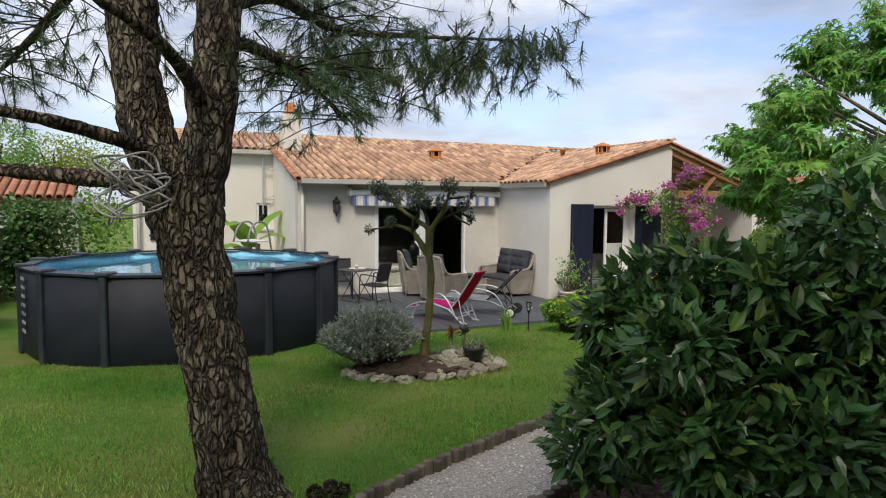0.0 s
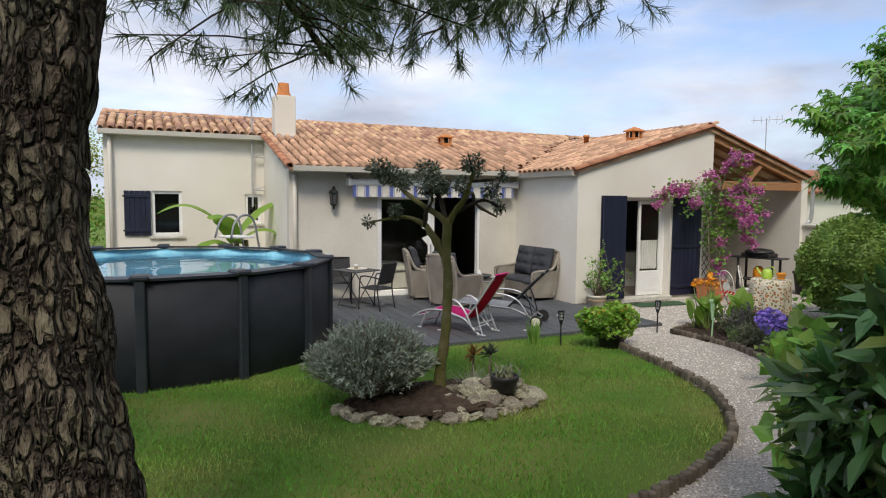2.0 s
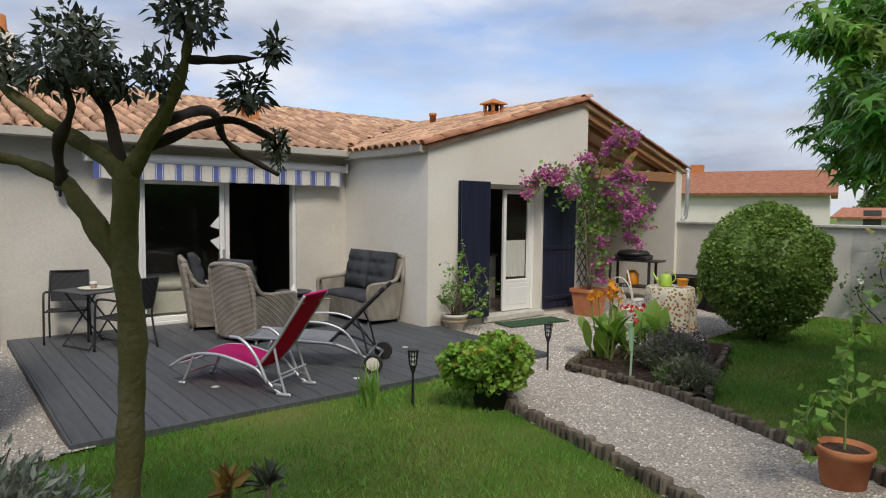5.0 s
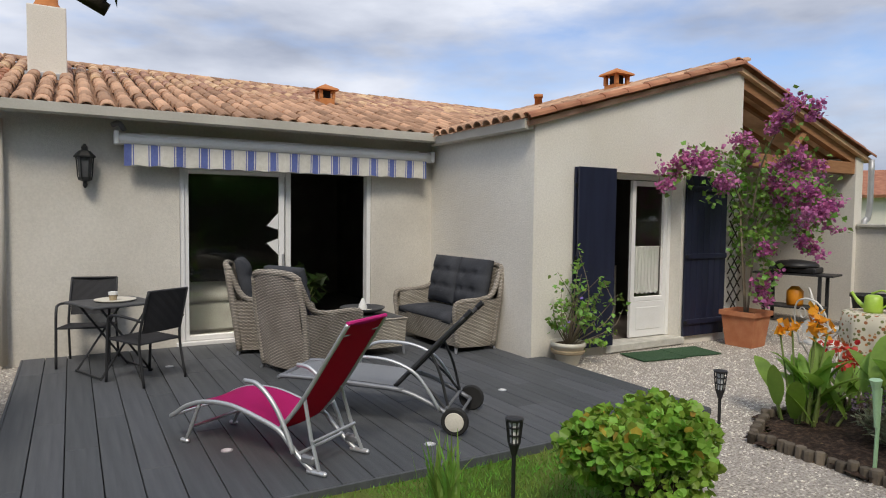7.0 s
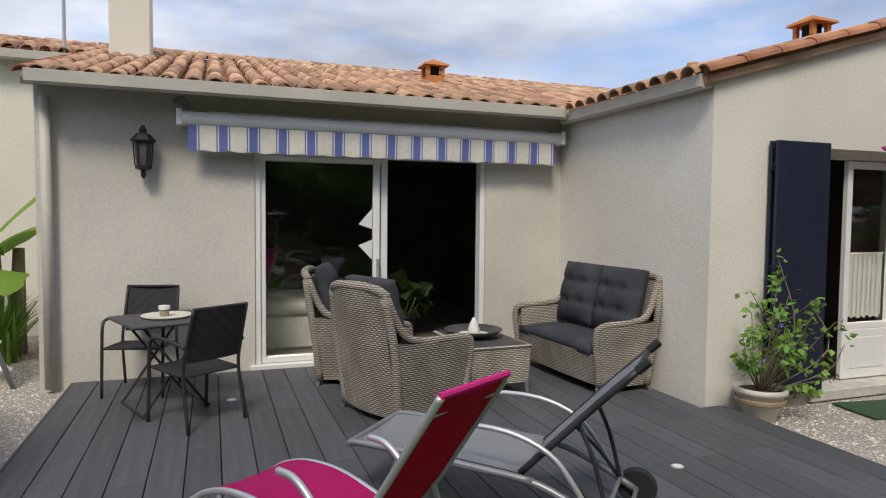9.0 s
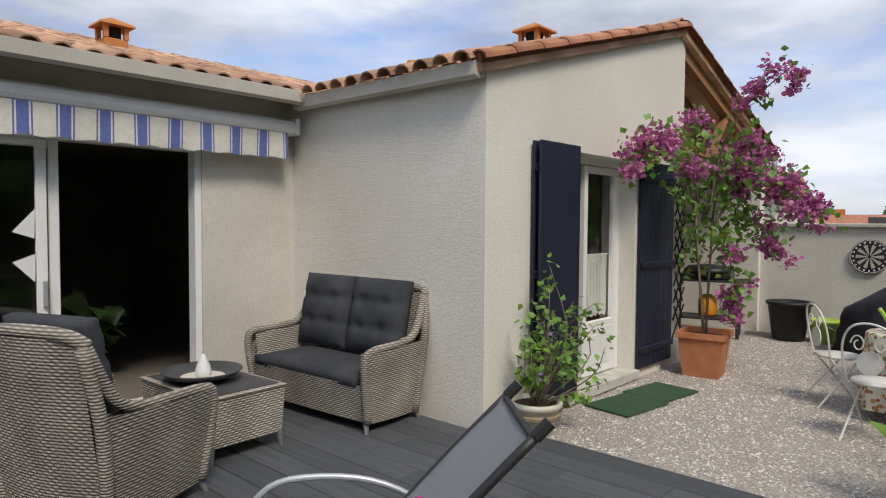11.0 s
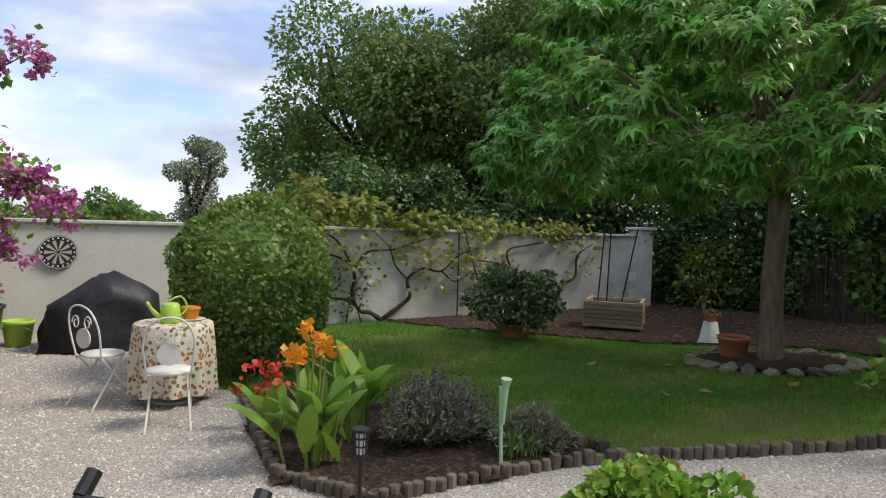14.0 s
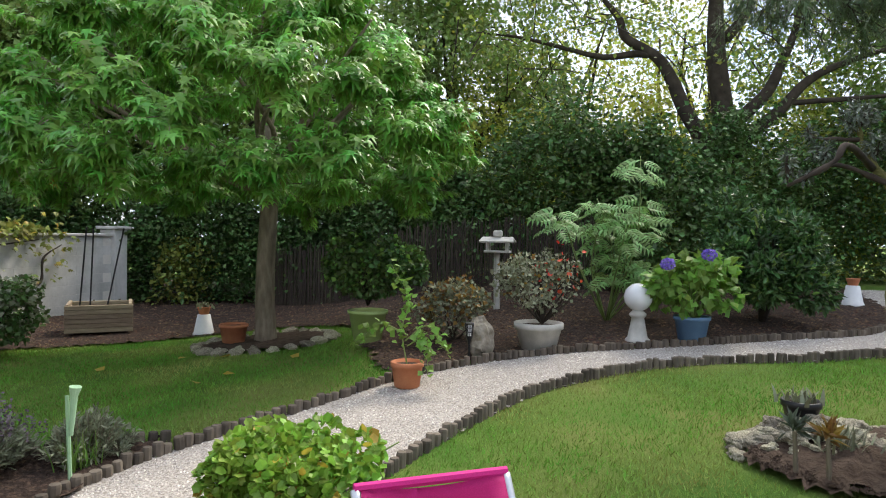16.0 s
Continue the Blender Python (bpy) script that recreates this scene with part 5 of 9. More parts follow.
    part("seat_cushion", cushion(bmesh.new(), -w + 0.10, w - 0.10, dF - 0.01, dB - 0.04, 0.33, 0.45, 0.02, 10), M_CUSHION, s, "charcoal fabric seat cushion", True)
    n = backs
    cw = (2 * w - 0.2) / n
    for k in range(n):
        x0 = -w + 0.10 + k * cw
        m = Matrix.Translation((0, dB - 0.065, 0.47)) @ Matrix.Rotation(radians(78), 4, "X")
        tuft = [(u, v) for u in (0.3, 0.7) for v in (0.34, 0.68)]
        part("back_cushion", cushion(bmesh.new(), x0 + 0.005, x0 + cw - 0.005, 0.0, 0.63, -0.02, 0.10, 0.06, 20, m, tuft), M_CUSHION, s, "charcoal tufted back cushion", True)
    return s


wicker_seat("wicker_sofa", "grey wicker two-seat sofa with charcoal cushions by the wall", "sofa", (-0.42, -0.94, DZ), -90 + 3, 1.45, 2, -0.28)
wicker_seat("wicker_armchair", "grey wicker armchair with charcoal cushions, seen from behind", "armchair", (-2.38, -1.50, DZ), 112, 0.78, 1)
wicker_seat("wicker_armchair", "grey wicker armchair with charcoal cushions beside the glass door", "armchair", (-2.50, -0.30, DZ), 74, 0.78, 1)
ct = thing("wicker_coffee_table", "low grey wicker coffee table with a glass top", "coffee table", (-1.46, -0.94, DZ), 2, group="wicker lounge set")
X, Y, Z = 0.29, 0.46, 0.42
for a, b, n in (((-X, -Y), (X, -Y), (0, -1, 0)), ((X, -Y), (X, Y), (1, 0, 0)), ((X, Y), (-X, Y), (0, 1, 0)), ((-X, Y), (-X, -Y), (-1, 0, 0))):
    part("side_panel", wicker_panel((a[0] * 0.95, a[1] * 0.95, 0.10), (b[0] * 0.95, b[1] * 0.95, 0.10), (*b, Z), (*a, Z), 0.0, n), M_WICKER, ct)
for sx in (-1, 1):
    for sy in (-1, 1):
        part("leg", tube(bmesh.new(), [(sx * X * 0.9, sy * Y * 0.93, 0.12), (sx * X * 0.93, sy * Y * 0.96, 0)], [0.025, 0.017], 7), M_ALU2, ct)
part("top", obox(-X - 0.01, X + 0.01, -Y - 0.01, Y + 0.01, Z, Z + 0.02, 0.006), M_WICKER, ct)
part("glass_top", obox(-X + 0.03, X - 0.03, -Y + 0.03, Y - 0.03, Z + 0.021, Z + 0.026), M_SLATTOP, ct, "dark tinted glass top")
dish = thing("platter", "wide shallow dish with a blue rim on the coffee table", "dish", (-1.52, -0.92, DZ + Z + 0.026))
part("bowl", lathe(bmesh.new(), [(0.10, 0), (0.13, 0.008), (0.24, 0.045), (0.275, 0.075), (0.27, 0.08), (0.22, 0.05), (0.11, 0.02), (0.02, 0.018)], 28), M_SLATTOP, dish, "", True)
part("inlay", lathe(bmesh.new(), [(0.02, 0.021), (0.15, 0.031), (0.14, 0.034), (0.02, 0.024)], 24), M_CREAM, dish, "cream glazed centre")
fig = thing("white_candle", "small white candle holder in the dish", "candle", (-1.52, -0.93, DZ + Z + 0.05))
part("body", lathe(bmesh.new(), [(0.05, 0), (0.055, 0.05), (0.04, 0.1), (0.02, 0.14), (0.012, 0.16)], 14), M_WHITEPOT, fig, "", True)


def mesh_chair(loc, rz):
    c = thing("garden_chair", "dark metal garden chair with black mesh seat and back", "chair", loc, rz, group="bistro chairs")
    w = 0.25
    for sx in (-1, 1):
        part("front_leg", tube(bmesh.new(), smooth_line([(sx * w, -0.24, 0), (sx * w, -0.22, 0.35), (sx * w, -0.20, 0.60), (sx * w, -0.12, 0.655), (sx * w, 0.12, 0.64), (sx * w, 0.24, 0.62)], 4), 0.014, 8), M_STEELDARK, c, smooth=True)
        part("back_leg", tube(bmesh.new(), smooth_line([(sx * w * 0.98, 0.27, 0), (sx * w * 0.95, 0.20, 0.40), (sx * w * 0.93, 0.24, 0.62), (sx * w * 0.9, 0.32, 0.90)], 4), 0.013, 8), M_STEELDARK, c, smooth=True)
        part("seat_rail", tube(bmesh.new(), [(sx * w * 0.93, -0.22, 0.42), (sx * w * 0.93, 0.20, 0.40)], 0.011, 7), M_STEELDARK, c)
    for y, z in ((-0.22, 0.42), (0.2, 0.40), (0.32, 0.90)):
        part("cross_rail", tube(bmesh.new(), [(-w * 0.92, y, z), (w * 0.92, y, z)], 0.011, 7), M_STEELDARK, c)
    bm = bmesh.new()
    strip_weave(bm, lambda u, v: ((-w * 0.9 + 1.8 * w * u, -0.21 + 0.40 * v, 0.425 - 0.02 * v - 0.02 * math.sin(math.pi * u) * math.sin(math.pi * v)), (0, 0, 1)), 8, 8, 0.0015)
    part("seat", bm, M_MESH, c)
    bm = bmesh.new()
    strip_weave(bm, lambda u, v: ((-w * 0.88 + 1.76 * w * u, 0.215 + 0.105 * v + 0.02 * math.sin(math.pi * u), 0.50 + 0.40 * v), (0, -1, 0)), 8, 8, 0.0015)
    part("backrest", bm, M_MESH, c)


mesh_chair((-3.95, -1.26, DZ), 215)
mesh_chair((-4.42, -0.24, DZ), -14)
tb = thing("bistro_table", "square dark folding garden table on crossed legs", "table", (-4.20, -0.78, DZ), 22)
part("tabletop", obox(-0.34, 0.34, -0.34, 0.34, 0.70, 0.725, 0.008), M_SLATTOP, tb)
for sy in (-0.27, 0.27):
    part("leg", tube(bmesh.new(), [(-0.26, sy, 0.0), (0.24, sy, 0.70)], 0.011, 6), M_STEELDARK, tb)
    part("leg", tube(bmesh.new(), [(0.26, sy * 0.93, 0.0), (-0.24, sy * 0.93, 0.70)], 0.011, 6), M_STEELDARK, tb)
for sx in (-0.26, 0.26):
    part("foot_bar", tube(bmesh.new(), [(sx, -0.27, 0.02), (sx, 0.27, 0.02)], 0.01, 6), M_STEELDARK, tb)
tray = thing("round_tray", "round cream tray on the bistro table", "tray", (-4.18, -0.75, DZ + 0.725))
part("plate", lathe(bmesh.new(), [(0.17, 0), (0.20, 0.018), (0.195, 0.022), (0.15, 0.008), (0.02, 0.007)], 26), M_CREAM, tray, "", True)
cup = thing("candle_jar", "small amber jar with a white lid on the tray", "jar", (-4.2, -0.74, DZ + 0.733))
part("jar", lathe(bmesh.new(), [(0.035, 0), (0.038, 0.05), (0.034, 0.055)], 14), M_OLDWOOD, cup)
part("lid", lathe(bmesh.new(), [(0.045, 0.056), (0.045, 0.085), (0.02, 0.09)], 14), M_WHITEPOT, cup)


def sling(parent, name, line, w, m_, label, lift=0.0):
    """A cloth between two rails, sagging a little, over a side line of (y, z)."""
    bm = bmesh.new()
    rows = [[bm.verts.new((-w + 2 * w * i / 8, p.y, p.z + lift - 0.014 * math.sin(math.pi * i / 8))) for i in range(9)] for p in line]
    for a, b in zip(rows, rows[1:]):
        for i in range(8):
            bm.faces.new((a[i], a[i + 1], b[i + 1], b[i]))
    bmesh.ops.solidify(bm, geom=bm.faces[:], thickness=0.004)
    return part(name, bm, m_, parent, label, True)


def side(line, x, n=6):
    return [(x, p.y, p.z) for p in smooth_line([(0, y, z) for y, z in line], n)]


def lounger_red():
    """Foot end at +y, head at -y."""
    l = thing("sun_lounger", "silver sun lounger with a pink and crimson sling", "sun lounger", (-3.36, -3.69, DZ), 32, group="sun loungers")
    w = 0.23
    seat_line = [(0.70, 0.20), (0.58, 0.27), (0.40, 0.325), (0.16, 0.335), (-0.08, 0.29), (-0.27, 0.235)]
    back_line = [(-0.26, 0.24), (-0.37, 0.36), (-0.48, 0.50), (-0.61, 0.69), (-0.73, 0.865), (-0.80, 0.97)]
    for sx in (-1, 1):
        part("side_rail", tube(bmesh.new(), side([(0.75, 0.17)] + seat_line + [(-0.36, 0.16), (-0.47, 0.07), (-0.55, 0.02)], sx * w), 0.017, 8), M_ALU, l, smooth=True)
        part("back_rail", tube(bmesh.new(), side(back_line, sx * (w - 0.025)), 0.015, 8), M_ALU, l, smooth=True)
        part("arm", tube(bmesh.new(), side([(0.00, 0.535), (-0.10, 0.53), (-0.20, 0.47), (-0.29, 0.37), (-0.36, 0.25), (-0.42, 0.12)], sx * (w + 0.032)), 0.016, 8), M_ALU, l, smooth=True)
        part("front_leg", tube(bmesh.new(), side([(0.46, 0.31), (0.53, 0.16), (0.60, 0.02)], sx * (w - 0.005), 3), 0.014, 7), M_ALU, l, smooth=True)
        part("prop", tube(bmesh.new(), [(sx * (w - 0.04), -0.45, 0.46), (sx * (w - 0.02), -0.52, 0.22), (sx * w, -0.60, 0.03)], 0.013, 7), M_ALU, l)
        part("foot", obox(sx * w - 0.018, sx * w + 0.018, -0.66, -0.50, 0.0, 0.034, 0.012), M_ALU, l)
        part("foot", obox(sx * w - 0.016, sx * w + 0.016, 0.57, 0.65, 0.0, 0.03, 0.01), M_ALU, l)
        part("ratchet", obox(sx * w - 0.022, sx * w + 0.022, -0.57, -0.46, 0.06, 0.12, 0.015), M_ALU2, l)
    for y, z in ((0.55, 0.12), (-0.43, 0.11), (-0.54, 0.20), (0.74, 0.175)):
        part("cross_bar", tube(bmesh.new(), [(-w, y, z), (w, y, z)], 0.011, 7), M_ALU, l)
    part("head_bar", tube(bmesh.new(), [(-w + 0.02, -0.745, 0.895), (w - 0.02, -0.745, 0.895)], 0.012, 7), M_ALU, l)
    part("top_bar", tube(bmesh.new(), [(-w + 0.02, -0.80, 0.975), (w - 0.02, -0.80, 0.975)], 0.014, 8), M_PINK, l, "pink sling hem over the top bar")
    to = lambda q: smooth_line([(0, y, z) for y, z in q], 5)
    sling(l, "sling_seat", to(seat_line), w - 0.012, M_PINK, "bright pink mesh sling", 0.012)
    b = sling(l, "sling_back", to(back_line), w - 0.03, M_RED, "crimson mesh sling", -0.004)
    sling(b, "sling_front", [p + Vector((0, 0.012, 0)) for p in to(back_line)], w - 0.035, M_PINK, "bright pink front of the sling", 0.006)


lounger_red()


def lounger_grey():
    """Axle at the origin, foot end at +y."""
    l = thing("wheeled_sun_lounger", "grey aluminium sun lounger with a raised back and wheels", "sun lounger", (-1.87, -3.83, DZ), 47, group="sun loungers")
    w = 0.29
    for sx in (-1, 1):
        part("side_rail", tube(bmesh.new(), side([(1.46, 0.33), (1.38, 0.345), (0.9, 0.33), (0.42, 0.30)], sx * w), 0.019, 8), M_ALU2, l, smooth=True)
        part("leg", tube(bmesh.new(), side([(1.14, 0.33), (1.20, 0.16), (1.23, 0.0)], sx * w, 3), 0.017, 7), M_ALU2, l, smooth=True)
        part("rear_leg", tube(bmesh.new(), side([(0.86, 0.32), (0.46, 0.30), (0.22, 0.22), (0.0, 0.105)], sx * w, 4), 0.02, 8), M_ALU2, l, smooth=True)
        part("arm", tube(bmesh.new(), side([(1.00, 0.33), (0.95, 0.46), (0.82, 0.535), (0.55, 0.535), (0.34, 0.46), (0.22, 0.33), (0.12, 0.17)], sx * (w + 0.03), 4), 0.014, 7), M_ALU, l, smooth=True)
        part("back_rail", tube(bmesh.new(), side([(0.50, 0.31), (0.30, 0.52), (0.12, 0.71), (-0.06, 0.89)], sx * (w - 0.04), 3), 0.018, 8), M_STEELDARK, l, smooth=True)
        part("prop", tube(bmesh.new(), side([(0.22, 0.60), (0.14, 0.42), (0.08, 0.19)], sx * (w - 0.06), 3), 0.011, 6), M_STEELDARK, l)
        part("brace", tube(bmesh.new(), side([(0.36, 0.44), (0.20, 0.30), (0.08, 0.16)], sx * (w - 0.02), 3), 0.010, 6), M_STEELDARK, l)
        part("handle_tip", tube(bmesh.new(), [(sx * (w - 0.04), -0.05, 0.88), (sx * (w - 0.04), -0.10, 0.93)], 0.023, 8), M_BLACKPL, l)
        wh = part("wheel", tube(bmesh.new(), [(sx * (w + 0.02), 0, 0.105), (sx * (w + 0.035), 0, 0.105), (sx * (w + 0.06), 0, 0.105), (sx * (w + 0.07), 0, 0.105)], [0.096, 0.105, 0.105, 0.096], 26), M_TYRE, l, "black rubber wheel", False)
        part("hub_cap", tube(bmesh.new(), [(sx * (w + 0.066), 0, 0.105), (sx * (w + 0.076), 0, 0.105), (sx * (w + 0.082), 0, 0.105)], [0.075, 0.07, 0.03], 20), M_CREAM if sx < 0 else M_BLACKPL, wh, "pale hub cap" if sx < 0 else "")
    part("axle", tube(bmesh.new(), [(-w - 0.03, 0, 0.105), (w + 0.03, 0, 0.105)], 0.012, 7), M_ALU2, l)
    part("end_bar", tube(bmesh.new(), [(-w, 1.46, 0.33), (w, 1.46, 0.33)], 0.018, 8), M_ALU2, l)
    part("prop_bar", tube(bmesh.new(), [(-w, 0.08, 0.18), (w, 0.08, 0.18)], 0.012, 7), M_ALU2, l)
    part("top_bar", tube(bmesh.new(), [(-w + 0.04, -0.045, 0.875), (w - 0.04, -0.045, 0.875)], 0.013, 7), M_STEELDARK, l)
    to = lambda q: smooth_line([(0, y, z) for y, z in q], 5)
    sling(l, "sling_seat", to([(1.45, 0.34), (1.1, 0.352), (0.8, 0.345), (0.5, 0.325)]), w - 0.015, M_GREYSLING, "light grey mesh sling")
    sling(l, "sling_back", to([(0.49, 0.33), (0.30, 0.53), (0.12, 0.72), (-0.05, 0.88)]), w - 0.055, M_GREYSLING, "light grey mesh sling", 0.004)


lounger_grey()


# ---- awning, lantern ----
aw = thing("awning", "retracted blue and cream striped awning in a white cassette", "awning", (-2.10, 0.05, 2.53))
part("cassette", tube(bmesh.new(), [(-2.0, 0.06, 0.03), (2.07, 0.06, 0.03)], 0.07, 12), M_WHITE, aw, "white metal cassette")
part("back_bar", obox(-1.75, 1.9, 0.10, 0.18, 0.05, 0.12, 0.008), M_WHITE, aw)
for x in (-2.03, 2.05):
    part("end_cap", obox(x, x + 0.05, -0.02, 0.17, -0.04, 0.12, 0.012), M_WHITE, aw)
part("winch", tube(bmesh.new(), smooth_line([(-1.92, 0.1, 0.14), (-1.98, 0.02, 0.2), (-2.05, 0.0, 0.17)], 4), 0.03, 8), M_ALU2, aw, "grey crank box")
widths = [0.078, 0.012, 0.012, 0.15, 0.012, 0.012]
kinds = [1, 0, 1, 0, 1, 0]
x, k = -1.93, 0
while x < 1.96:
    wd = min(widths[k % 6], 1.96 - x)
    bm = bmesh.new()
    n = 3
    top, bot = [], []
    for i in range(n + 1):
        xx = x + wd * i / n
        yy = 0.005 + 0.012 * math.sin(xx * 9.0)
        top.append(bm.verts.new((xx, 0.0, -0.03)))
        bot.append(bm.verts.new((xx, yy, -0.27 + 0.008 * math.cos(xx * 28))))
    for i in range(n):
        bm.faces.new((bot[i], bot[i + 1], top[i + 1], top[i]))
    part("stripe", bm, M_BLUESTRIPE if kinds[k % 6] else M_CREAMCLOTH, aw)
    x += wd
    k += 1
la = thing("wall_lantern", "black iron wall lantern with glass sides", "lantern", (-4.42, WY, 2.08))
part("back_plate", obox(-0.05, 0.05, -0.02, -0.001, 0.02, 0.2, 0.008), M_BLACKIRON, la)
part("bracket", tube(bmesh.new(), smooth_line([(0, -0.01, 0.06), (0, -0.08, -0.03), (0, -0.12, 0.0)], 4), 0.012, 7), M_BLACKIRON, la)
part("base", lathe(bmesh.new(), [(0.01, -0.09), (0.025, -0.06), (0.02, -0.02), (0.07, 0.0), (0.072, 0.03)], 6, (0, -0.12)), M_BLACKIRON, la)
for i in range(6):
    a = i * math.pi / 3
    part("bar", tube(bmesh.new(), [(0.07 * math.cos(a), -0.12 + 0.07 * math.sin(a), 0.03), (0.085 * math.cos(a), -0.12 + 0.085 * math.sin(a), 0.25)], 0.007, 5), M_BLACKIRON, la)
part("glass", lathe(bmesh.new(), [(0.06, 0.03), (0.075, 0.25), (0.02, 0.251)], 6, (0, -0.12)), M_SLATTOP, la, "smoky glass")
part("roof", lathe(bmesh.new(), [(0.11, 0.25), (0.11, 0.265), (0.06, 0.32), (0.03, 0.33), (0.035, 0.36), (0.01, 0.40)], 6, (0, -0.12)), M_BLACKIRON, la)

# ---- inside the rooms ----
bed = thing("day_bed", "pale linen covered day bed inside the glass door", "bed", (-2.95, 1.6, 0.09))
part("base", obox(-0.9, 0.75, -0.5, 0.9, 0.0, 0.42, 0.04), M_LINEN, bed)
part("mattress", cushion(bmesh.new(), -0.9, 0.75, -0.52, 0.92, 0.40, 0.58, 0.03), M_LINEN, bed, "", True)
for x, m_ in ((-0.5, M_LINEN), (0.2, M_CUSHION)):
    part("pillow", cushion(bmesh.new(), x - 0.28, x + 0.28, 0.4, 0.85, 0.58, 0.70, 0.08), m_, bed, "", True)
cab = thing("kitchen_unit", "white kitchen unit just inside the door", "kitchen unit", (2.5, -0.2, 0.10))
part("body", obox(-0.5, 0.6, -0.3, 0.3, 0, 0.86, 0.01), M_WHITE, cab)
part("worktop", obox(-0.52, 0.62, -0.33, 0.32, 0.862, 0.90, 0.008), M_SLATTOP, cab)

# ---- gravel yard ----
mt = thing("door_mat", "green artificial turf mats before the kitchen door", "door mat", (1.95, -2.62, 0.025), -8)
part("mat", obox(-0.62, 0.02, -0.24, 0.22, 0, 0.014, 0.004), M_GREENMAT, mt)
part("mat", obox(0.03, 0.62, -0.20, 0.26, 0, 0.016, 0.004), M_GREENMAT, mt)
tr = thing("trellis", "dark wooden lattice against the gable wall", "trellis", (3.56, GY - 0.03, 0.35))
for k in range(9):
    part("lath", tube(bmesh.new(), [(-0.05, 0, k * 0.2), (0.24, -0.01, k * 0.2 + 0.36)], 0.009, 4), M_DARKBARK, tr)
    part("lath", tube(bmesh.new(), [(0.24, 0.005, k * 0.2), (-0.05, -0.012, k * 0.2 + 0.36)], 0.009, 4), M_DARKBARK, tr)


def square_pot(name, label, loc, w, h, m_, rz=0):
    p = thing(name, label, "plant pot", loc, rz)
    bm = bmesh.new()
    rings = []
    for s, z in ((0.36, 0), (0.45, h * 0.86), (0.5, h * 0.87), (0.5, h), (0.44, h), (0.42, h * 0.85)):
        rings.append([bm.verts.new((sx * s * w, sy * s * w, z)) for sx, sy in ((-1, -1), (1, -1), (1, 1), (-1, 1))])
    for a, b in zip(rings, rings[1:]):
        for i in range(4):
            bm.faces.new((a[i], a[(i + 1) % 4], b[(i + 1) % 4], b[i]))
    bm.faces.new(rings[0][::-1])
    part("pot", bm, m_, p)
    part("soil", obox(-0.43 * w, 0.43 * w, -0.43 * w, 0.43 * w, h * 0.8, h * 0.88), M_SOIL, p, "dark potting soil")
    return p


def round_pot(name, label, loc, r, h, m_, flare=0.75, rim=0.03, soil=True):
    p = thing(name, label, "plant pot", loc)
    prof = [(r * flare * 0.9, 0), (r * flare, 0.01), (r * 0.96, h - rim * 1.6), (r * 1.04, h - rim * 1.5), (r * 1.05, h - 0.004), (r * 1.0, h), (r * 0.92, h), (r * 0.9, h * 0.86)]
    part("pot", lathe(bmesh.new(), prof, 24), m_, p, "", True)
    if soil:
        part("soil", lathe(bmesh.new(), [(r * 0.9, h * 0.8), (r * 0.905, h * 0.87), (r * 0.3, h * 0.9)], 20), M_SOIL, p, "dark potting soil")
    return p


BOUGA = square_pot("terracotta_planter", "large square terracotta planter by the shutter", (3.36, -2.65, 0.02), 0.50, 0.48, M_TERRA, 8)
SHRUBPOT = round_pot("ceramic_pot", "cream ceramic pot with a carved band at the wall corner", (0.42, -2.43, 0.02), 0.20, 0.27, M_CREAM, 0.6)
part("band", lathe(bmesh.new(), [(0.186, 0.14), (0.194, 0.15), (0.199, 0.175), (0.194, 0.185)], 24), M_OLDWOOD, SHRUBPOT, "dark carved band")
pl = thing("plancha_grill", "black gas plancha grill on a dark trolley", "grill", (5.95, -1.75, 0.02), -75)
for sx in (-0.42, 0.42):
    for sy in (-0.22, 0.22):
        part("leg", obox(sx - 0.025, sx + 0.025, sy - 0.025, sy + 0.025, 0, 0.8, 0.005), M_STEELDARK, pl)
part("shelf", obox(-0.44, 0.44, -0.24, 0.24, 0.25, 0.28, 0.005), M_STEELDARK, pl)
part("side_table", obox(-0.62, 0.62, -0.27, 0.27, 0.80, 0.83, 0.006), M_STEELDARK, pl)
part("body", obox(-0.35, 0.35, -0.25, 0.25, 0.832, 0.93, 0.02), M_BLACKPL, pl)
part("lid", lathe(bmesh.new(), [(0.34, 0.932), (0.34, 0.97), (0.28, 1.02), (0.1, 1.045)], 20), M_BLACKPL, pl, "domed black lid", True)
part("gas_bottle", lathe(bmesh.new(), [(0.12, 0.285), (0.13, 0.32), (0.13, 0.52), (0.06, 0.6)], 14), M_ORANGEPOT, pl, "orange gas bottle", True)
tub = round_pot("black_tub", "tall black plastic garden tub", (6.35, -2.75, 0.02), 0.29, 0.55, M_BLACKPL, 0.72)
bk = round_pot("green_bucket", "lime green plastic bucket on the gravel", (6.42, -3.18, 0.02), 0.19, 0.33, M_LIME, 0.75, soil=False)
part("bail", tube(bmesh.new(), smooth_line([(-0.19, 0, 0.3), (-0.1, -0.15, 0.2), (0.1, -0.15, 0.2), (0.19, 0, 0.3)], 4), 0.006, 5), M_ZINC, bk, "wire handle")


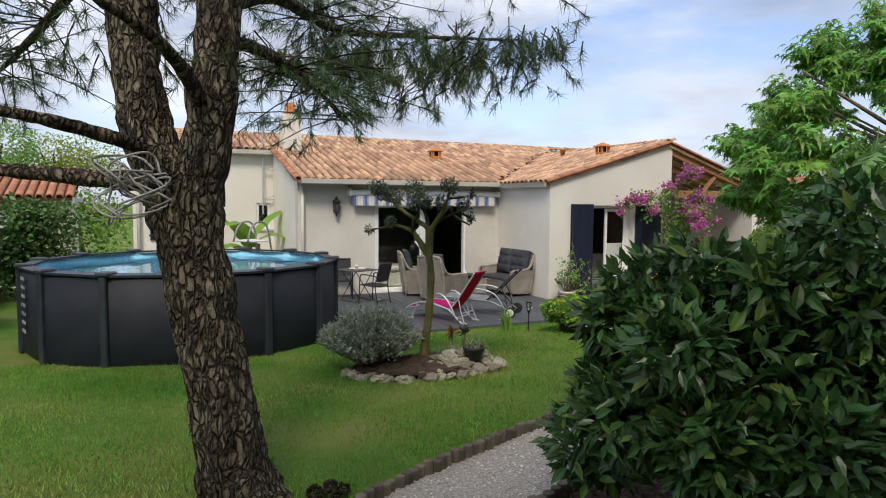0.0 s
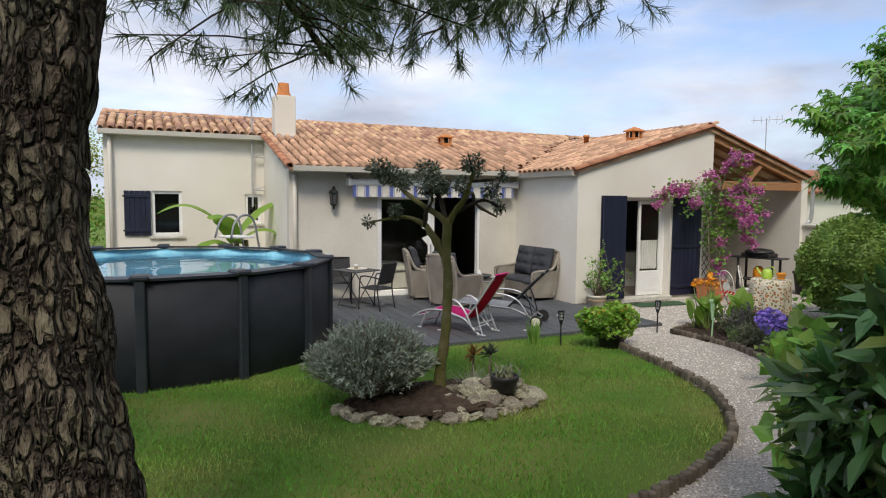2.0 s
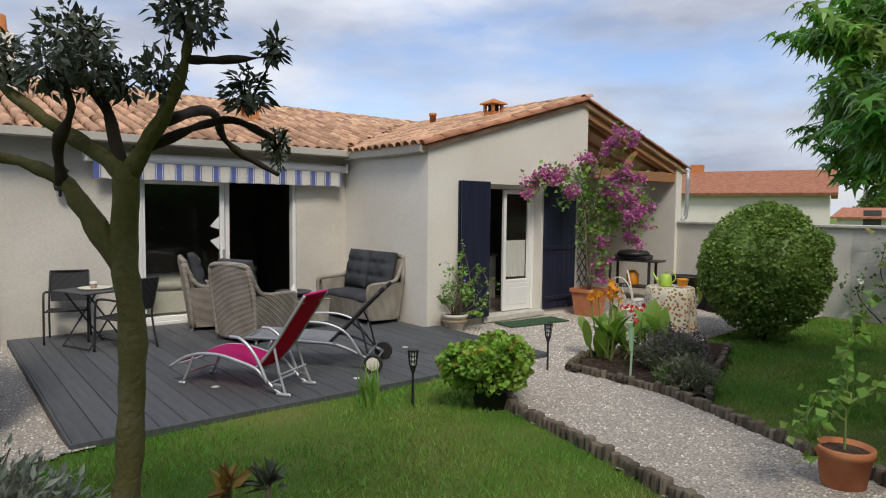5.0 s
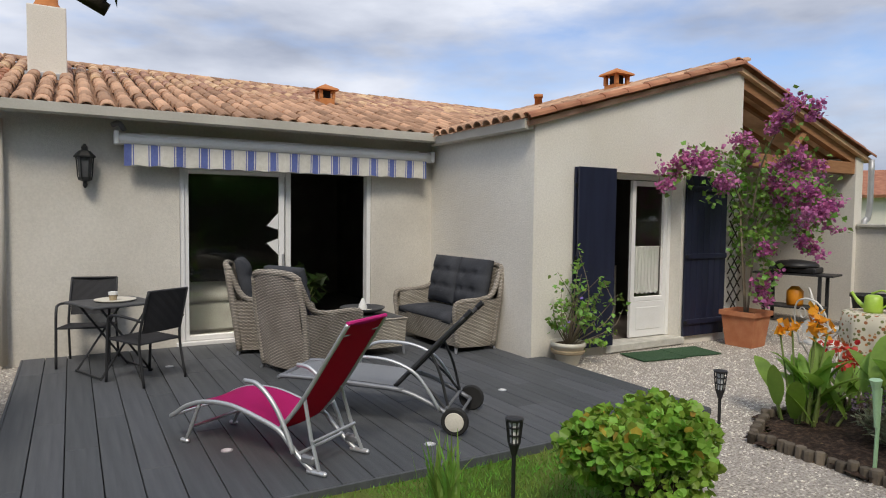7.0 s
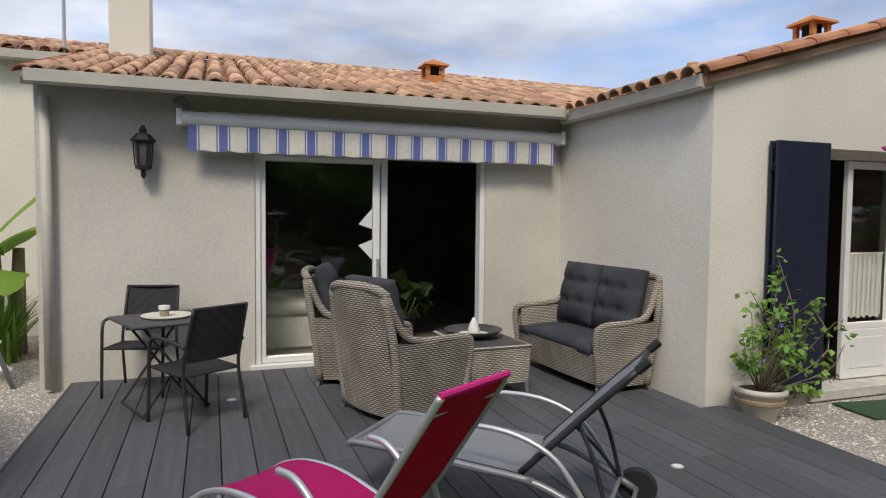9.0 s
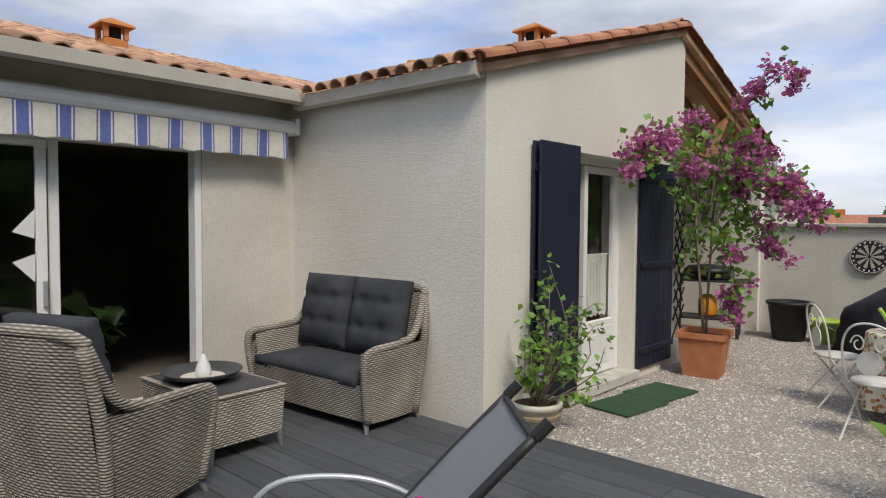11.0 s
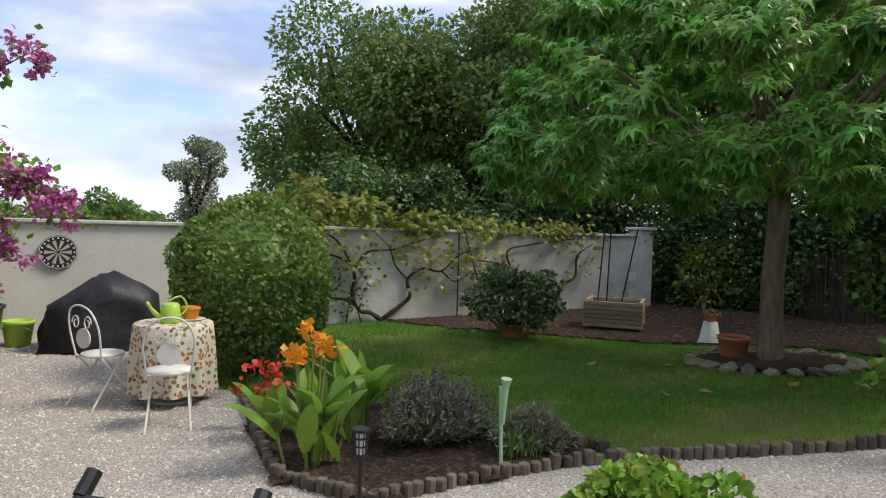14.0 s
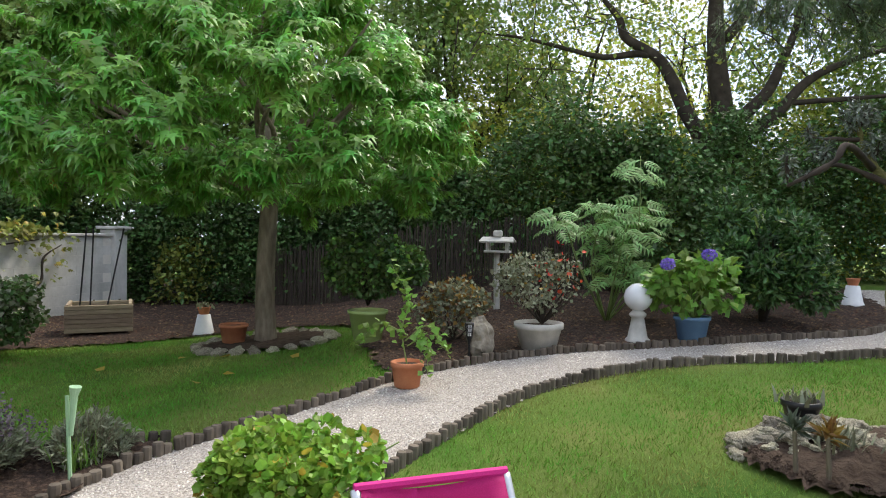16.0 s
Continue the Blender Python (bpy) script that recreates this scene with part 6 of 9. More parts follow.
def watering_can(name, label, loc, rz, m_, s=1.0):
    w = thing(name, label, "watering can", loc, rz)
    part("body", lathe(bmesh.new(), [(0.11 * s, 0), (0.12 * s, 0.02), (0.11 * s, 0.22 * s), (0.07 * s, 0.25 * s)], 18), m_, w, "", True)
    part("spout", tube(bmesh.new(), smooth_line([(0.1 * s, 0, 0.06 * s), (0.2 * s, 0, 0.15 * s), (0.28 * s, 0, 0.27 * s)], 4), [0.03 * s] * 5 + [0.022 * s] * 4, 8), m_, w, "", True)
    part("handle", tube(bmesh.new(), smooth_line([(-0.1 * s, 0, 0.06 * s), (-0.2 * s, 0, 0.18 * s), (-0.12 * s, 0, 0.32 * s), (0.03 * s, 0, 0.27 * s)], 4), 0.013 * s, 7), m_, w, "", True)


watering_can("watering_can", "dark grey plastic watering can by the wall", (6.25, -3.62, 0.02), 200, M_BLACKPL, 1.2)
# covered barbecue: draped cover
cb = thing("covered_barbecue", "barbecue under a black weatherproof cover", "barbecue", (5.95, -4.15, 0.02))
bm = bmesh.new()
rings = []
NSEG = 36
for j in range(9):
    t = j / 8
    ring = []
    for k in range(NSEG):
        a = 2 * math.pi * k / NSEG
        rx, ry = 0.36 + 0.12 * (1 - t), 0.62 + 0.10 * (1 - t)
        fold = 1 + 0.08 * (1 - t) * math.sin(a * 7 + 1.3 * math.sin(a * 3)) + 0.03 * math.sin(a * 13 + 5 * t) + 0.03 * math.sin(a * 4 + 9 * t)
        e = 1 / (abs(math.cos(a)) ** 3 + abs(math.sin(a)) ** 3) ** (1 / 3)
        cap = 1 if t < 0.7 else math.cos((t - 0.7) / 0.3 * 1.35)
        ring.append(bm.verts.new((rx * e * fold * math.cos(a) * cap, ry * e * fold * math.sin(a) * cap, 0.02 + t * (0.98 - 0.26 * min(1.0, max(0.0, 0.15 + 1.1 * math.sin(a) * cap)) - 0.10 * max(0.0, -math.sin(a) * cap)) + 0.02 * math.sin(a * 5 + t * 6))))
    rings.append(ring)
for a, b in zip(rings, rings[1:]):
    for k in range(NSEG):
        bm.faces.new((a[k], a[(k + 1) % NSEG], b[(k + 1) % NSEG], b[k]))
bm.faces.new(rings[-1])
part("cover", bm, mat("black_cover_cloth", (0.007, 0.007, 0.011), (0.016, 0.015, 0.022), scale=3, rough=0.55, bump=0.6, bump_scale=6, dist=0.03), cb, "creased black cover", True)
# dartboard
db = thing("dartboard", "black and cream dartboard hung on the garden wall", "dartboard", (GW - 0.002, -3.62, 1.22))
part("board", tube(bmesh.new(), [(0, 0, 0), (-0.04, 0, 0)], 0.235, 40), M_BLACKPL, db)
for k in range(20):
    a0, a1 = (k - 0.5) * math.pi / 10, (k + 0.5) * math.pi / 10
    bm = bmesh.new()
    n = 4
    r0, r1 = 0.02, 0.165
    lo, hi = [], []
    for i in range(n + 1):
        a = a0 + (a1 - a0) * i / n
        lo.append(bm.verts.new((-0.044, r0 * math.sin(a), r0 * math.cos(a))))
        hi.append(bm.verts.new((-0.044, r1 * math.sin(a), r1 * math.cos(a))))
    for i in range(n):
        bm.faces.new((lo[i], hi[i], hi[i + 1], lo[i + 1]))
    part("segment", bm, M_ROUNDEL_C if k % 2 else M_BLACKPL, db)
part("wire_ring", tube(bmesh.new(), [(-0.045, 0.225 * math.cos(a), 0.225 * math.sin(a)) for a in [i * math.pi / 18 for i in range(37)]], 0.004, 5), M_WHITEPOT, db)
for k in range(20):
    a = k * math.pi / 10
    part("number_mark", obox(-0.047, -0.043, 0.197 * math.sin(a) - 0.011, 0.197 * math.sin(a) + 0.011, 0.197 * math.cos(a) - 0.012, 0.197 * math.cos(a) + 0.012), M_WHITEPOT, db)

# round table with leafy cloth
tc = thing("round_garden_table", "round garden table standing on the gravel", "table", (2.86, -4.56, 0.02))
part("tabletop", lathe(bmesh.new(), [(0.325, 0.70), (0.335, 0.71), (0.335, 0.725), (0.1, 0.73)], 28), M_WHITEIRON, tc)
part("pedestal", tube(bmesh.new(), [(0, 0, 0), (0, 0, 0.7)], 0.03, 8), M_WHITEIRON, tc)
part("foot", lathe(bmesh.new(), [(0.2, 0), (0.19, 0.02), (0.04, 0.05)], 16), M_WHITEIRON, tc)
cl = thing("tablecloth", "cream tablecloth printed with green and brown leaves", "tablecloth", (2.86, -4.56, 0.02))
bm = bmesh.new()
rings = []
NS = 72
for r, z, wv in ((0.2, 0.738, 0), (0.33, 0.738, 0), (0.35, 0.725, 0.0), (0.358, 0.6, 0.010), (0.362, 0.4, 0.024), (0.366, 0.2, 0.034), (0.37, 0.10, 0.04)):
    rings.append([bm.verts.new(((r + wv * math.sin(9 * a)) * math.cos(a), (r + wv * math.sin(9 * a)) * math.sin(a), z)) for a in [2 * math.pi * k / NS for k in range(NS)]])
for a, b in zip(rings, rings[1:]):
    for k in range(NS):
        bm.faces.new((a[(k + 1) % NS], a[k], b[k], b[(k + 1) % NS]))
bm.faces.new(rings[0])
mc = mat("leaf_print_cloth", (0.60, 0.56, 0.44), (0.62, 0.58, 0.47), scale=2, rough=0.9)
nt, lk = mc.node_tree.nodes, mc.node_tree.links
vo, rp, tcx = nt.new("ShaderNodeTexVoronoi"), nt.new("ShaderNodeValToRGB"), nt.new("ShaderNodeTexCoord")
vo.inputs["Scale"].default_value = 22
lk.new(tcx.outputs["Object"], vo.inputs["Vector"])
sep, rp2, mx = nt.new("ShaderNodeSeparateColor"), nt.new("ShaderNodeValToRGB"), nt.new("ShaderNodeMix")
mx.data_type = "RGBA"
lk.new(vo.outputs["Color"], sep.inputs[0])
lk.new(sep.outputs[0], rp2.inputs[0])
rp2.color_ramp.interpolation = "CONSTANT"
rp2.color_ramp.elements[0].color = (0.30, 0.12, 0.05, 1)
rp2.color_ramp.elements[1].color = (0.16, 0.17, 0.06, 1)
rp2.color_ramp.elements[1].position = 0.35
e = rp2.color_ramp.elements.new(0.7)
e.color = (0.46, 0.20, 0.06, 1)
lk.new(vo.outputs["Distance"], rp.inputs[0])
rp.color_ramp.elements[0].position, rp.color_ramp.elements[1].position = 0.40, 0.44
rp.color_ramp.elements[0].color, rp.color_ramp.elements[1].color = (0, 0, 0, 1), (1, 1, 1, 1)
lk.new(rp.outputs[0], mx.inputs[0])
lk.new(rp2.outputs[0], mx.inputs[6])
mx.inputs[7].default_value = (0.62, 0.58, 0.46, 1)
lk.new(mx.outputs[2], nt["Principled BSDF"].inputs["Base Color"])
part("cloth", bm, mc, cl, "", True)
watering_can("small_watering_can", "small lime green watering can on the table", (2.80, -4.52, 0.758), 100, M_LIME, 0.75)
op = round_pot("orange_pot", "small orange flowerpot on a saucer on the table", (2.93, -4.72, 0.766), 0.085, 0.12, M_ORANGEPOT, 0.75, 0.02)
part("saucer", lathe(bmesh.new(), [(0.11, -0.008), (0.135, 0.006), (0.12, 0.008), (0.02, -0.001)], 20), M_CREAM, op)


def bistro_chair(loc, rz):
    c = thing("bistro_chair", "white wrought iron bistro chair with scrolled back", "chair", loc, rz, group="iron bistro chairs")
    part("seat", lathe(bmesh.new(), [(0.17, 0.44), (0.185, 0.45), (0.18, 0.465), (0.05, 0.468)], 22), M_WHITEIRON, c, "", True)
    for sx in (-1, 1):
        part("leg", tube(bmesh.new(), [(sx * 0.13, -0.12, 0.45), (sx * 0.17, 0.24, 0.0)], 0.009, 6), M_WHITEIRON, c)
        part("leg", tube(bmesh.new(), [(sx * 0.15, 0.14, 0.45), (sx * 0.17, -0.24, 0.0)], 0.009, 6), M_WHITEIRON, c)
    part("back_hoop", tube(bmesh.new(), smooth_line([(-0.16, 0.14, 0.42), (-0.19, 0.19, 0.7), (-0.13, 0.23, 0.87), (0, 0.245, 0.92), (0.13, 0.23, 0.87), (0.19, 0.19, 0.7), (0.16, 0.14, 0.42)], 5), 0.009, 7), M_WHITEIRON, c, "", True)
    for sx in (-1, 1):
        part("scroll", tube(bmesh.new(), [(sx * (0.075 + 0.05 * math.cos(a) * (1 - a / 12)), 0.215, 0.76 + 0.07 * math.sin(a) * (1 - a / 12)) for a in [i * 0.5 for i in range(17)]], 0.006, 5), M_WHITEIRON, c)
    part("back_plate", tube(bmesh.new(), [(0, 0.19, 0.62), (0, 0.20, 0.62)], 0.09, 20), M_WHITEIRON, c)


bistro_chair((2.08, -4.42, 0.02), 80)
bistro_chair((3.02, -3.98, 0.02), 35)


def solar_lamp(loc, h=0.5):
    s = thing("solar_lamp", "black solar garden torch on a spike", "garden lamp", loc, group="solar torches")
    part("spike", tube(bmesh.new(), [(0, 0, -0.05), (0, 0, h - 0.16)], 0.012, 7), M_BLACKPL, s)
    part("holder", lathe(bmesh.new(), [(0.012, h - 0.22), (0.03, h - 0.16), (0.035, h - 0.145), (0.02, h - 0.14)], 10), M_BLACKPL, s)
    part("core", lathe(bmesh.new(), [(0.022, h - 0.145), (0.028, h - 0.015), (0.01, h - 0.014)], 10), M_GLOBE, s, "frosted core")
    for k in range(10):
        a = k * math.pi / 5
        part("rib", tube(bmesh.new(), [(0.032 * math.cos(a), 0.032 * math.sin(a), h - 0.145), (0.046 * math.cos(a), 0.046 * math.sin(a), h - 0.015)], 0.004, 4), M_BLACKPL, s)
    for z, r in ((h - 0.1, 0.038), (h - 0.055, 0.042)):
        part("band", lathe(bmesh.new(), [(r - 0.004, z), (r, z), (r, z + 0.006), (r - 0.004, z + 0.006)], 10), M_BLACKPL, s)
    part("cap", lathe(bmesh.new(), [(0.05, h - 0.015), (0.052, h), (0.02, h + 0.006)], 10), M_BLACKPL, s)


solar_lamp((-2.42, -5.25, ground_z(-2.42, -5.25)), 0.52)
solar_lamp((-0.38, -5.05, ground_z(-0.38, -5.05)), 0.55)
solar_lamp((-2.12, -9.62, ground_z(-2.12, -9.62)), 0.42)

# ---- garden objects ----
gs = thing("rain_gauge", "pale green plastic rain gauge on a stick", "rain gauge", (-0.28, -6.08, ground_z(-0.28, -6.08)))
part("stick", tube(bmesh.new(), [(0, 0, 0), (0.03, 0, 0.6)], 0.012, 6), M_GREENPL, gs)
part("funnel", tube(bmesh.new(), [(0.0, 0, 0.36), (-0.02, 0, 0.60), (-0.03, 0, 0.66)], [0.012, 0.022, 0.036], 12), M_GREENPL, gs)
TPOT = round_pot("terracotta_pot", "terracotta pot with a young tree at the path edge", (-1.72, -8.55, ground_z(-1.7, -8.55) + 0.015), 0.15, 0.24, M_TERRA, 0.78)
LPOT = round_pot("lime_pot", "large pale lime pot under the citrus shrub", (-0.62, -10.62, ground_z(-0.62, -10.62)), 0.25, 0.42, M_LIMESOFT, 0.7)
BOWL = round_pot("stone_bowl", "wide aged white stone bowl planter", (-2.82, -10.28, ground_z(-2.8, -10.3)), 0.275, 0.33, M_CONCRETE, 0.72, 0.045)
BPOT = round_pot("blue_pot", "blue plastic pot holding the hydrangea", (-4.62, -11.05, ground_z(-4.6, -11.05)), 0.21, 0.34, M_BLUEPOT, 0.72)
gl = thing("globe_lamp", "white globe garden lamp on a turned stone baluster", "garden lamp", (-3.98, -10.95, ground_z(-4, -10.95)))
part("baluster", lathe(bmesh.new(), [(0.15, 0), (0.15, 0.04), (0.12, 0.07), (0.085, 0.25), (0.075, 0.31), (0.10, 0.33), (0.10, 0.36), (0.06, 0.40)], 20), M_CONCRETE, gl, "", True)
bm = bmesh.new()
bmesh.ops.create_uvsphere(bm, u_segments=28, v_segments=18, radius=0.17, matrix=Matrix.Translation((0, 0, 0.56)))
part("globe", bm, M_GLOBE, gl, "white opal globe", True)
for nm, lc, lb in (("white_cone_pot", (2.70, -12.15), "upturned white pot holding a succulent"), ("white_cone_pot", (-7.65, -14.5), "upturned white pot under the laurel")):
    wp = thing(nm, lb, "plant pot", (*lc, ground_z(*lc)))
    part("cone", lathe(bmesh.new(), [(0.17, 0), (0.175, 0.03), (0.155, 0.06), (0.10, 0.34), (0.05, 0.345)], 22), M_WHITEPOT, wp, "", True)
    part("small_pot", lathe(bmesh.new(), [(0.07, 0.346), (0.10, 0.44), (0.105, 0.46), (0.03, 0.46)], 16), M_TERRA, wp)
RPOT = round_pot("brown_basket_pot", "brown clay pot inside the stone ring", (1.45, -10.92, ground_z(1.45, -10.9) + 0.04), 0.19, 0.26, M_TERRA, 0.8)
# hexagonal plank planter
pk = thing("plank_planter", "weathered wooden plank planter box on the mulch", "planter", (4.65, -12.15, 0.03), 38)
for k in range(6):
    for s in (0, 1):
        y = -0.42 + s * 0.80
        part("plank", obox(-0.5, 0.5, y, y + 0.05, 0.04 + k * 0.075, 0.108 + k * 0.075, 0.006), M_OLDWOOD, pk)
        x = -0.48 + s * 0.92
        part("plank", obox(x, x + 0.05, -0.40, 0.40, 0.06 + k * 0.075, 0.126 + k * 0.075, 0.006), M_OLDWOOD, pk)
for x in (-0.3, 0.1):
    part("upright", obox(x, x + 0.035, -0.445, -0.42, 0.0, 0.5, 0.004), M_DARKBARK, pk)
part("soil", obox(-0.45, 0.45, -0.38, 0.38, 0.05, 0.42), M_SOIL, pk)
for x, y, tx in ((-0.1, 0.1, -0.35), (0.15, 0.1, 0.1), (0.3, 0.15, 0.2)):
    part("stake", tube(bmesh.new(), [(x, y, 0.4), (tx, y + 0.1, 1.75)], 0.014, 5), M_BLACKIRON, pk)
# bird table
bt = thing("bird_table", "weathered wooden bird table on a post", "bird table", (-2.0, -12.8, ground_z(-2, -12.8) - 0.03))
part("post", tube(bmesh.new(), [(0, 0, 0), (0.01, 0, 0.95)], 0.05, 8), M_CONCRETE, bt)
part("floor", obox(-0.2, 0.2, -0.16, 0.16, 0.95, 0.985, 0.006), M_CONCRETE, bt)
for sx in (-0.15, 0.15):
    for sy in (-0.11, 0.11):
        part("pillar", obox(sx - 0.02, sx + 0.02, sy - 0.02, sy + 0.02, 0.985, 1.14), M_CONCRETE, bt)
bm = bmesh.new()
slab(bm, [(-0.27, -0.2, 1.13), (0.27, -0.2, 1.13), (0.24, 0, 1.2), (-0.24, 0, 1.2)], 0.025)
slab(bm, [(-0.24, 0, 1.2), (0.24, 0, 1.2), (0.27, 0.2, 1.13), (-0.27, 0.2, 1.13)], 0.025)
part("roof", bm, M_CONCRETE, bt)
part("finial", obox(-0.07, 0.07, -0.07, 0.07, 1.2, 1.3, 0.02), M_CONCRETE, bt)


def rock_mesh(seed, n=3):
    bm = bmesh.new()
    bmesh.ops.create_icosphere(bm, subdivisions=n, radius=1.0)
    r = random.Random(seed)
    off = Vector((r.uniform(0, 50), r.uniform(0, 50), 0))
    for v in bm.verts:
        k = noise.noise(v.co * 1.1 + off) * 0.5 + noise.noise(v.co * 2.6 + off) * 0.3 + noise.noise(v.co * 6 + off) * 0.1
        v.co *= 1 + k
        v.co.z = max(v.co.z * 0.75, -0.45)
    me = bpy.data.meshes.new("rock")
    bm.to_mesh(me)
    bm.free()
    me.materials.append(M_ROCK)
    return me


ROCKS = [rock_mesh(k) for k in range(7)]


def rocks(owner, spots):
    r = random.Random(9)
    for x, y, z, s in spots:
        ob = new("rock", ROCKS[r.randrange(7)])
        ob.parent = owner
        ob.matrix_basis = Matrix.LocRotScale((x, y, z + s * 0.3), Euler((r.uniform(-0.3, 0.3), r.uniform(-0.3, 0.3), r.uniform(0, 6.28))), (s * r.uniform(0.9, 1.4), s * r.uniform(0.8, 1.1), s * r.uniform(0.7, 1.0)))


r = random.Random(21)
rg = thing("rock_garden", "limestone rocks piled round the small garden bed", "rock garden")
sp = []
for k in range(34):
    a = math.pi * (0.96 + 1.02 * k / 33)
    xx, yy = -5.36 + 0.95 * math.cos(a) + r.uniform(-0.07, 0.07), -7.44 + 0.66 * math.sin(a) + r.uniform(-0.07, 0.07)
    sp.append((xx, yy, ground_z(xx, yy), r.uniform(0.04, 0.10)))
for _ in range(75):
    u, q = r.uniform(0, 2 * math.pi), math.sqrt(r.random())
    xx, yy = -4.95 + 0.46 * q * math.cos(u), -7.66 + 0.36 * q * math.sin(u)
    sp.append((xx, yy, ground_z(xx, yy) + 0.17 * (1 - q * q) + r.uniform(-0.03, 0.02), r.uniform(0.04, 0.105)))
rocks(rg, sp)
tr_ = thing("stone_ring", "ring of pale stones round the tree foot", "stone ring")
rocks(tr_, [(x, y, ground_z(x, y), r.uniform(0.07, 0.11)) for x, y in RING for _ in (0,)])
rs = thing("garden_rock", "tall pitted limestone rock beside the path", "rock", (-2.22, -9.75, ground_z(-2.2, -9.75)))
bm = bmesh.new()
bmesh.ops.create_icosphere(bm, subdivisions=3, radius=0.5)
for v in bm.verts:
    k = noise.noise(v.co * 4) * 0.3 + noise.noise(v.co * 9) * 0.12
    v.co *= 1 + k
    v.co = Vector((v.co.x * 0.30, v.co.y * 0.30, v.co.z * 0.5 + 0.22))
part("rock", bm, M_ROCK, rs)
bp = round_pot("black_pot", "small black pot of succulents among the rocks", (-4.88, -7.86, ground_z(-4.88, -7.86) + 0.15), 0.13, 0.16, M_BLACKPL, 0.75)


# path edging of short round logs
def log_mesh():
    bm = bmesh.new()
    lathe(bm, [(0.036, -0.04), (0.037, 0.085), (0.033, 0.10), (0.012, 0.103)], 8)
    me = bpy.data.meshes.new("log")
    bm.to_mesh(me)
    bm.free()
    me.materials.append(M_LOG)
    return me


LOG = log_mesh()


def edging(name, line, limit):
    e = tagged(new(name), "low edging of short weathered round logs", "edging", "", "structure")
    r = random.Random(4)
    pts = [Vector((x, y, 0)) for x, y in line]
    carry, count, vs, fs = 0.0, 0, [], []
    base = np.array([v.co for v in LOG.vertices])
    polys = [list(p.vertices) for p in LOG.polygons]
    for a, b in zip(pts, pts[1:]):
        d = (b - a).length
        while carry < d:
            p = a.lerp(b, carry / d)
            m = Matrix.LocRotScale((p.x + r.uniform(-0.008, 0.008), p.y + r.uniform(-0.008, 0.008), ground_z(p.x, p.y) + r.uniform(-0.02, 0.012)), Euler((r.uniform(-0.08, 0.08), r.uniform(-0.08, 0.08), r.uniform(0, 6))), (r.uniform(0.85, 1.1),) * 2 + (1,))
            if count < limit:
                ob = new("log", LOG)
                ob.parent = e
                ob.matrix_basis = m
            else:
                mm = np.array(m)
                fs += [[i + len(vs) * len(base) for i in p_] for p_ in polys]
                vs.append(base @ mm[:3, :3].T + mm[:3, 3])
            count += 1
            carry += r.uniform(0.07, 0.08)
        carry -= d
    if vs:
        me = bpy.data.meshes.new("logs")
        me.from_pydata(np.concatenate(vs).tolist(), [], fs)
        o = part("logs", me, M_LOG, e)
        o["kind"] = "stuff"


edging("edging_inner", inner, 150)
edging("edging_outer", outer, 150)
edging("edging_bed", [(-0.3, -6.95), (0.45, -6.5), (1.44, -6.14), (2.75, -5.55)], 80)
edging("edging_yard", [(-0.2, -5.2), (0.5, -4.85), (1.4, -4.95), (2.6, -5.15)], 80)

# ---- shed and neighbours ----
sh = thing("garden_shed", "low cream outbuilding with an orange tiled roof", "shed", (-12.5, 6.0, -0.15))
part("wall", obox(-2.0, 2.0, -0.8, 2.5, 0, 2.5), M_WALL2, sh)
bm = bmesh.new()
slab(bm, [(-2.3, -1.2, 2.55), (2.2, -1.2, 2.55), (2.2, 1.2, 3.35), (-2.3, 1.2, 3.35)], 0.08)
roof = part("roof", bm, M_TILE2, sh)
me = tile_mesh("shed_tile", 0.1, 0.085, 2.6, 6, 0.02)
me.materials.clear()
me.materials.append(M_TILE2)
for k in range(20):
    ob = new("tile_column", me)
    ob.parent = roof
    ob.matrix_basis = pose(-2.2 + k * 0.228, -1.3, 2.56, 18.4)
part("fascia", obox(2.2, 2.26, -1.3, 1.2, 2.42, 2.56), M_ZINC, sh)


def far_house(name, x, y, w, d, h, rise, label, rz=0):
    f = thing(name, label, "house", (x, y, 0), rz)
    part("wall", obox(-w / 2, w / 2, -d / 2, d / 2, 0, h), M_WALL, f)
    bm = bmesh.new()
    slab(bm, [(-w / 2 - 0.3, -d / 2 - 0.4, h - 0.05), (w / 2 + 0.3, -d / 2 - 0.4, h - 0.05), (w / 2 + 0.3, 0, h + rise), (-w / 2 - 0.3, 0, h + rise)], 0.12)
    slab(bm, [(-w / 2 - 0.3, 0, h + rise), (w / 2 + 0.3, 0, h + rise), (w / 2 + 0.3, d / 2 + 0.4, h - 0.05), (-w / 2 - 0.3, d / 2 + 0.4, h - 0.05)], 0.12)
    part("roof", bm, M_TILE2, f)
    part("chimney", obox(-0.3, 0.3, -0.3, 0.3, h + rise * 0.7, h + rise + 0.35), M_ORANGE, f)
    for k in (-1, 1):
        part("window", obox(k * w / 4 - 0.5, k * w / 4 + 0.5, -d / 2 - 0.03, -d / 2, 1.0, 2.1), M_SLATTOP, f)


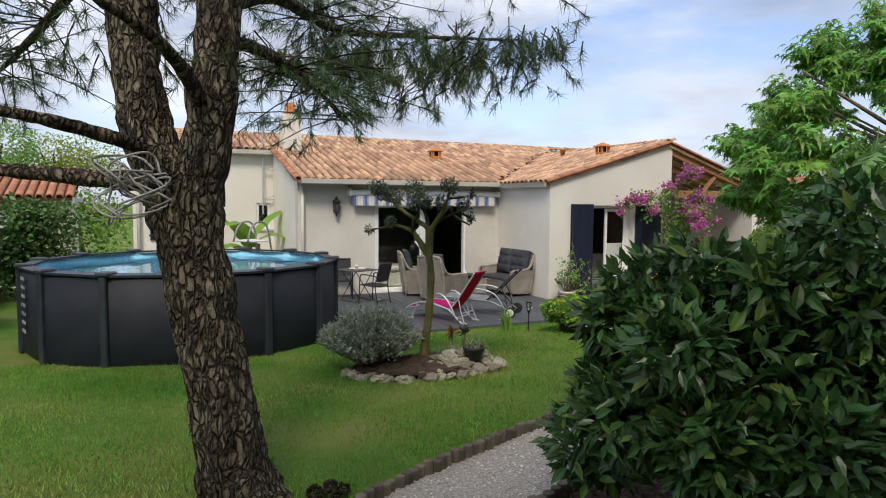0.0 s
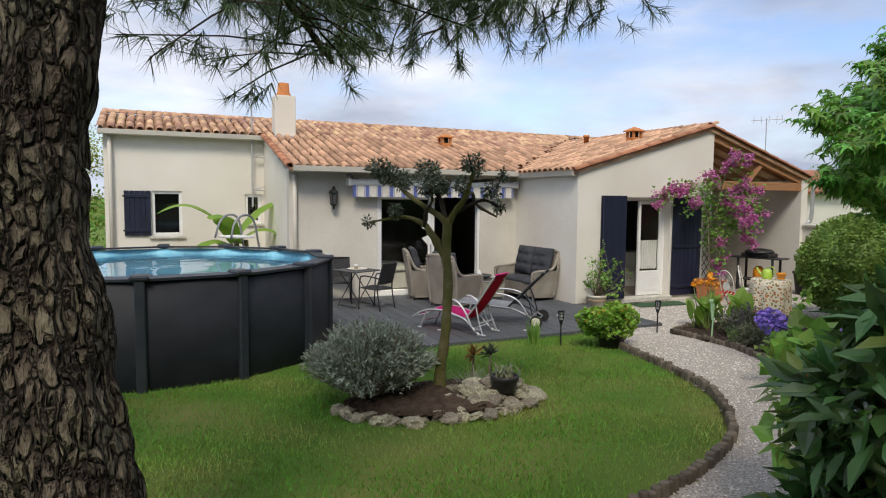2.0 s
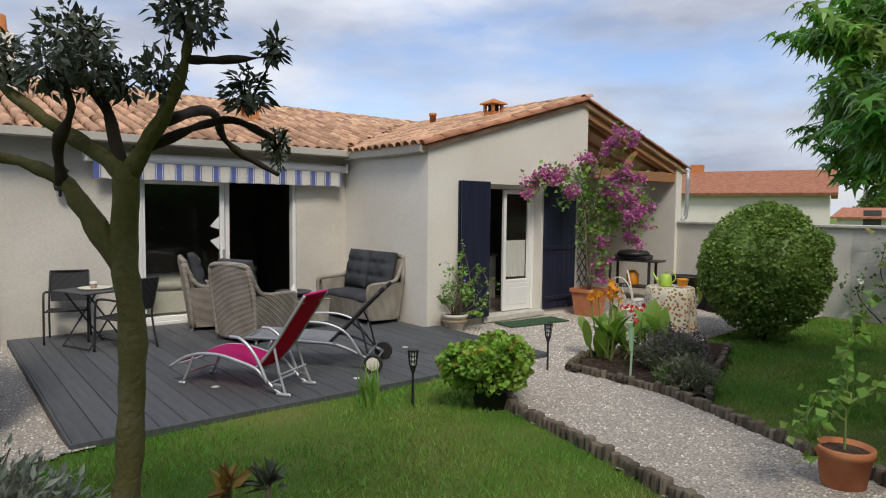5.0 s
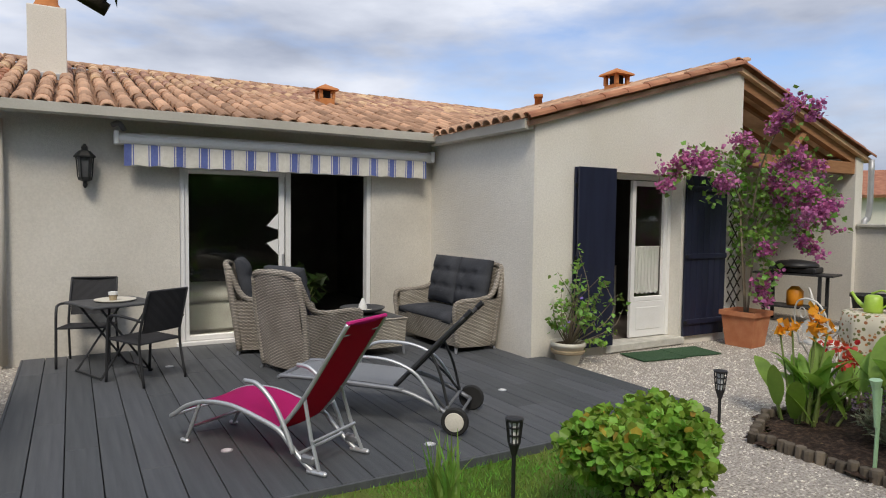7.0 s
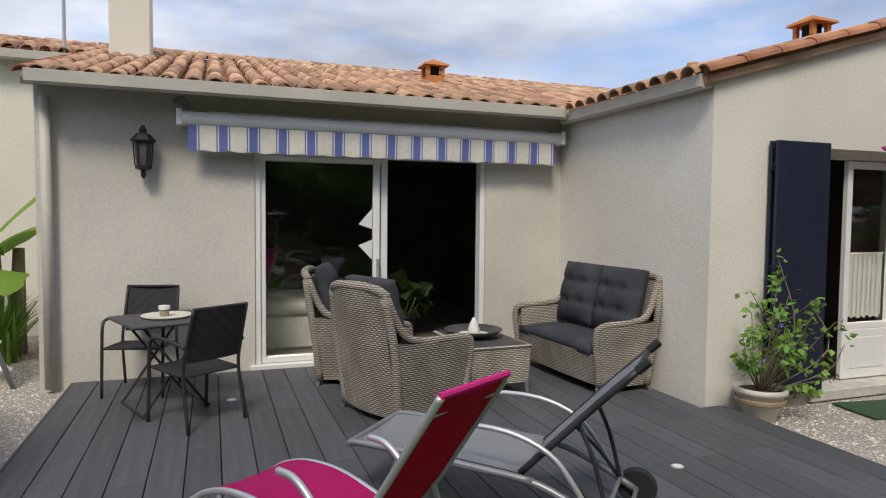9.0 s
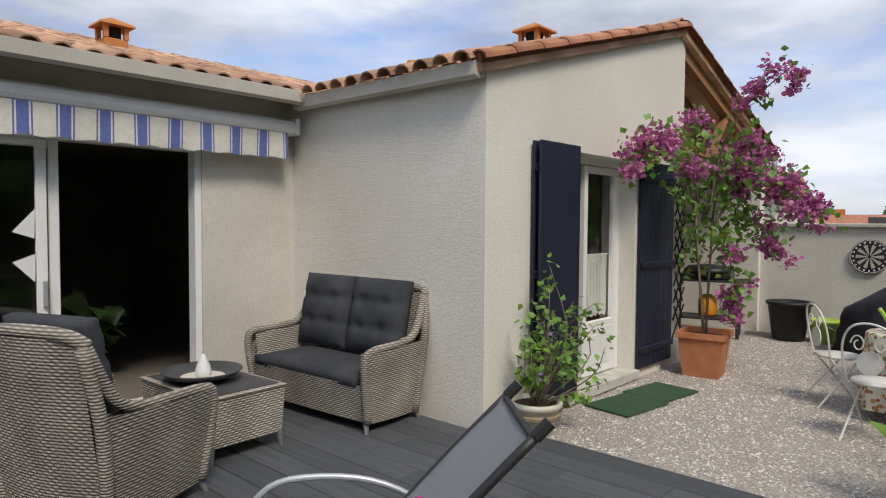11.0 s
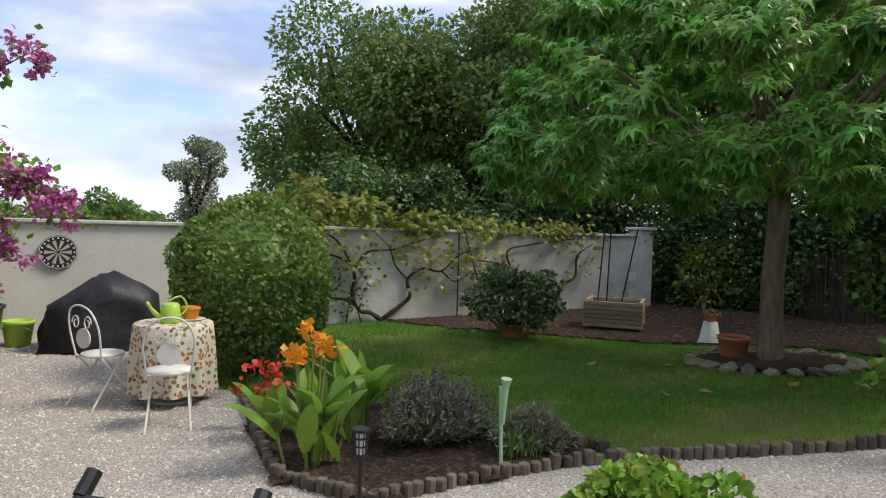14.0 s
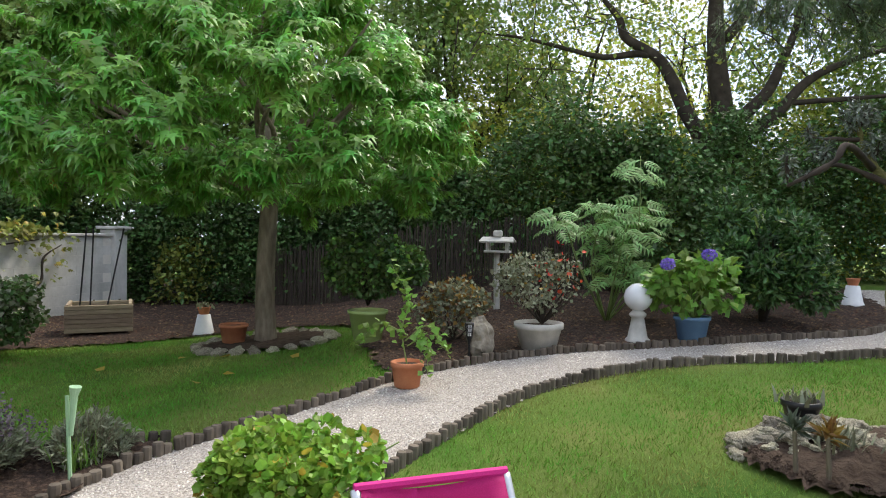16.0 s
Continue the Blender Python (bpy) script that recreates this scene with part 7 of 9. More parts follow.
far_house("neighbour_house", 25.5, 8.1, 12, 7, 2.8, 1.15, "single storey neighbouring house with an orange tiled roof", -70)
far_house("neighbour_house", 46, 4.0, 8, 7, 1.7, 0.6, "distant cream house with an orange tiled roof", -80)
an = thing("neighbour_aerial", "thin television aerial on the neighbouring roof", "aerial", (23.8, 12.8, 4.3))
part("mast", tube(bmesh.new(), [(0, 0, 0), (0, 0, 2.6)], 0.03, 6), M_ZINC, an)
part("boom", tube(bmesh.new(), [(-0.6, 0.5, 2.5), (0.7, -0.6, 2.55)], 0.02, 5), M_ZINC, an)
for t in (-0.5, -0.2, 0.1, 0.4, 0.6):
    part("element", tube(bmesh.new(), [(t, -t * 0.85, 2.3), (t, -t * 0.85, 2.75)], 0.012, 4), M_ZINC, an)


# ---- plants ----
def plant(name, label, category, loc, group=""):
    return thing(name, label, category, loc, 0, group)


def crown(parent, pts, dirs, size, template, material, name="leaves", droop=0.3, jitter=0.6, spread=0.7, label=""):
    """Leaves that stand outwards and hang a little; points are in world space."""
    n = len(pts)
    along = dirs + RNG.normal(0, spread, (n, 3)) + np.array([0, 0, -droop])
    s = size * (0.7 + 0.6 * RNG.random(n))
    org = np.array(parent.matrix_world.translation)
    me = leaf_mesh(name, np.asarray(pts) - org, along, s, template, dirs + np.array([0, 0, 0.8]), jitter)
    ob = part(name, me, material, parent, label)
    return ob


def stems(parent, base, tips, r, material, name="stem", bend=0.15, seg=5):
    org = parent.matrix_world.translation
    base = Vector(base)
    for t in tips:
        t = Vector(t)
        mid = base.lerp(t, 0.5) + Vector((RNG.normal(0, bend), RNG.normal(0, bend), 0)) * (t - base).length * 0.6
        line = smooth_line([base - org, mid - org, t - org], 4)
        n = len(line)
        part(name, tube(bmesh.new(), line, [r * (1 - 0.7 * i / (n - 1)) for i in range(n)], seg), material, parent, "", True)


def ellipsoid_bush(name, label, cat, loc, radii, n, size, template, material, clump=10, csize=0.4, extra=None, droop=0.2, shell=0.6, twigs=7, twig_mat=None, low=-0.6):
    x, y, z = loc
    p = plant(name, label, cat, (x, y, z))
    c = (x, y, z + radii[2])
    blobs = [(*c, *(0.82 * r for r in radii))] + clumps(c, radii, clump, csize, low)
    pts, d = blob_points(blobs, n, shell)
    k = pts[:, 2] > z + 0.02
    crown(p, pts[k], d[k], size, template, material, "foliage", droop)
    if extra:
        pts, d = blob_points(blobs, int(n * extra[1]), 0.85)
        k = pts[:, 2] > z + radii[2] * 0.6
        crown(p, pts[k], d[k], size, template, extra[0], "young_foliage", droop)
    if twigs:
        tips = [(x + RNG.normal(0, radii[0] * 0.4), y + RNG.normal(0, radii[1] * 0.4), z + radii[2] * RNG.uniform(0.9, 1.6)) for _ in range(twigs)]
        stems(p, (x, y, z - 0.02), tips, 0.012 + 0.012 * radii[2], twig_mat or M_DARKBARK)
    return p


# pine beside the lawn
def pine():
    px, py = -8.10, -10.72
    gz0 = ground_z(px, py)
    p = plant("pine_tree", "mature pine with a forked rugged trunk and hanging needles", "tree", (px, py, gz0 - 0.05))
    o = p.matrix_world.translation

    def bark_tube(pts, radii, seg=22, name="trunk", rough=0.035):
        line = smooth_line(pts, 22 if seg > 20 else 10)
        rr = np.interp(np.linspace(0, 1, len(line)), np.linspace(0, 1, len(radii)), radii)
        bm = tube(bmesh.new(), [q - o for q in line], [float(v) for v in rr], seg)
        bm.normal_update()
        for v in bm.verts:
            w = v.co + o
            k = noise.noise(Vector((w.x * 11, w.y * 11, w.z * 4.0))) + 0.8 * abs(noise.noise(Vector((w.x * 24, w.y * 24, w.z * 7)))) - 0.4
            v.co += v.normal * k * rough
        return part(name, bm, M_BARK, p, "", True)

    bark_tube([(-8.02, -10.76, gz0 - 0.1), (-8.10, -10.72, gz0 + 0.25), (-8.20, -10.68, 1.35), (-8.30, -10.63, 2.0), (-8.37, -10.6, 2.5)], [0.30, 0.225, 0.20, 0.21, 0.23], 64)
    bark_tube([(-8.42, -10.58, 2.35), (-8.56, -10.5, 2.9), (-8.62, -10.44, 3.6), (-8.7, -10.4, 4.6), (-8.75, -10.3, 6.2)], [0.17, 0.155, 0.14, 0.12, 0.06], 26, "stem")
    bark_tube([(-8.28, -10.62, 2.35), (-8.19, -10.66, 2.85), (-8.13, -10.68, 3.5), (-8.0, -10.7, 4.6), (-7.9, -10.6, 6.2)], [0.17, 0.15, 0.14, 0.12, 0.06], 26, "stem")
    limbs = [
        ([(-8.1, -10.68, 3.55), (-7.7, -10.2, 3.78), (-7.0, -9.3, 3.85), (-6.1, -8.9, 3.98), (-4.9, -9.0, 4.05)], [0.07, 0.055, 0.04, 0.025, 0.01]),
        ([(-8.12, -10.66, 3.35), (-7.75, -10.3, 3.35), (-7.3, -9.8, 3.22), (-6.9, -9.2, 3.05)], [0.05, 0.04, 0.028, 0.012]),
        ([(-8.45, -10.5, 2.62), (-8.7, -10.75, 2.7), (-9.1, -11.0, 2.78), (-9.6, -11.2, 2.82)], [0.06, 0.045, 0.035, 0.02]),
        ([(-8.40, -10.55, 2.45), (-8.75, -10.4, 2.48), (-9.2, -10.2, 2.52), (-9.9, -9.9, 2.6)], [0.075, 0.06, 0.05, 0.03]),
        ([(-8.25, -10.75, 2.95), (-8.45, -11.15, 3.15), (-8.8, -11.5, 3.3), (-9.3, -11.9, 3.35)], [0.05, 0.042, 0.03, 0.015]),
        ([(-8.66, -10.4, 4.0), (-9.0, -9.6, 3.8), (-9.4, -8.7, 3.6), (-9.8, -7.9, 3.4)], [0.06, 0.045, 0.03, 0.012]),
        ([(-8.7, -10.4, 4.4), (-9.4, -10.0, 4.2), (-10.1, -9.4, 3.9), (-10.7, -8.8, 3.7)], [0.06, 0.045, 0.03, 0.012]),
        ([(-8.0, -10.7, 4.4), (-7.4, -9.6, 4.4), (-7.0, -8.6, 4.3), (-6.6, -7.4, 4.2)], [0.06, 0.045, 0.03, 0.012]),
        ([(-8.0, -10.7, 4.8), (-7.0, -10.4, 4.9), (-6.0, -9.8, 4.7), (-5.2, -9.2, 4.5)], [0.06, 0.045, 0.03, 0.012]),
    ]
    tufts = []
    for li, (pts, rad) in enumerate(limbs):
        bark_tube(pts, rad, 9, "limb", 0.01)
        if li in (2, 3, 4):
            continue
        line = smooth_line(pts, 8)
        for k in range(90):
            t = RNG.uniform(0.35, 1.0)
            q = line[min(len(line) - 1, int(t * (len(line) - 1)))]
            spread = 0.42 if li < 2 else 0.5
            tip = q + Vector((RNG.normal(0, spread), RNG.normal(0, spread), RNG.normal(-0.10, 0.16)))
            tufts.append((q, tip))
    for _ in range(430):
        u = RNG.uniform(0, 1)
        tip = Vector((-7.3 + 2.6 * u + RNG.normal(0, 0.25), -8.35 - 0.75 * u + RNG.normal(0, 0.35), 0))
        tip.z = 3.72 + 0.28 * u - 0.30 * abs(RNG.normal()) * math.sin(math.pi * (0.15 + 0.7 * u))
        tufts.append((tip + Vector((RNG.normal(0, 0.15), RNG.normal(0, 0.15), 0.18)), tip))
    for _ in range(50):
        tip = Vector((RNG.normal(-8.3, 0.7), RNG.normal(-9.2, 0.5), RNG.uniform(3.3, 4.3)))
        tufts.append((tip + Vector((RNG.normal(0, 0.2), -0.2, 0.2)), tip))
    bm = bmesh.new()
    for a, b in tufts[::2]:
        tube(bm, [a - o, (a + b) / 2 - o + Vector((0, 0, 0.03)), b - o], [0.008, 0.006, 0.004], 3, False)
    part("twig_mass", bm, M_DARKBARK, p)["kind"] = "stuff"
    pos, al, sz = [], [], []
    for a, b in tufts:
        d = (b - a).normalized()
        for _ in range(44):
            t = RNG.random()
            pos.append(b - d * 0.16 * t)
            v = d * 0.7 + Vector(RNG.normal(0, 0.75, 3)) + Vector((0, 0, -0.25))
            al.append(v)
            sz.append(RNG.uniform(0.10, 0.17))
    me = leaf_mesh("needles", np.array(pos) - np.array(o), np.array(al), np.array(sz), (NEEDLE[0] * (2.0, 1, 1), NEEDLE[1]))
    part("needle_mass", me, L_PINE, p)["kind"] = "stuff"
    rp = plant("rope_coil", "tangled grey rope slung over the pine fork", "rope", (-8.62, -10.72, 2.45))
    for k in range(9):
        pts = [(RNG.normal(0, 0.05) + 0.16 * math.cos(a + k), RNG.normal(0, 0.02) - 0.06 + 0.06 * math.sin(a * 2), 0.05 + 0.13 * math.sin(a + k * 0.4) - 0.02 * k) for a in [i * 0.9 for i in range(8)]]
        part("loop", tube(bmesh.new(), smooth_line(pts, 3), 0.007, 5), M_ROPE, rp, "", True)


pine()


# small olive in the rock garden
def olive():
    bx, by = -5.28, -7.38
    g = ground_z(bx, by)
    p = plant("olive_tree", "small pruned olive tree with a mossy forked trunk", "tree", (bx, by, g))
    o = p.matrix_world.translation
    R, F = Vector((0.81, -0.59, 0)), Vector((0.59, 0.81, 0))

    def at(u, w, f=0.0):
        q = Vector((bx, by, 0)) + R * u + F * f
        return (q.x, q.y, w)

    def limb(pts, rad, name="limb", seg=9):
        line = smooth_line(pts, 6)
        rr = np.interp(np.linspace(0, 1, len(line)), np.linspace(0, 1, len(rad)), rad)
        bm = tube(bmesh.new(), [q - o for q in line], [float(v) for v in rr], seg)
        bm.normal_update()
        for v in bm.verts:
            v.co += v.normal * noise.noise((v.co + o) * 14) * 0.012
        return part(name, bm, M_MOSSBARK if rad[0] > 0.03 else M_DARKBARK, p, "", True)

    limb([at(-0.07, g - 0.05), at(-0.05, 0.55), at(0.0, 0.95), at(0.02, 1.44), at(-0.01, 1.68), at(0.01, 2.03)], [0.082, 0.056, 0.048, 0.048, 0.050, 0.042], "trunk", 16)
    limb([at(-0.01, 1.66), at(-0.15, 1.88), at(-0.24, 1.99), at(-0.41, 2.05, -0.06), at(-0.62, 2.02, -0.10), at(-0.75, 1.99, -0.12)], [0.046, 0.036, 0.026, 0.019, 0.014, 0.010])
    limb([at(0.0, 2.0), at(-0.10, 2.08), at(-0.24, 2.16, 0.05), at(-0.38, 2.24, 0.10), at(-0.53, 2.36, 0.12), at(-0.66, 2.48, 0.12)], [0.036, 0.030, 0.026, 0.022, 0.017, 0.010])
    limb([at(-0.22, 1.96), at(-0.20, 2.10, -0.06), at(-0.12, 2.22, -0.12), at(-0.15, 2.36, -0.16)], [0.024, 0.020, 0.015, 0.008])
    limb([at(-0.01, 2.02), at(-0.09, 2.25, 0.06), at(-0.17, 2.33, 0.10), at(-0.20, 2.47, 0.12)], [0.026, 0.021, 0.016, 0.009])
    limb([at(0.02, 2.0), at(0.07, 2.09), at(0.18, 2.25, -0.04), at(0.24, 2.40, -0.06), at(0.27, 2.55, -0.06)], [0.034, 0.030, 0.024, 0.018, 0.010])
    limb([at(0.24, 2.40, -0.06), at(0.36, 2.41, -0.02), at(0.50, 2.43), at(0.54, 2.47)], [0.016, 0.013, 0.010, 0.007])
    limb([at(0.04, 2.08), at(0.24, 2.19, 0.10), at(0.35, 2.22, 0.16), at(0.50, 2.15, 0.20)], [0.022, 0.018, 0.014, 0.009])
    limb([at(0.16, 2.2), (-4.86, -7.08, 2.30), (-4.73, -6.95, 2.17), (-4.50, -6.98, 2.04)], [0.022, 0.019, 0.017, 0.014])
    limb([(-4.51, -6.98, 2.04), (-4.49, -6.97, 2.14), (-4.50, -6.98, 2.25)], [0.008, 0.006, 0.004], "twig", 6)
    blobs = [(*at(-0.77, 2.0, -0.12), 0.06, 0.06, 0.05), (*at(-0.72, 2.53, 0.12), 0.15, 0.13, 0.10), (*at(-0.61, 2.46, 0.12), 0.13, 0.12, 0.10), (*at(-0.47, 2.42, 0.12), 0.10, 0.10, 0.10), (*at(-0.22, 2.52, 0.12), 0.14, 0.13, 0.11),
             (*at(-0.12, 2.38, 0.0), 0.11, 0.11, 0.10), (*at(-0.03, 2.35, 0.05), 0.08, 0.08, 0.07), (*at(0.26, 2.56, -0.06), 0.13, 0.13, 0.10), (*at(0.15, 2.36, -0.05), 0.08, 0.08, 0.09), (*at(0.42, 2.32, 0.08), 0.09, 0.09, 0.08),
             (*at(-0.5, 2.11, -0.08), 0.07, 0.07, 0.08), (*at(0.54, 2.46, 0.0), 0.05, 0.05, 0.05), (*at(0.50, 2.15, 0.20), 0.05, 0.05, 0.05), (*at(-0.17, 2.34, -0.16), 0.09, 0.09, 0.08), (-4.50, -6.98, 2.17, 0.035, 0.035, 0.11)]
    pts, d = blob_points(blobs, 2900, 0.15)
    crown(p, pts, d, 0.045, (LEAF_LONG[0] * (1.3, 1, 1), LEAF_LONG[1]), L_OLIVE, "foliage")
    for b in blobs:
        for _ in range(6):
            q = Vector(b[:3]) + Vector(RNG.normal(0, 0.5, 3)) * b[3]
            part("twig", tube(bmesh.new(), [Vector(b[:3]) - Vector((0, 0, b[5] * 0.8)) - o, q - o], [0.007, 0.003], 4), M_DARKBARK, p)


olive()


# broad-leaved tree on the east lawn
def lawn_tree():
    tx, ty = 1.0, -11.0
    g = ground_z(tx, ty)
    p = plant("lawn_tree", "broad-leaved tree with a domed light green crown", "tree", (tx, ty, g))
    o = p.matrix_world.translation
    line = smooth_line([(tx, ty, g - 0.05), (tx + 0.02, ty, 1.1), (tx - 0.05, ty + 0.03, 2.2), (tx - 0.08, ty + 0.1, 3.2)], 6)
    bm = tube(bmesh.new(), [q - o for q in line], [0.17, 0.15, 0.145, 0.14, 0.135, 0.13, 0.13, 0.128, 0.126, 0.125, 0.123, 0.12, 0.115, 0.11, 0.105, 0.1, 0.09, 0.08, 0.07][:len(line)], 14)
    part("trunk", bm, M_BARK2, p, "", True)
    c = Vector((0.98, -10.1, 3.0))
    tips = []
    for k in range(16):
        a = k * 2.4
        tips.append((c.x + 2.2 * math.cos(a), c.y + 2.0 * math.sin(a), c.z + 0.3 + 1.2 * ((k * 7) % 5) / 5))
    stems(p, (tx - 0.05, ty + 0.03, 2.2), tips, 0.05, M_BARK2, "limb", 0.1, 6)
    # leafy shoots in lumps over a dome, each with a spiral of hanging star-shaped leaves
    r = np.random.default_rng(33)
    lumps = []
    for k in range(58):
        a, h = k * 2.39996, (k + 0.5) / 58
        rad = math.sqrt(max(0.0, 1 - h * h))
        lumps.append((c.x + 2.5 * rad * math.cos(a), c.y + 2.35 * rad * math.sin(a), 2.32 + 2.5 * h + r.normal(0, 0.12), r.uniform(0.5, 0.8)))
    for k in range(22):
        a, rad = k * 2.39996, math.sqrt((k + 0.5) / 22)
        lumps.append((c.x + 2.6 * rad * math.cos(a), c.y + 2.45 * rad * math.sin(a), 2.42 + r.normal(0, 0.10), r.uniform(0.45, 0.65)))
    shoots = []
    for x, y, z, s in lumps:
        for _ in range(16):
            v = unit(r.normal(size=(1, 3)) + np.array(((x - c.x) * 0.45, (y - c.y) * 0.45, 0.2)))[0]
            shoots.append((np.array((x, y, z)) + v * s * r.uniform(0.55, 1.0) * (1, 1, 0.75), v))
    pos, al, sz, face = [], [], [], []
    for q, v in shoots:
        out = np.array((v[0], v[1], 0.0)) + r.normal(0, 0.25, 3)
        for k in range(20):
            a, t = k * 2.4 + r.uniform(-0.4, 0.4), k / 19
            ray = np.array((math.cos(a), math.sin(a), 0.0))
            pos.append(q - v * 0.34 * t + ray * 0.05 + (0, 0, -0.05 * t))
            al.append(ray * 0.75 + out * 0.6 + (0, 0, -0.55 - 0.5 * t))
            sz.append(r.uniform(0.10, 0.19) * (0.75 + 0.35 * t))
            face.append(ray * 0.6 + out * 0.8 + (0, 0, 0.6))
    org = np.array(o)
    part("foliage", leaf_mesh("foliage", np.array(pos) - org, np.array(al), np.array(sz), LEAF_STAR, np.array(face), 0.22), L_MAPLE, p)
    k = r.choice(len(pos), 45)
    part("yellow_leaves", leaf_mesh("yellow_leaves", np.array(pos)[k] - org, np.array(al)[k], np.array(sz)[k], LEAF_STAR, np.array(face)[k], 0.3), L_YELLOW, p)
    bm = bmesh.new()
    for q, v in shoots[::2]:
        tube(bm, [Vector(q - v * 0.5) - o, Vector(q) - o], [0.008, 0.004], 3, False)
    part("twig_mass", bm, M_BARK2, p)["kind"] = "stuff"


lawn_tree()


# laurel beside the path start
LX, LY = -5.80, -12.60
LG = ground_z(LX, LY)
p = plant("laurel_shrub", "large glossy dark laurel shrub beside the path", "shrub", (LX, LY, LG))
LEAF_OVAL = (np.array([[0, 0, 0], [0.15, 0.22, 0.03], [0.19, 0.55, 0.03], [0, 1, -0.10], [-0.19, 0.55, 0.03], [-0.15, 0.22, 0.03], [0, 0.45, -0.03]], float), LEAF_ROUND[1])
blobs = [(LX, LY, LG + 0.95, 0.62, 0.58, 0.62)] + clumps((LX, LY, LG + 0.95), (0.82, 0.78, 0.74), 34, 0.22, -0.8) + [(LX - 0.5, LY + 0.5, LG + 0.5, 0.28, 0.28, 0.26), (LX + 0.35, LY - 0.35, LG + 1.6, 0.36, 0.36, 0.34)]
pts, d = blob_points(blobs, 15000, 0.5)
crown(p, pts, d, 0.105, LEAF_OVAL, L_LAUREL, "foliage", 0.1, 0.5, 0.7)
pts, d = blob_points(blobs, 1100, 0.92)
crown(p, pts, d + np.array([0, 0, 0.5]), 0.10, LEAF_OVAL, L_LAURELNEW, "young_foliage", 0.0, 0.4, 0.5)
stems(p, (LX, LY, LG - 0.03), [(LX + RNG.uniform(-0.35, 0.35), LY + RNG.uniform(-0.35, 0.35), LG + RNG.uniform(0.9, 1.5)) for _ in range(12)], 0.035, M_DARKBARK, "stem", 0.04)

# clipped round bush by the garden wall
TX, TY = 3.75, -5.52
p = plant("topiary_bush", "large clipped round evergreen bush on the lawn", "shrub", (TX, TY, 0.0))
blobs = [(TX, TY, 1.06, 0.87, 0.87, 0.96)] + clumps((TX, TY, 1.06), (0.86, 0.86, 0.95), 60, 0.22, -0.8)
pts, d = blob_points(blobs, 30000, 0.80)
k = pts[:, 2] > 0.12
crown(p, pts[k], d[k], 0.05, LEAF_FLAT, L_BALL, "foliage", 0.0, 0.5, 0.6)
bm = bmesh.new()
bmesh.ops.create_icosphere(bm, subdivisions=3, radius=1.0, matrix=Matrix.Translation((0, 0, 1.1)) @ Matrix.Diagonal((0.76, 0.76, 0.8, 1)))
for v in bm.verts:
    v.co += (v.co - Vector((0, 0, 1.1))) * noise.noise(v.co * 3) * 0.12
part("inner_foliage", bm, L_BALL, p)
stems(p, (TX, TY, 0), [(TX + RNG.normal(0, 0.2), TY + RNG.normal(0, 0.2), 0.7) for _ in range(5)], 0.06, M_DARKBARK)


# woodland
def wood_tree(x, y, h, r, n, material, size, base=0.3, trunk=0.25, label="tall leafy oak in the woodland", seed=0, low=0.35, count=16):
    g = ground_z(x, y)
    p = plant("woodland_tree", label, "tree", (x, y, g), "woodland trees")
    o = p.matrix_world.translation
    rr = np.random.default_rng(100 + seed)
    lean = rr.normal(0, 0.4, 2)
    line = smooth_line([(x, y, g - 0.1), (x + lean[0] * 0.3, y + lean[1] * 0.3, h * 0.25), (x + lean[0], y + lean[1], h * 0.55), (x + lean[0], y + lean[1], h * 0.85)], 5)
    part("trunk", tube(bmesh.new(), [q - o for q in line], [trunk * (1 - 0.85 * i / (len(line) - 1)) for i in range(len(line))], 9), M_DARKBARK, p, "", True)
    c = (x + lean[0], y + lean[1], g + h * (low + (1 - low) / 2))
    rad = (r, r, h * (1 - low) / 2)
    blobs = [(*c, *(0.6 * v for v in rad))] + clumps(c, rad, count, r * 0.42, -1)
    tips = [b[:3] for b in blobs[1:11]]
    stems(p, line[7], tips, trunk * 0.45, M_DARKBARK, "limb", 0.12, 5)
    pts, d = blob_points(blobs, int(n * 1.9), 0.45)
    crown(p, pts, d, size * 0.8, LEAF_KITE, material, "foliage", 0.25, 0.7, 0.8)
    return p


wood_tree(10.5, -16.0, 9.5, 3.6, 18400, L_OAK, 0.19, seed=1, low=0.12)
wood_tree(14.0, -12.5, 8.2, 3.2, 13799, L_OAK, 0.19, seed=2, low=0.1)
wood_tree(12.4, -14.4, 8.8, 3.0, 15000, L_OAK, 0.18, seed=12, low=0.08)
wood_tree(7.5, -19.0, 10.0, 3.6, 18400, L_OAK, 0.19, seed=3, low=0.12)
wood_tree(4.0, -21.5, 10.5, 3.6, 18400, L_OAK, 0.19, seed=4, low=0.15)
wood_tree(0.5, -22.0, 9.5, 3.4, 11000, L_OAK, 0.19, seed=5, low=0.2)
# the next two trees carry their sunlight in the leaf colour
wood_tree(-3.0, -24.0, 9.5, 3.4, 2600, L_OAKY, 0.16, seed=6, low=0.2, label="yellow-green tree at the garden end, sunlight in its leaf colour")
wood_tree(-7.5, -25.0, 9.0, 3.4, 2200, L_OAKY, 0.16, seed=7, low=0.2, label="yellow-green tree at the garden end, sunlight in its leaf colour")
wood_tree(-12.5, -21.0, 9.5, 3.4, 13799, L_OAK, 0.17, seed=8, low=0.2)
wood_tree(17.0, -19.0, 9.0, 3.4, 11500, L_OAK, 0.20, seed=9, low=0.1)
wood_tree(22.0, -13.0, 6.0, 2.4, 8049, L_OAK, 0.19, seed=10, low=0.1)
wood_tree(26.0, -8.5, 5.6, 1.3, 5979, L_GREYG, 0.15, seed=11, low=0.1, label="grey-green poplar beyond the garden wall")
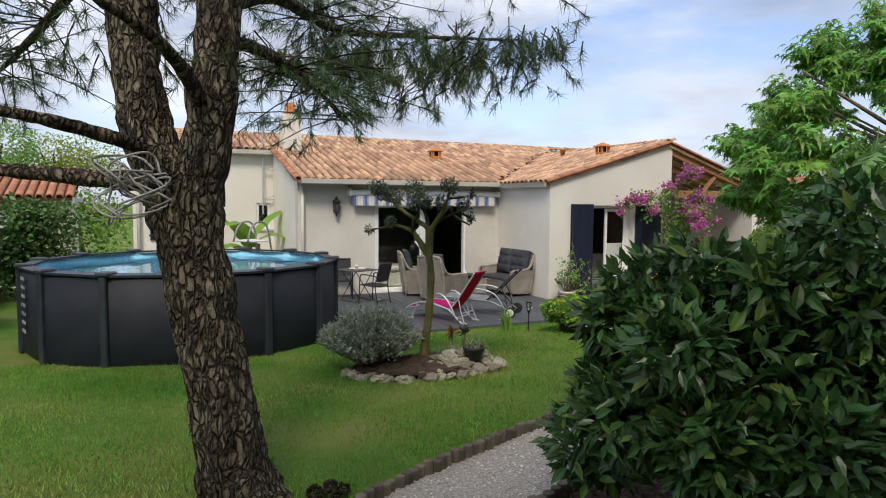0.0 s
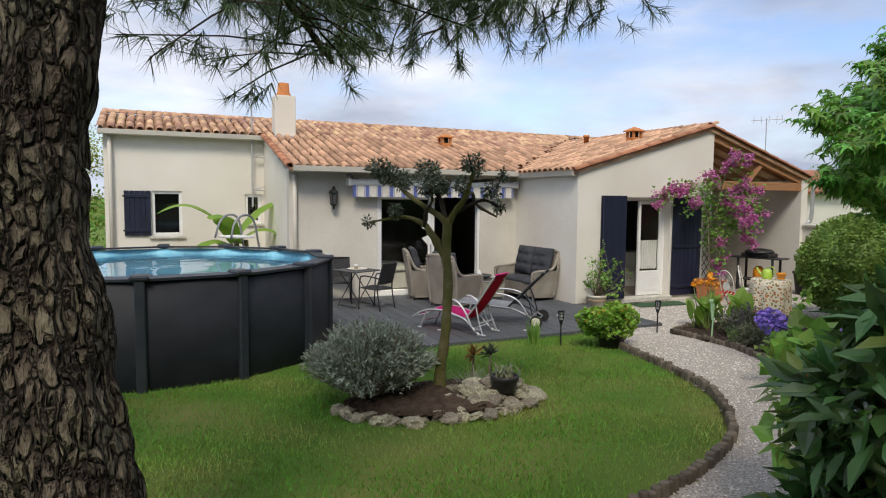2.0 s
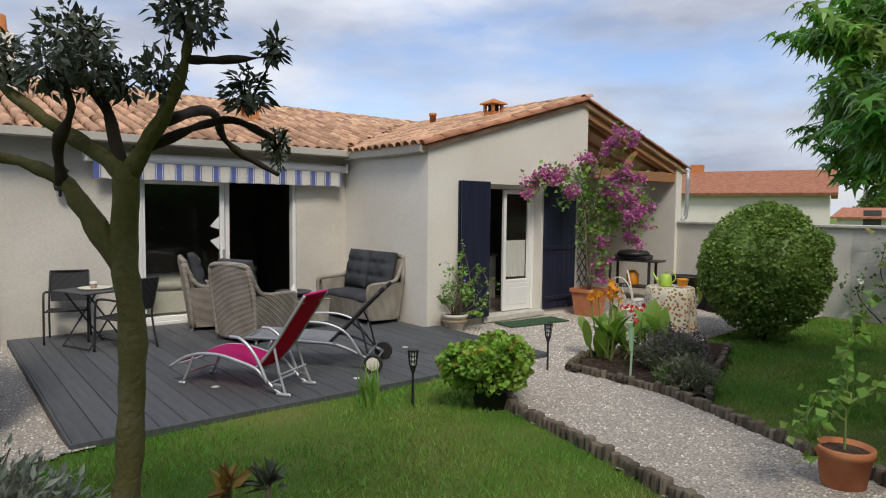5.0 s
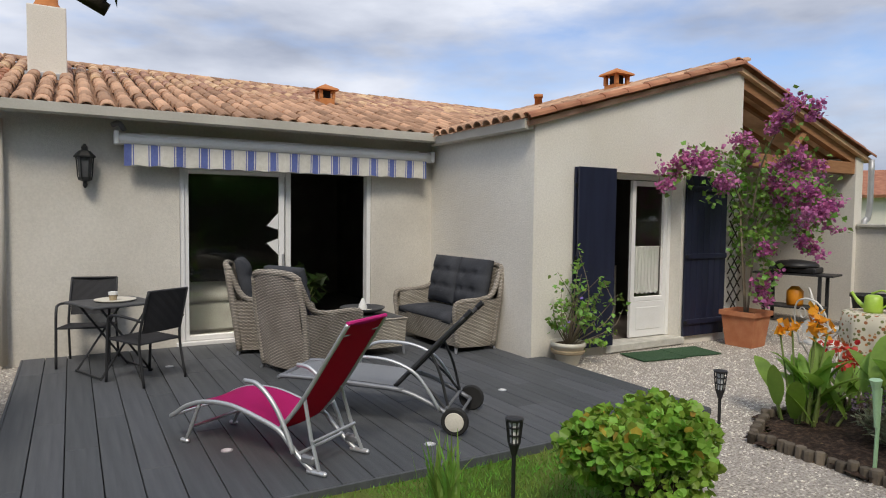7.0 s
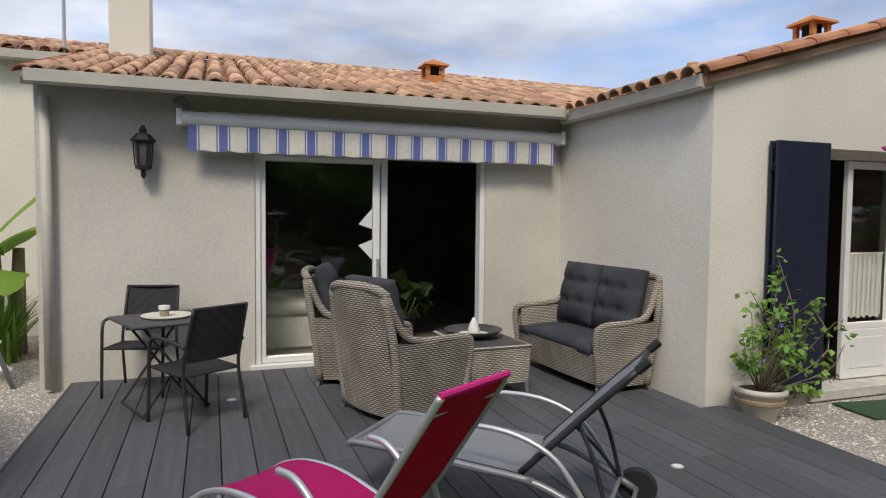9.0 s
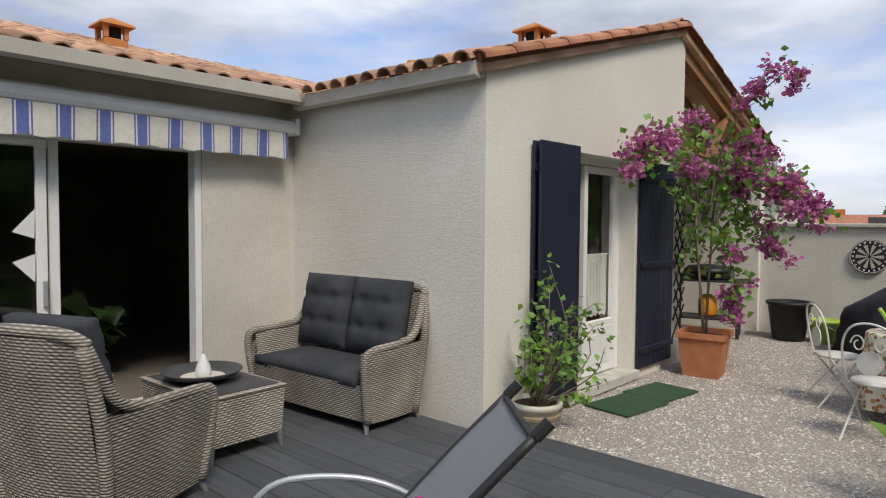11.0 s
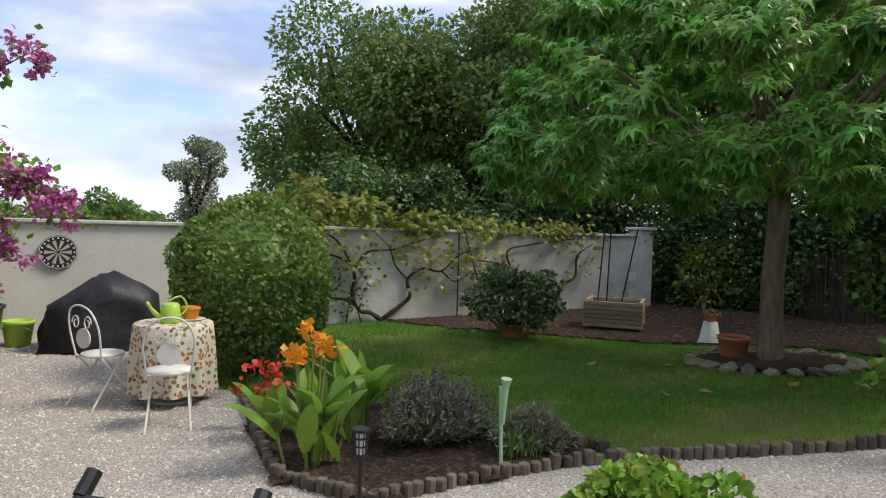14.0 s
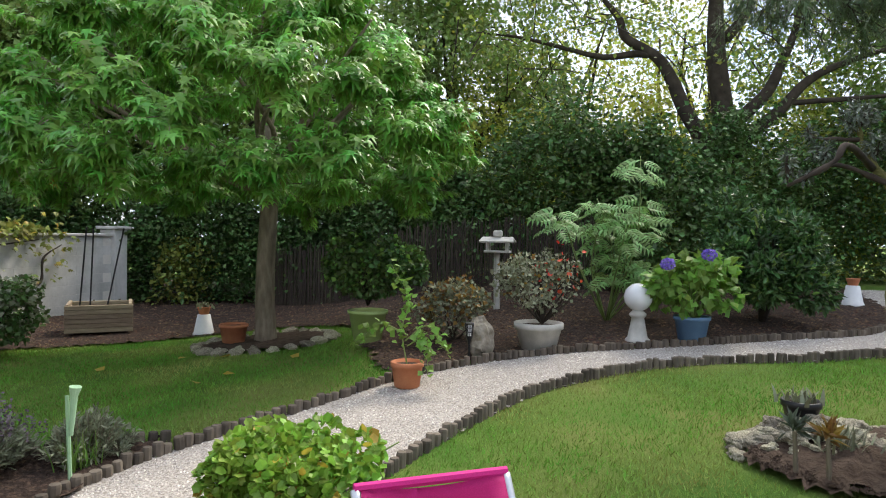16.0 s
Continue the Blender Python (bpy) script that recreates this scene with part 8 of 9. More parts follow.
for k, (x, y) in enumerate(((38, -7), (45, -3), (52, -8), (60, 2), (48, 6), (70, -6))):
    wood_tree(x, y, 3.3, 2.4, 2600, L_OAK, 0.32, seed=20 + k, low=0.05, label="distant bushy tree on the horizon", count=8)


# spreading oak with bare dark limbs
def oak():
    x, y = -6.2, -17.2
    g = ground_z(x, y)
    p = plant("old_oak", "old oak with dark spreading limbs and thin foliage", "tree", (x, y, g))
    o = p.matrix_world.translation
    limbs = [([(x, y, g - 0.1), (x + 0.1, y, 2.2), (x + 0.05, y, 4.0), (x + 0.3, y + 0.2, 6.0), (x + 0.2, y, 9.0)], [0.34, 0.27, 0.24, 0.18, 0.06]),
             ([(-6.15, y, 3.2), (-5.41, y, 4.4), (-5.09, y, 5.13), (-4.77, y, 5.63), (-4.13, y, 6.07), (-3.97, y, 6.5), (-3.5, y, 7.1)], [0.18, 0.16, 0.14, 0.12, 0.10, 0.08, 0.04]),
             ([(-4.6, y, 5.7), (-4.3, y, 5.72), (-3.66, y, 5.68), (-2.93, y, 5.88), (-1.92, y, 6.18), (-0.9, y + 0.2, 6.3)], [0.09, 0.08, 0.065, 0.05, 0.035, 0.015]),
             ([(-6.2, y, 3.9), (-6.47, y, 4.29), (-6.97, y, 4.83), (-7.24, y, 5.45), (-7.5, y, 6.2), (-7.6, y, 7.2)], [0.16, 0.14, 0.12, 0.10, 0.07, 0.03]),
             ([(-6.2, y, 3.2), (-6.55, y, 3.82), (-7.2, y, 4.43), (-7.75, y, 5.04), (-8.5, y, 5.4), (-9.5, y, 5.7)], [0.17, 0.15, 0.12, 0.09, 0.06, 0.03]),
             ([(-7.3, y, 4.5), (-7.48, y, 4.58), (-8.39, y, 4.63), (-9.2, y, 4.68), (-10.2, y, 4.8)], [0.07, 0.06, 0.05, 0.035, 0.015]),
             ([(-6.1, y, 5.9), (-6.6, y, 6.6), (-7.0, y, 7.8)], [0.12, 0.09, 0.04])]
    for k, (pts, rad) in enumerate(limbs):
        line = smooth_line(pts, 6)
        rr = np.interp(np.linspace(0, 1, len(line)), np.linspace(0, 1, len(rad)), rad)
        part("trunk" if k == 0 else "limb", tube(bmesh.new(), [q - o for q in line], [float(v) for v in rr], 10), M_DARKBARK, p, "", True)
    r = np.random.default_rng(77)
    cl = np.stack([r.uniform(x - 5.5, x + 6, 330), r.uniform(y - 2.5, y + 2.0, 330), 5.0 + 5.0 * r.random(330) ** 0.8], 1)
    pts = np.repeat(cl, 42, 0) + r.normal(0, 1, (330 * 42, 3)) * (0.42, 0.42, 0.2)
    crown(p, pts, r.normal(0, 1, pts.shape), 0.105, LEAF_KITE, L_OAK, "foliage", 0.3)
    # some leaves again in the yellower copy, sunlight put into their colour
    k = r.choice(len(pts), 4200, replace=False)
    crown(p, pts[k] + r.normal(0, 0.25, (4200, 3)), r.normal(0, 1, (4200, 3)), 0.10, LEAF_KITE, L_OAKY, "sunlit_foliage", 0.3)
    bm = bmesh.new()
    for q in cl:
        v = r.normal(0, 0.35, 3)
        tube(bm, [Vector(q - v) - o, Vector(q) - o + Vector((0, 0, 0.06)), Vector(q + v) - o], [0.02, 0.014, 0.006], 3, False)
    part("twig_mass", bm, M_DARKBARK, p)["kind"] = "stuff"


oak()


def hedge_row(name, label, pts, height, depth, n, size, material, seed, base=None):
    """A loose screen of shrubs along a line; its own stuff."""
    r = np.random.default_rng(seed)
    ends = [Vector((*q, 0)) for q in pts]
    seg = [(a, b) for a, b in zip(ends, ends[1:])]
    ln = np.array([(b - a).length for a, b in seg])
    k = r.choice(len(seg), n, p=ln / ln.sum())
    t = r.random(n)
    A, B = np.array([s[0][:2] for s in seg])[k], np.array([s[1][:2] for s in seg])[k]
    xy = A + (B - A) * t[:, None]
    s = xy[:, 0] * 0.9 + xy[:, 1] * 0.7
    top = height * (0.78 + 0.14 * np.sin(s * 1.7) + 0.10 * np.sin(s * 4.1 + 1) + 0.05 * np.sin(s * 9))
    z = top * r.random(n) ** 0.7
    bulge = depth * (0.6 + 0.4 * np.sin(s * 2.9 + z * 1.3))
    off = r.normal(0, 0.5, (n, 2)) * bulge[:, None]
    pos = np.stack([xy[:, 0] + off[:, 0], xy[:, 1] + off[:, 1], z], 1)
    pos[:, 2] += gz(pos[:, 0], pos[:, 1])
    nd = np.concatenate([unit(off), np.full((n, 1), 0.3)], 1)
    me = leaf_mesh(name, pos, nd + r.normal(0, 0.7, (n, 3)) + (0, 0, -0.2), size * (0.6 + 0.8 * r.random(n)), LEAF_KITE, nd + (0, 0, 0.6), 0.6)
    return tagged(part(name, me, material), label, "hedge", "", "stuff")


hedge_row("woodland_hedge", "dense dark evergreen hedge at the garden end", [(8.0, -16.4), (4.5, -17.6), (1.0, -17.6), (-3.0, -16.0), (-5.0, -15.5)], 3.5, 1.1, 62000, 0.105, L_HEDGE, 1)
hedge_row("woodland_hedge", "dense green hedge behind the path", [(-3.0, -15.6), (-5.2, -15.6), (-8.2, -18.6), (-12.5, -18.0), (-15.0, -13.0)], 4.0, 1.0, 52000, 0.10, L_HEDGE, 2)
# sun on these shrubs is in the leaf colour too
hedge_row("bright_hedge", "yellow-green shrubs behind the hedge, sunlight in their leaf colour", [(1.0, -19.6), (-4.0, -18.6), (-6.0, -19.5), (-11.0, -20.0)], 5.1, 1.3, 30000, 0.11, L_OAKY, 3)
hedge_row("back_hedge", "dense dark thicket behind the garden", [(9.0, -19.0), (3.0, -21.5), (-3.0, -21.0), (-9.0, -22.5), (-16.0, -19.5)], 4.2, 1.4, 26000, 0.24, L_HEDGE, 8)
hedge_row("understory", "dark shrubs beyond the garden wall", [(8.4, -8.0), (8.6, -12.0), (8.8, -15.6), (8.3, -16.8)], 3.2, 0.9, 26000, 0.11, L_HEDGE, 4)
hedge_row("bright_shrub", "bright yellow-green shrub beside the wall end", [(6.4, -16.3), (5.8, -16.8)], 1.6, 0.6, 900, 0.12, L_VINE, 5)
hedge_row("west_hedge", "light green hedge beyond the pool", [(-18.0, -2.0), (-15.5, 6.0), (-13.0, 10.5), (-9.0, 12.0)], 3.4, 1.2, 7000, 0.16, L_LIGHT, 6)
hedge_row("west_hedge", "dark evergreen shrubs beyond the pool", [(-16.0, -6.0), (-13.0, -0.5), (-11.9, 3.2), (-10.4, 4.0)], 2.7, 0.8, 40000, 0.12, L_HEDGE, 7)
wood_tree(-14.0, 12.0, 5.2, 2.4, 8049, L_LIGHT, 0.12, seed=31, low=0.1, label="light green tree beyond the outbuilding")
wood_tree(-19.0, 10.0, 6.0, 2.6, 8049, L_OAK, 0.15, seed=32, low=0.1, label="leafy tree beyond the outbuilding")
wood_tree(-11.0, 15.0, 5.0, 2.4, 6899, L_OAKY, 0.12, seed=33, low=0.05, label="autumn tinted tree behind the house")

# reed fence behind the mulch
fe = tagged(new("reed_fence"), "dark dry reed fence behind the shrubs", "fence", "", "structure")
bm = bmesh.new()
r = random.Random(8)
x = -3.6
while x < 4.2:
    y = -15.1 - 0.28 * (x + 3.6) * 0.9
    g = ground_z(x, y)
    tube(bm, [(x, y, g), (x + r.uniform(-0.02, 0.02), y + r.uniform(-0.02, 0.02), g + r.uniform(1.25, 1.5))], r.uniform(0.008, 0.016), 4)
    x += r.uniform(0.02, 0.035)
o_ = part("reeds", bm, M_REED, fe)
o_["kind"] = "stuff"


# vines on the garden wall
def vine(y0, lines):
    p = plant("grape_vine", "old grape vine trained along the garden wall", "vine", (GW - 0.06, y0, 0.02))
    o = p.matrix_world.translation
    tops = []
    for pts, rad in lines:
        line = smooth_line([(GW - 0.08 + RNG.uniform(-0.03, 0.02), y, z) for y, z in pts], 6)
        rr = np.interp(np.linspace(0, 1, len(line)), np.linspace(0, 1, len(rad)), rad)
        bm = tube(bmesh.new(), [q - o for q in line], [float(v) * 1.25 * (1 + 0.35 * noise.noise(q * 9)) for v, q in zip(rr, line)], 7)
        part("stem", bm, M_DARKBARK, p, "", True)
        tops += line[len(line) // 2:]
    cl = [q for q in tops if q.z > 0.75]
    pos = []
    for q in cl:
        for _ in range(5):
            pos.append((q.x - abs(RNG.normal(0, 0.10)), q.y + RNG.normal(0, 0.28), min(q.z + RNG.normal(0.15, 0.26), 2.2)))
    pos = np.array(pos)
    crown(p, pos, np.tile((-0.6, 0, 0.2), (len(pos), 1)), 0.095, LEAF_LOBED, L_VINE, "foliage", 0.5)
    k = RNG.choice(len(pos), max(1, len(pos) // 8))
    crown(p, pos[k] + (-0.04, 0.05, 0.04), np.tile((-0.6, 0, 0.2), (len(k), 1)), 0.10, LEAF_LOBED, L_YELLOW, "yellow_leaves", 0.5)


vine(-8.6, [([(-8.6, 0.02), (-8.35, 0.18), (-8.15, 0.22), (-8.0, 0.5), (-8.05, 0.8), (-7.95, 1.05), (-7.6, 1.2), (-7.2, 1.3)], [0.035, 0.03, 0.028, 0.026, 0.024, 0.02, 0.014, 0.008]),
            ([(-8.6, 0.05), (-8.95, 0.28), (-9.15, 0.45), (-9.1, 0.75), (-9.4, 0.95), (-9.8, 0.9), (-10.2, 1.2), (-10.7, 1.35)], [0.032, 0.03, 0.026, 0.024, 0.02, 0.016, 0.012, 0.008]),
            ([(-8.05, 0.95), (-8.3, 1.25), (-8.8, 1.3), (-9.3, 1.45), (-9.9, 1.6)], [0.02, 0.018, 0.014, 0.01, 0.006]),
            ([(-8.15, 0.25), (-7.9, 0.42), (-7.55, 0.5), (-7.3, 0.85), (-6.9, 0.95), (-6.6, 1.3)], [0.022, 0.02, 0.017, 0.014, 0.01, 0.006]),
            ([(-7.55, 0.5), (-7.1, 0.45), (-6.7, 0.62), (-6.4, 0.95)], [0.014, 0.012, 0.009, 0.005]),
            ([(-9.1, 0.75), (-8.85, 1.0), (-8.7, 1.35), (-8.45, 1.55)], [0.016, 0.013, 0.01, 0.006]),
            ([(-9.8, 0.9), (-10.1, 0.7), (-10.45, 0.85), (-10.8, 0.8)], [0.013, 0.011, 0.008, 0.005]),
            ([(-8.0, 1.0), (-7.7, 1.45), (-7.3, 1.62), (-7.0, 1.75)], [0.018, 0.014, 0.01, 0.006])])
vine(-12.6, [([(-12.6, 0.02), (-12.55, 0.3), (-12.1, 0.55), (-11.6, 0.65), (-11.2, 1.0), (-10.6, 1.1)], [0.035, 0.03, 0.026, 0.022, 0.016, 0.008]),
             ([(-12.6, 0.2), (-12.75, 0.55), (-13.1, 0.75), (-13.2, 1.2), (-13.6, 1.45)], [0.03, 0.026, 0.022, 0.018, 0.008]),
             ([(-11.6, 0.65), (-11.3, 1.25), (-11.8, 1.4), (-12.6, 1.5), (-13.1, 1.55)], [0.02, 0.016, 0.014, 0.01, 0.006])])
for y, y2 in ((-10.15, -10.15), (-10.25, -10.85)):
    s = thing("vine_stake", "thin dark stake holding the vine", "stake", (GW - 0.12, y, 0), group="vine stakes")
    part("rod", tube(bmesh.new(), [(0, y2 - y, 0), (0, 0, 1.72)], 0.013, 6), M_BLACKIRON, s)
p = plant("climbing_foliage", "yellow-green vine spilling over the wall top", "vine", (GW, -8.5, 1.66))
pts, d = blob_points([(GW + 0.1, -7.2, 2.05, 0.35, 0.5, 0.5), (GW + 0.1, -8.2, 1.95, 0.3, 0.6, 0.35), (GW, -9.4, 1.8, 0.25, 0.8, 0.2), (GW, -11.0, 1.75, 0.2, 0.9, 0.14), (GW, -12.6, 1.72, 0.2, 0.8, 0.12)], 900, 0.3)
crown(p, pts, d, 0.13, LEAF_LOBED, L_VINE, "foliage", 0.5)


# climbing rose on the block wall
p = plant("climbing_rose", "sparse climbing rose with white flowers on the block wall", "climber", (GW - 0.06, -7.0, 0.02))
pos, tips = [], []
for k in range(11):
    y0, y1, z1 = -6.3 - 0.17 * k + RNG.normal(0, 0.1), -6.0 - 0.24 * k + RNG.normal(0, 0.25), RNG.uniform(0.7, 1.55)
    line = smooth_line([(GW - 0.06, y0, 0.02), (GW - 0.10, (y0 + y1) / 2 + RNG.normal(0, 0.15), z1 * 0.55), (GW - 0.07, y1, z1)], 6)
    part("stem", tube(bmesh.new(), [q - p.matrix_world.translation for q in line], [0.012 * (1 - 0.6 * i / (len(line) - 1)) for i in range(len(line))], 5), M_DARKBARK, p, "", True)
    tips.append(line[-1])
    for _ in range(46):
        q = line[int(RNG.integers(3, len(line)))]
        pos.append((q.x - abs(RNG.normal(0, 0.07)), q.y + RNG.normal(0, 0.13), q.z + RNG.normal(0, 0.10)))
pos = np.array(pos)
crown(p, pos, np.tile((-0.6, 0, 0.1), (len(pos), 1)), 0.07, LEAF_FLAT, L_HEDGE, "foliage", 0.4)
for q in tips[::3]:
    c = np.array(q) + (-0.12, 0, -0.1)
    crown(p, c + RNG.normal(0, 0.018, (14, 3)), RNG.normal(0, 1, (14, 3)), 0.05, LEAF_ROUND, M_WHITEPOT, "flower_head", 0, 0.5, 0.6, "white rose flower")


# bougainvillea
def bougainvillea():
    bx, by = 3.36, -2.65
    p = plant("bougainvillea", "magenta bougainvillea trained up the gable wall", "climber", (bx, by, 0.42))
    o = p.matrix_world.translation
    # each run: its points, leaves and bracts along it, and where the bracts begin
    runs = [([(bx, by, 0.4), (bx + 0.05, by + 0.1, 1.2), (bx + 0.1, by + 0.2, 1.9), (bx + 0.1, by + 0.2, 2.5), (bx + 0.05, by + 0.1, 2.85)], 260, 200, 0.72),
            ([(bx + 0.03, by, 0.4), (bx + 0.12, by, 1.3), (bx + 0.15, by - 0.05, 2.0), (bx + 0.15, by - 0.35, 2.25), (bx + 0.05, by - 0.75, 1.95), (bx - 0.06, by - 1.2, 1.62)], 240, 620, 0.48),
            ([(bx - 0.02, by, 0.4), (bx - 0.02, by + 0.1, 1.5), (bx - 0.08, by + 0.15, 2.3), (bx - 0.45, by + 0.2, 2.52), (bx - 0.8, by + 0.2, 2.50), (bx - 1.15, by + 0.2, 2.38), (bx - 1.5, by + 0.2, 2.15)], 190, 480, 0.50),
            ([(bx + 0.05, by, 1.8), (bx + 0.05, by - 0.1, 2.4), (bx - 0.02, by - 0.35, 2.85), (bx - 0.08, by - 0.6, 3.05), (bx - 0.14, by - 0.85, 3.22)], 60, 230, 0.50),
            ([(bx + 0.05, by, 1.3), (bx, by - 0.2, 1.5), (bx - 0.1, by - 0.3, 1.1), (bx - 0.2, by - 0.34, 0.72)], 120, 230, 0.50),
            ([(bx + 0.1, by + 0.1, 1.7), (bx + 0.35, by, 2.2), (bx + 0.6, by - 0.15, 2.55), (bx + 0.85, by - 0.3, 2.5)], 190, 330, 0.35),
            ([(bx + 0.1, by, 1.6), (bx + 0.3, by - 0.2, 2.0), (bx + 0.5, by - 0.5, 2.2), (bx + 0.55, by - 0.8, 1.95)], 190, 330, 0.35),
            ([(bx + 0.1, by, 1.4), (bx + 0.3, by - 0.2, 1.75), (bx + 0.45, by - 0.45, 1.6), (bx + 0.5, by - 0.6, 1.35)], 150, 170, 0.5),
            ([(bx, by + 0.1, 1.9), (bx - 0.35, by + 0.05, 2.25), (bx - 0.62, by - 0.02, 2.2), (bx - 0.72, by - 0.05, 2.0)], 110, 170, 0.5)]
    gp, gd, mp, md = [], [], [], []
    for q, n, m, start in runs:
        line = smooth_line(q, 10)
        part("stem", tube(bmesh.new(), [v - o for v in line], [0.015 * (1 - 0.75 * i / (len(line) - 1)) for i in range(len(line))], 6), M_BARK2, p, "", True)
        top = len(line) - 1
        for _ in range(n):
            k = RNG.uniform(0.25, 0.97) * top
            gp.append(np.array(line[int(k)]) + RNG.normal(0, 1, 3) * (0.10, 0.09, 0.10))
        knots = [(RNG.uniform(start, 1.0) * top, RNG.normal(0, 1, 3) * (0.07, 0.07, 0.06)) for _ in range(max(5, m // 24))]
        for _ in range(int(m * 1.6)):
            k, off = knots[int(RNG.integers(len(knots)))]
            mp.append(np.array(line[int(k)]) + off + RNG.normal(0, 1, 3) * (0.05, 0.05, 0.045))
    gp, mp = np.array(gp), np.array(mp)
    gp[:, 1], mp[:, 1] = np.minimum(gp[:, 1], -2.28), np.minimum(mp[:, 1], -2.30)
    crown(p, gp, RNG.normal(0, 0.6, gp.shape) + (0, -0.4, 0.1), 0.075, LEAF_FLAT, L_LIGHT, "foliage", 0.4)
    crown(p, mp, RNG.normal(0, 1, mp.shape), 0.047, LEAF_ROUND, L_MAGENTA, "flower_mass", 0.1, 0.8, 0.9, "magenta papery bracts")


bougainvillea()


# shrub in the cream pot
PX, PY = 0.42, -2.43
p = plant("potted_shrub", "airy light green shrub in the cream pot", "potted plant", (PX, PY, 0.25))
tips = [(PX + RNG.normal(0.04, 0.26), PY - 0.12 + RNG.normal(0, 0.20), RNG.uniform(0.60, 1.30)) for _ in range(17)]
tips = [(x, min(y, -2.28), z) for x, y, z in tips] + [(0.80, -2.80, 0.42), (0.98, -2.72, 0.66), (1.02, -2.60, 0.82), (0.0, -2.58, 0.62), (-0.05, -2.70, 0.78), (0.10, -2.60, 1.12), (0.50, -2.48, 1.36), (0.72, -2.66, 0.30)]
stems(p, (PX, PY, 0.22), tips, 0.009, M_BARK2, "stem", 0.2, 4)
pos = []
for t in tips:
    for k in range(16):
        q = RNG.uniform(0.42, 1.03)
        pos.append((PX + (t[0] - PX) * q + RNG.normal(0, 0.04), min(PY + (t[1] - PY) * q + RNG.normal(0, 0.04), -2.24), 0.25 + (t[2] - 0.25) * q + RNG.normal(0, 0.03)))
pos = np.array(pos)
out = unit(pos - np.array((PX, PY, 0.5)))
crown(p, pos, out, 0.062, (LEAF_FLAT[0] * (0.8, 1, 1), LEAF_FLAT[1]), L_LIGHT, "foliage", 0.5)
crown(p, pos[::5] + (0, -0.02, 0.01), out[::5], 0.058, (LEAF_FLAT[0] * (0.8, 1, 1), LEAF_FLAT[1]), L_GERA, "young_foliage", 0.4)
crown(p, pos[::60] + (0, -0.03, 0.03), out[::60], 0.035, LEAF_ROUND, L_PURPLE, "flower_mass")["kind"] = "stuff"


# cannas with orange heads
def canna(loc, n, h, seed, heads):
    r = np.random.default_rng(seed)
    p = plant("canna_lily", "broad-leaved canna lilies with orange flowers", "flower", loc, "cannas")
    vs, fs = [], []
    for k in range(n):
        a, tilt = r.uniform(0, 6.28), r.uniform(0.15, 0.8)
        bx, by = r.normal(0, 0.11, 2)
        L, W = h * r.uniform(0.38, 0.58), r.uniform(0.05, 0.08)
        z0 = h * r.uniform(0.04, 0.46)
        base = len(vs)
        for i in range(9):
            t = i / 8
            w = W * math.sin(math.pi * min(1, 0.08 + t * 0.92)) ** 0.7
            out = L * (math.sin(tilt) * t + 0.25 * t * t * tilt)
            up = L * math.cos(tilt) * t - 0.22 * L * t ** 3 * tilt
            for s in (-1, 0, 1):
                vs.append((bx + math.cos(a) * out - math.sin(a) * s * w, by + math.sin(a) * out + math.cos(a) * s * w, z0 + up + (0.25 * w if s else 0)))
        for i in range(8):
            for s in range(2):
                q = base + i * 3 + s
                fs.append((q, q + 1, q + 4, q + 3))
        part("stalk", tube(bmesh.new(), [(bx * 0.7, by * 0.7, 0), (bx, by, z0 + 0.05)], [0.014, 0.009], 6), L_STALK, p)
    me = bpy.data.meshes.new("foliage")
    me.from_pydata(vs, [], fs)
    part("foliage", me, L_BANANA, p, "", True)
    for hx, hy, hz in heads:
        part("flower_stalk", tube(bmesh.new(), [(hx * 0.4, hy * 0.4, 0.1), (hx, hy, hz)], 0.008, 5), L_STALK, p)
        pts = np.array((hx, hy, hz)) + r.normal(0, 1, (13, 3)) * (0.035, 0.035, 0.03)
        me = leaf_mesh("flower", pts, r.normal(0, 0.6, (13, 3)) + (0, 0, 0.8), 0.07 * (0.7 + 0.6 * r.random(13)), LEAF_FLAT)
        part("flower_head", me, L_ORANGEF, p, "orange canna petals")


canna((0.58, -5.10, 0.04), 26, 0.82, 1, [(0.0, 0.1, 0.80), (0.1, -0.05, 0.86), (0.12, -0.12, 0.78), (-0.1, 0.14, 0.76), (0.14, -0.02, 0.92), (-0.02, -0.10, 0.82)])
canna((0.88, -5.58, 0.04), 12, 0.95, 2, [])
canna((1.25, -5.05, 0.04), 9, 0.6, 3, [])
p = plant("red_flower", "small red-orange flowers beside the cannas", "flower", (1.35, -5.0, 0.04))
tips = [(1.35 + RNG.normal(0, 0.16), -5.0 + RNG.normal(0, 0.1), RNG.uniform(0.35, 0.65)) for _ in range(9)]
stems(p, (1.35, -5.0, 0.03), tips, 0.006, L_STALK, "stem", 0.1, 4)
pos = np.repeat(np.array(tips), 12, 0) + RNG.normal(0, 0.025, (108, 3))
crown(p, pos, RNG.normal(0, 1, (108, 3)), 0.045, LEAF_ROUND, L_REDF, "petal_mass")["kind"] = "stuff"


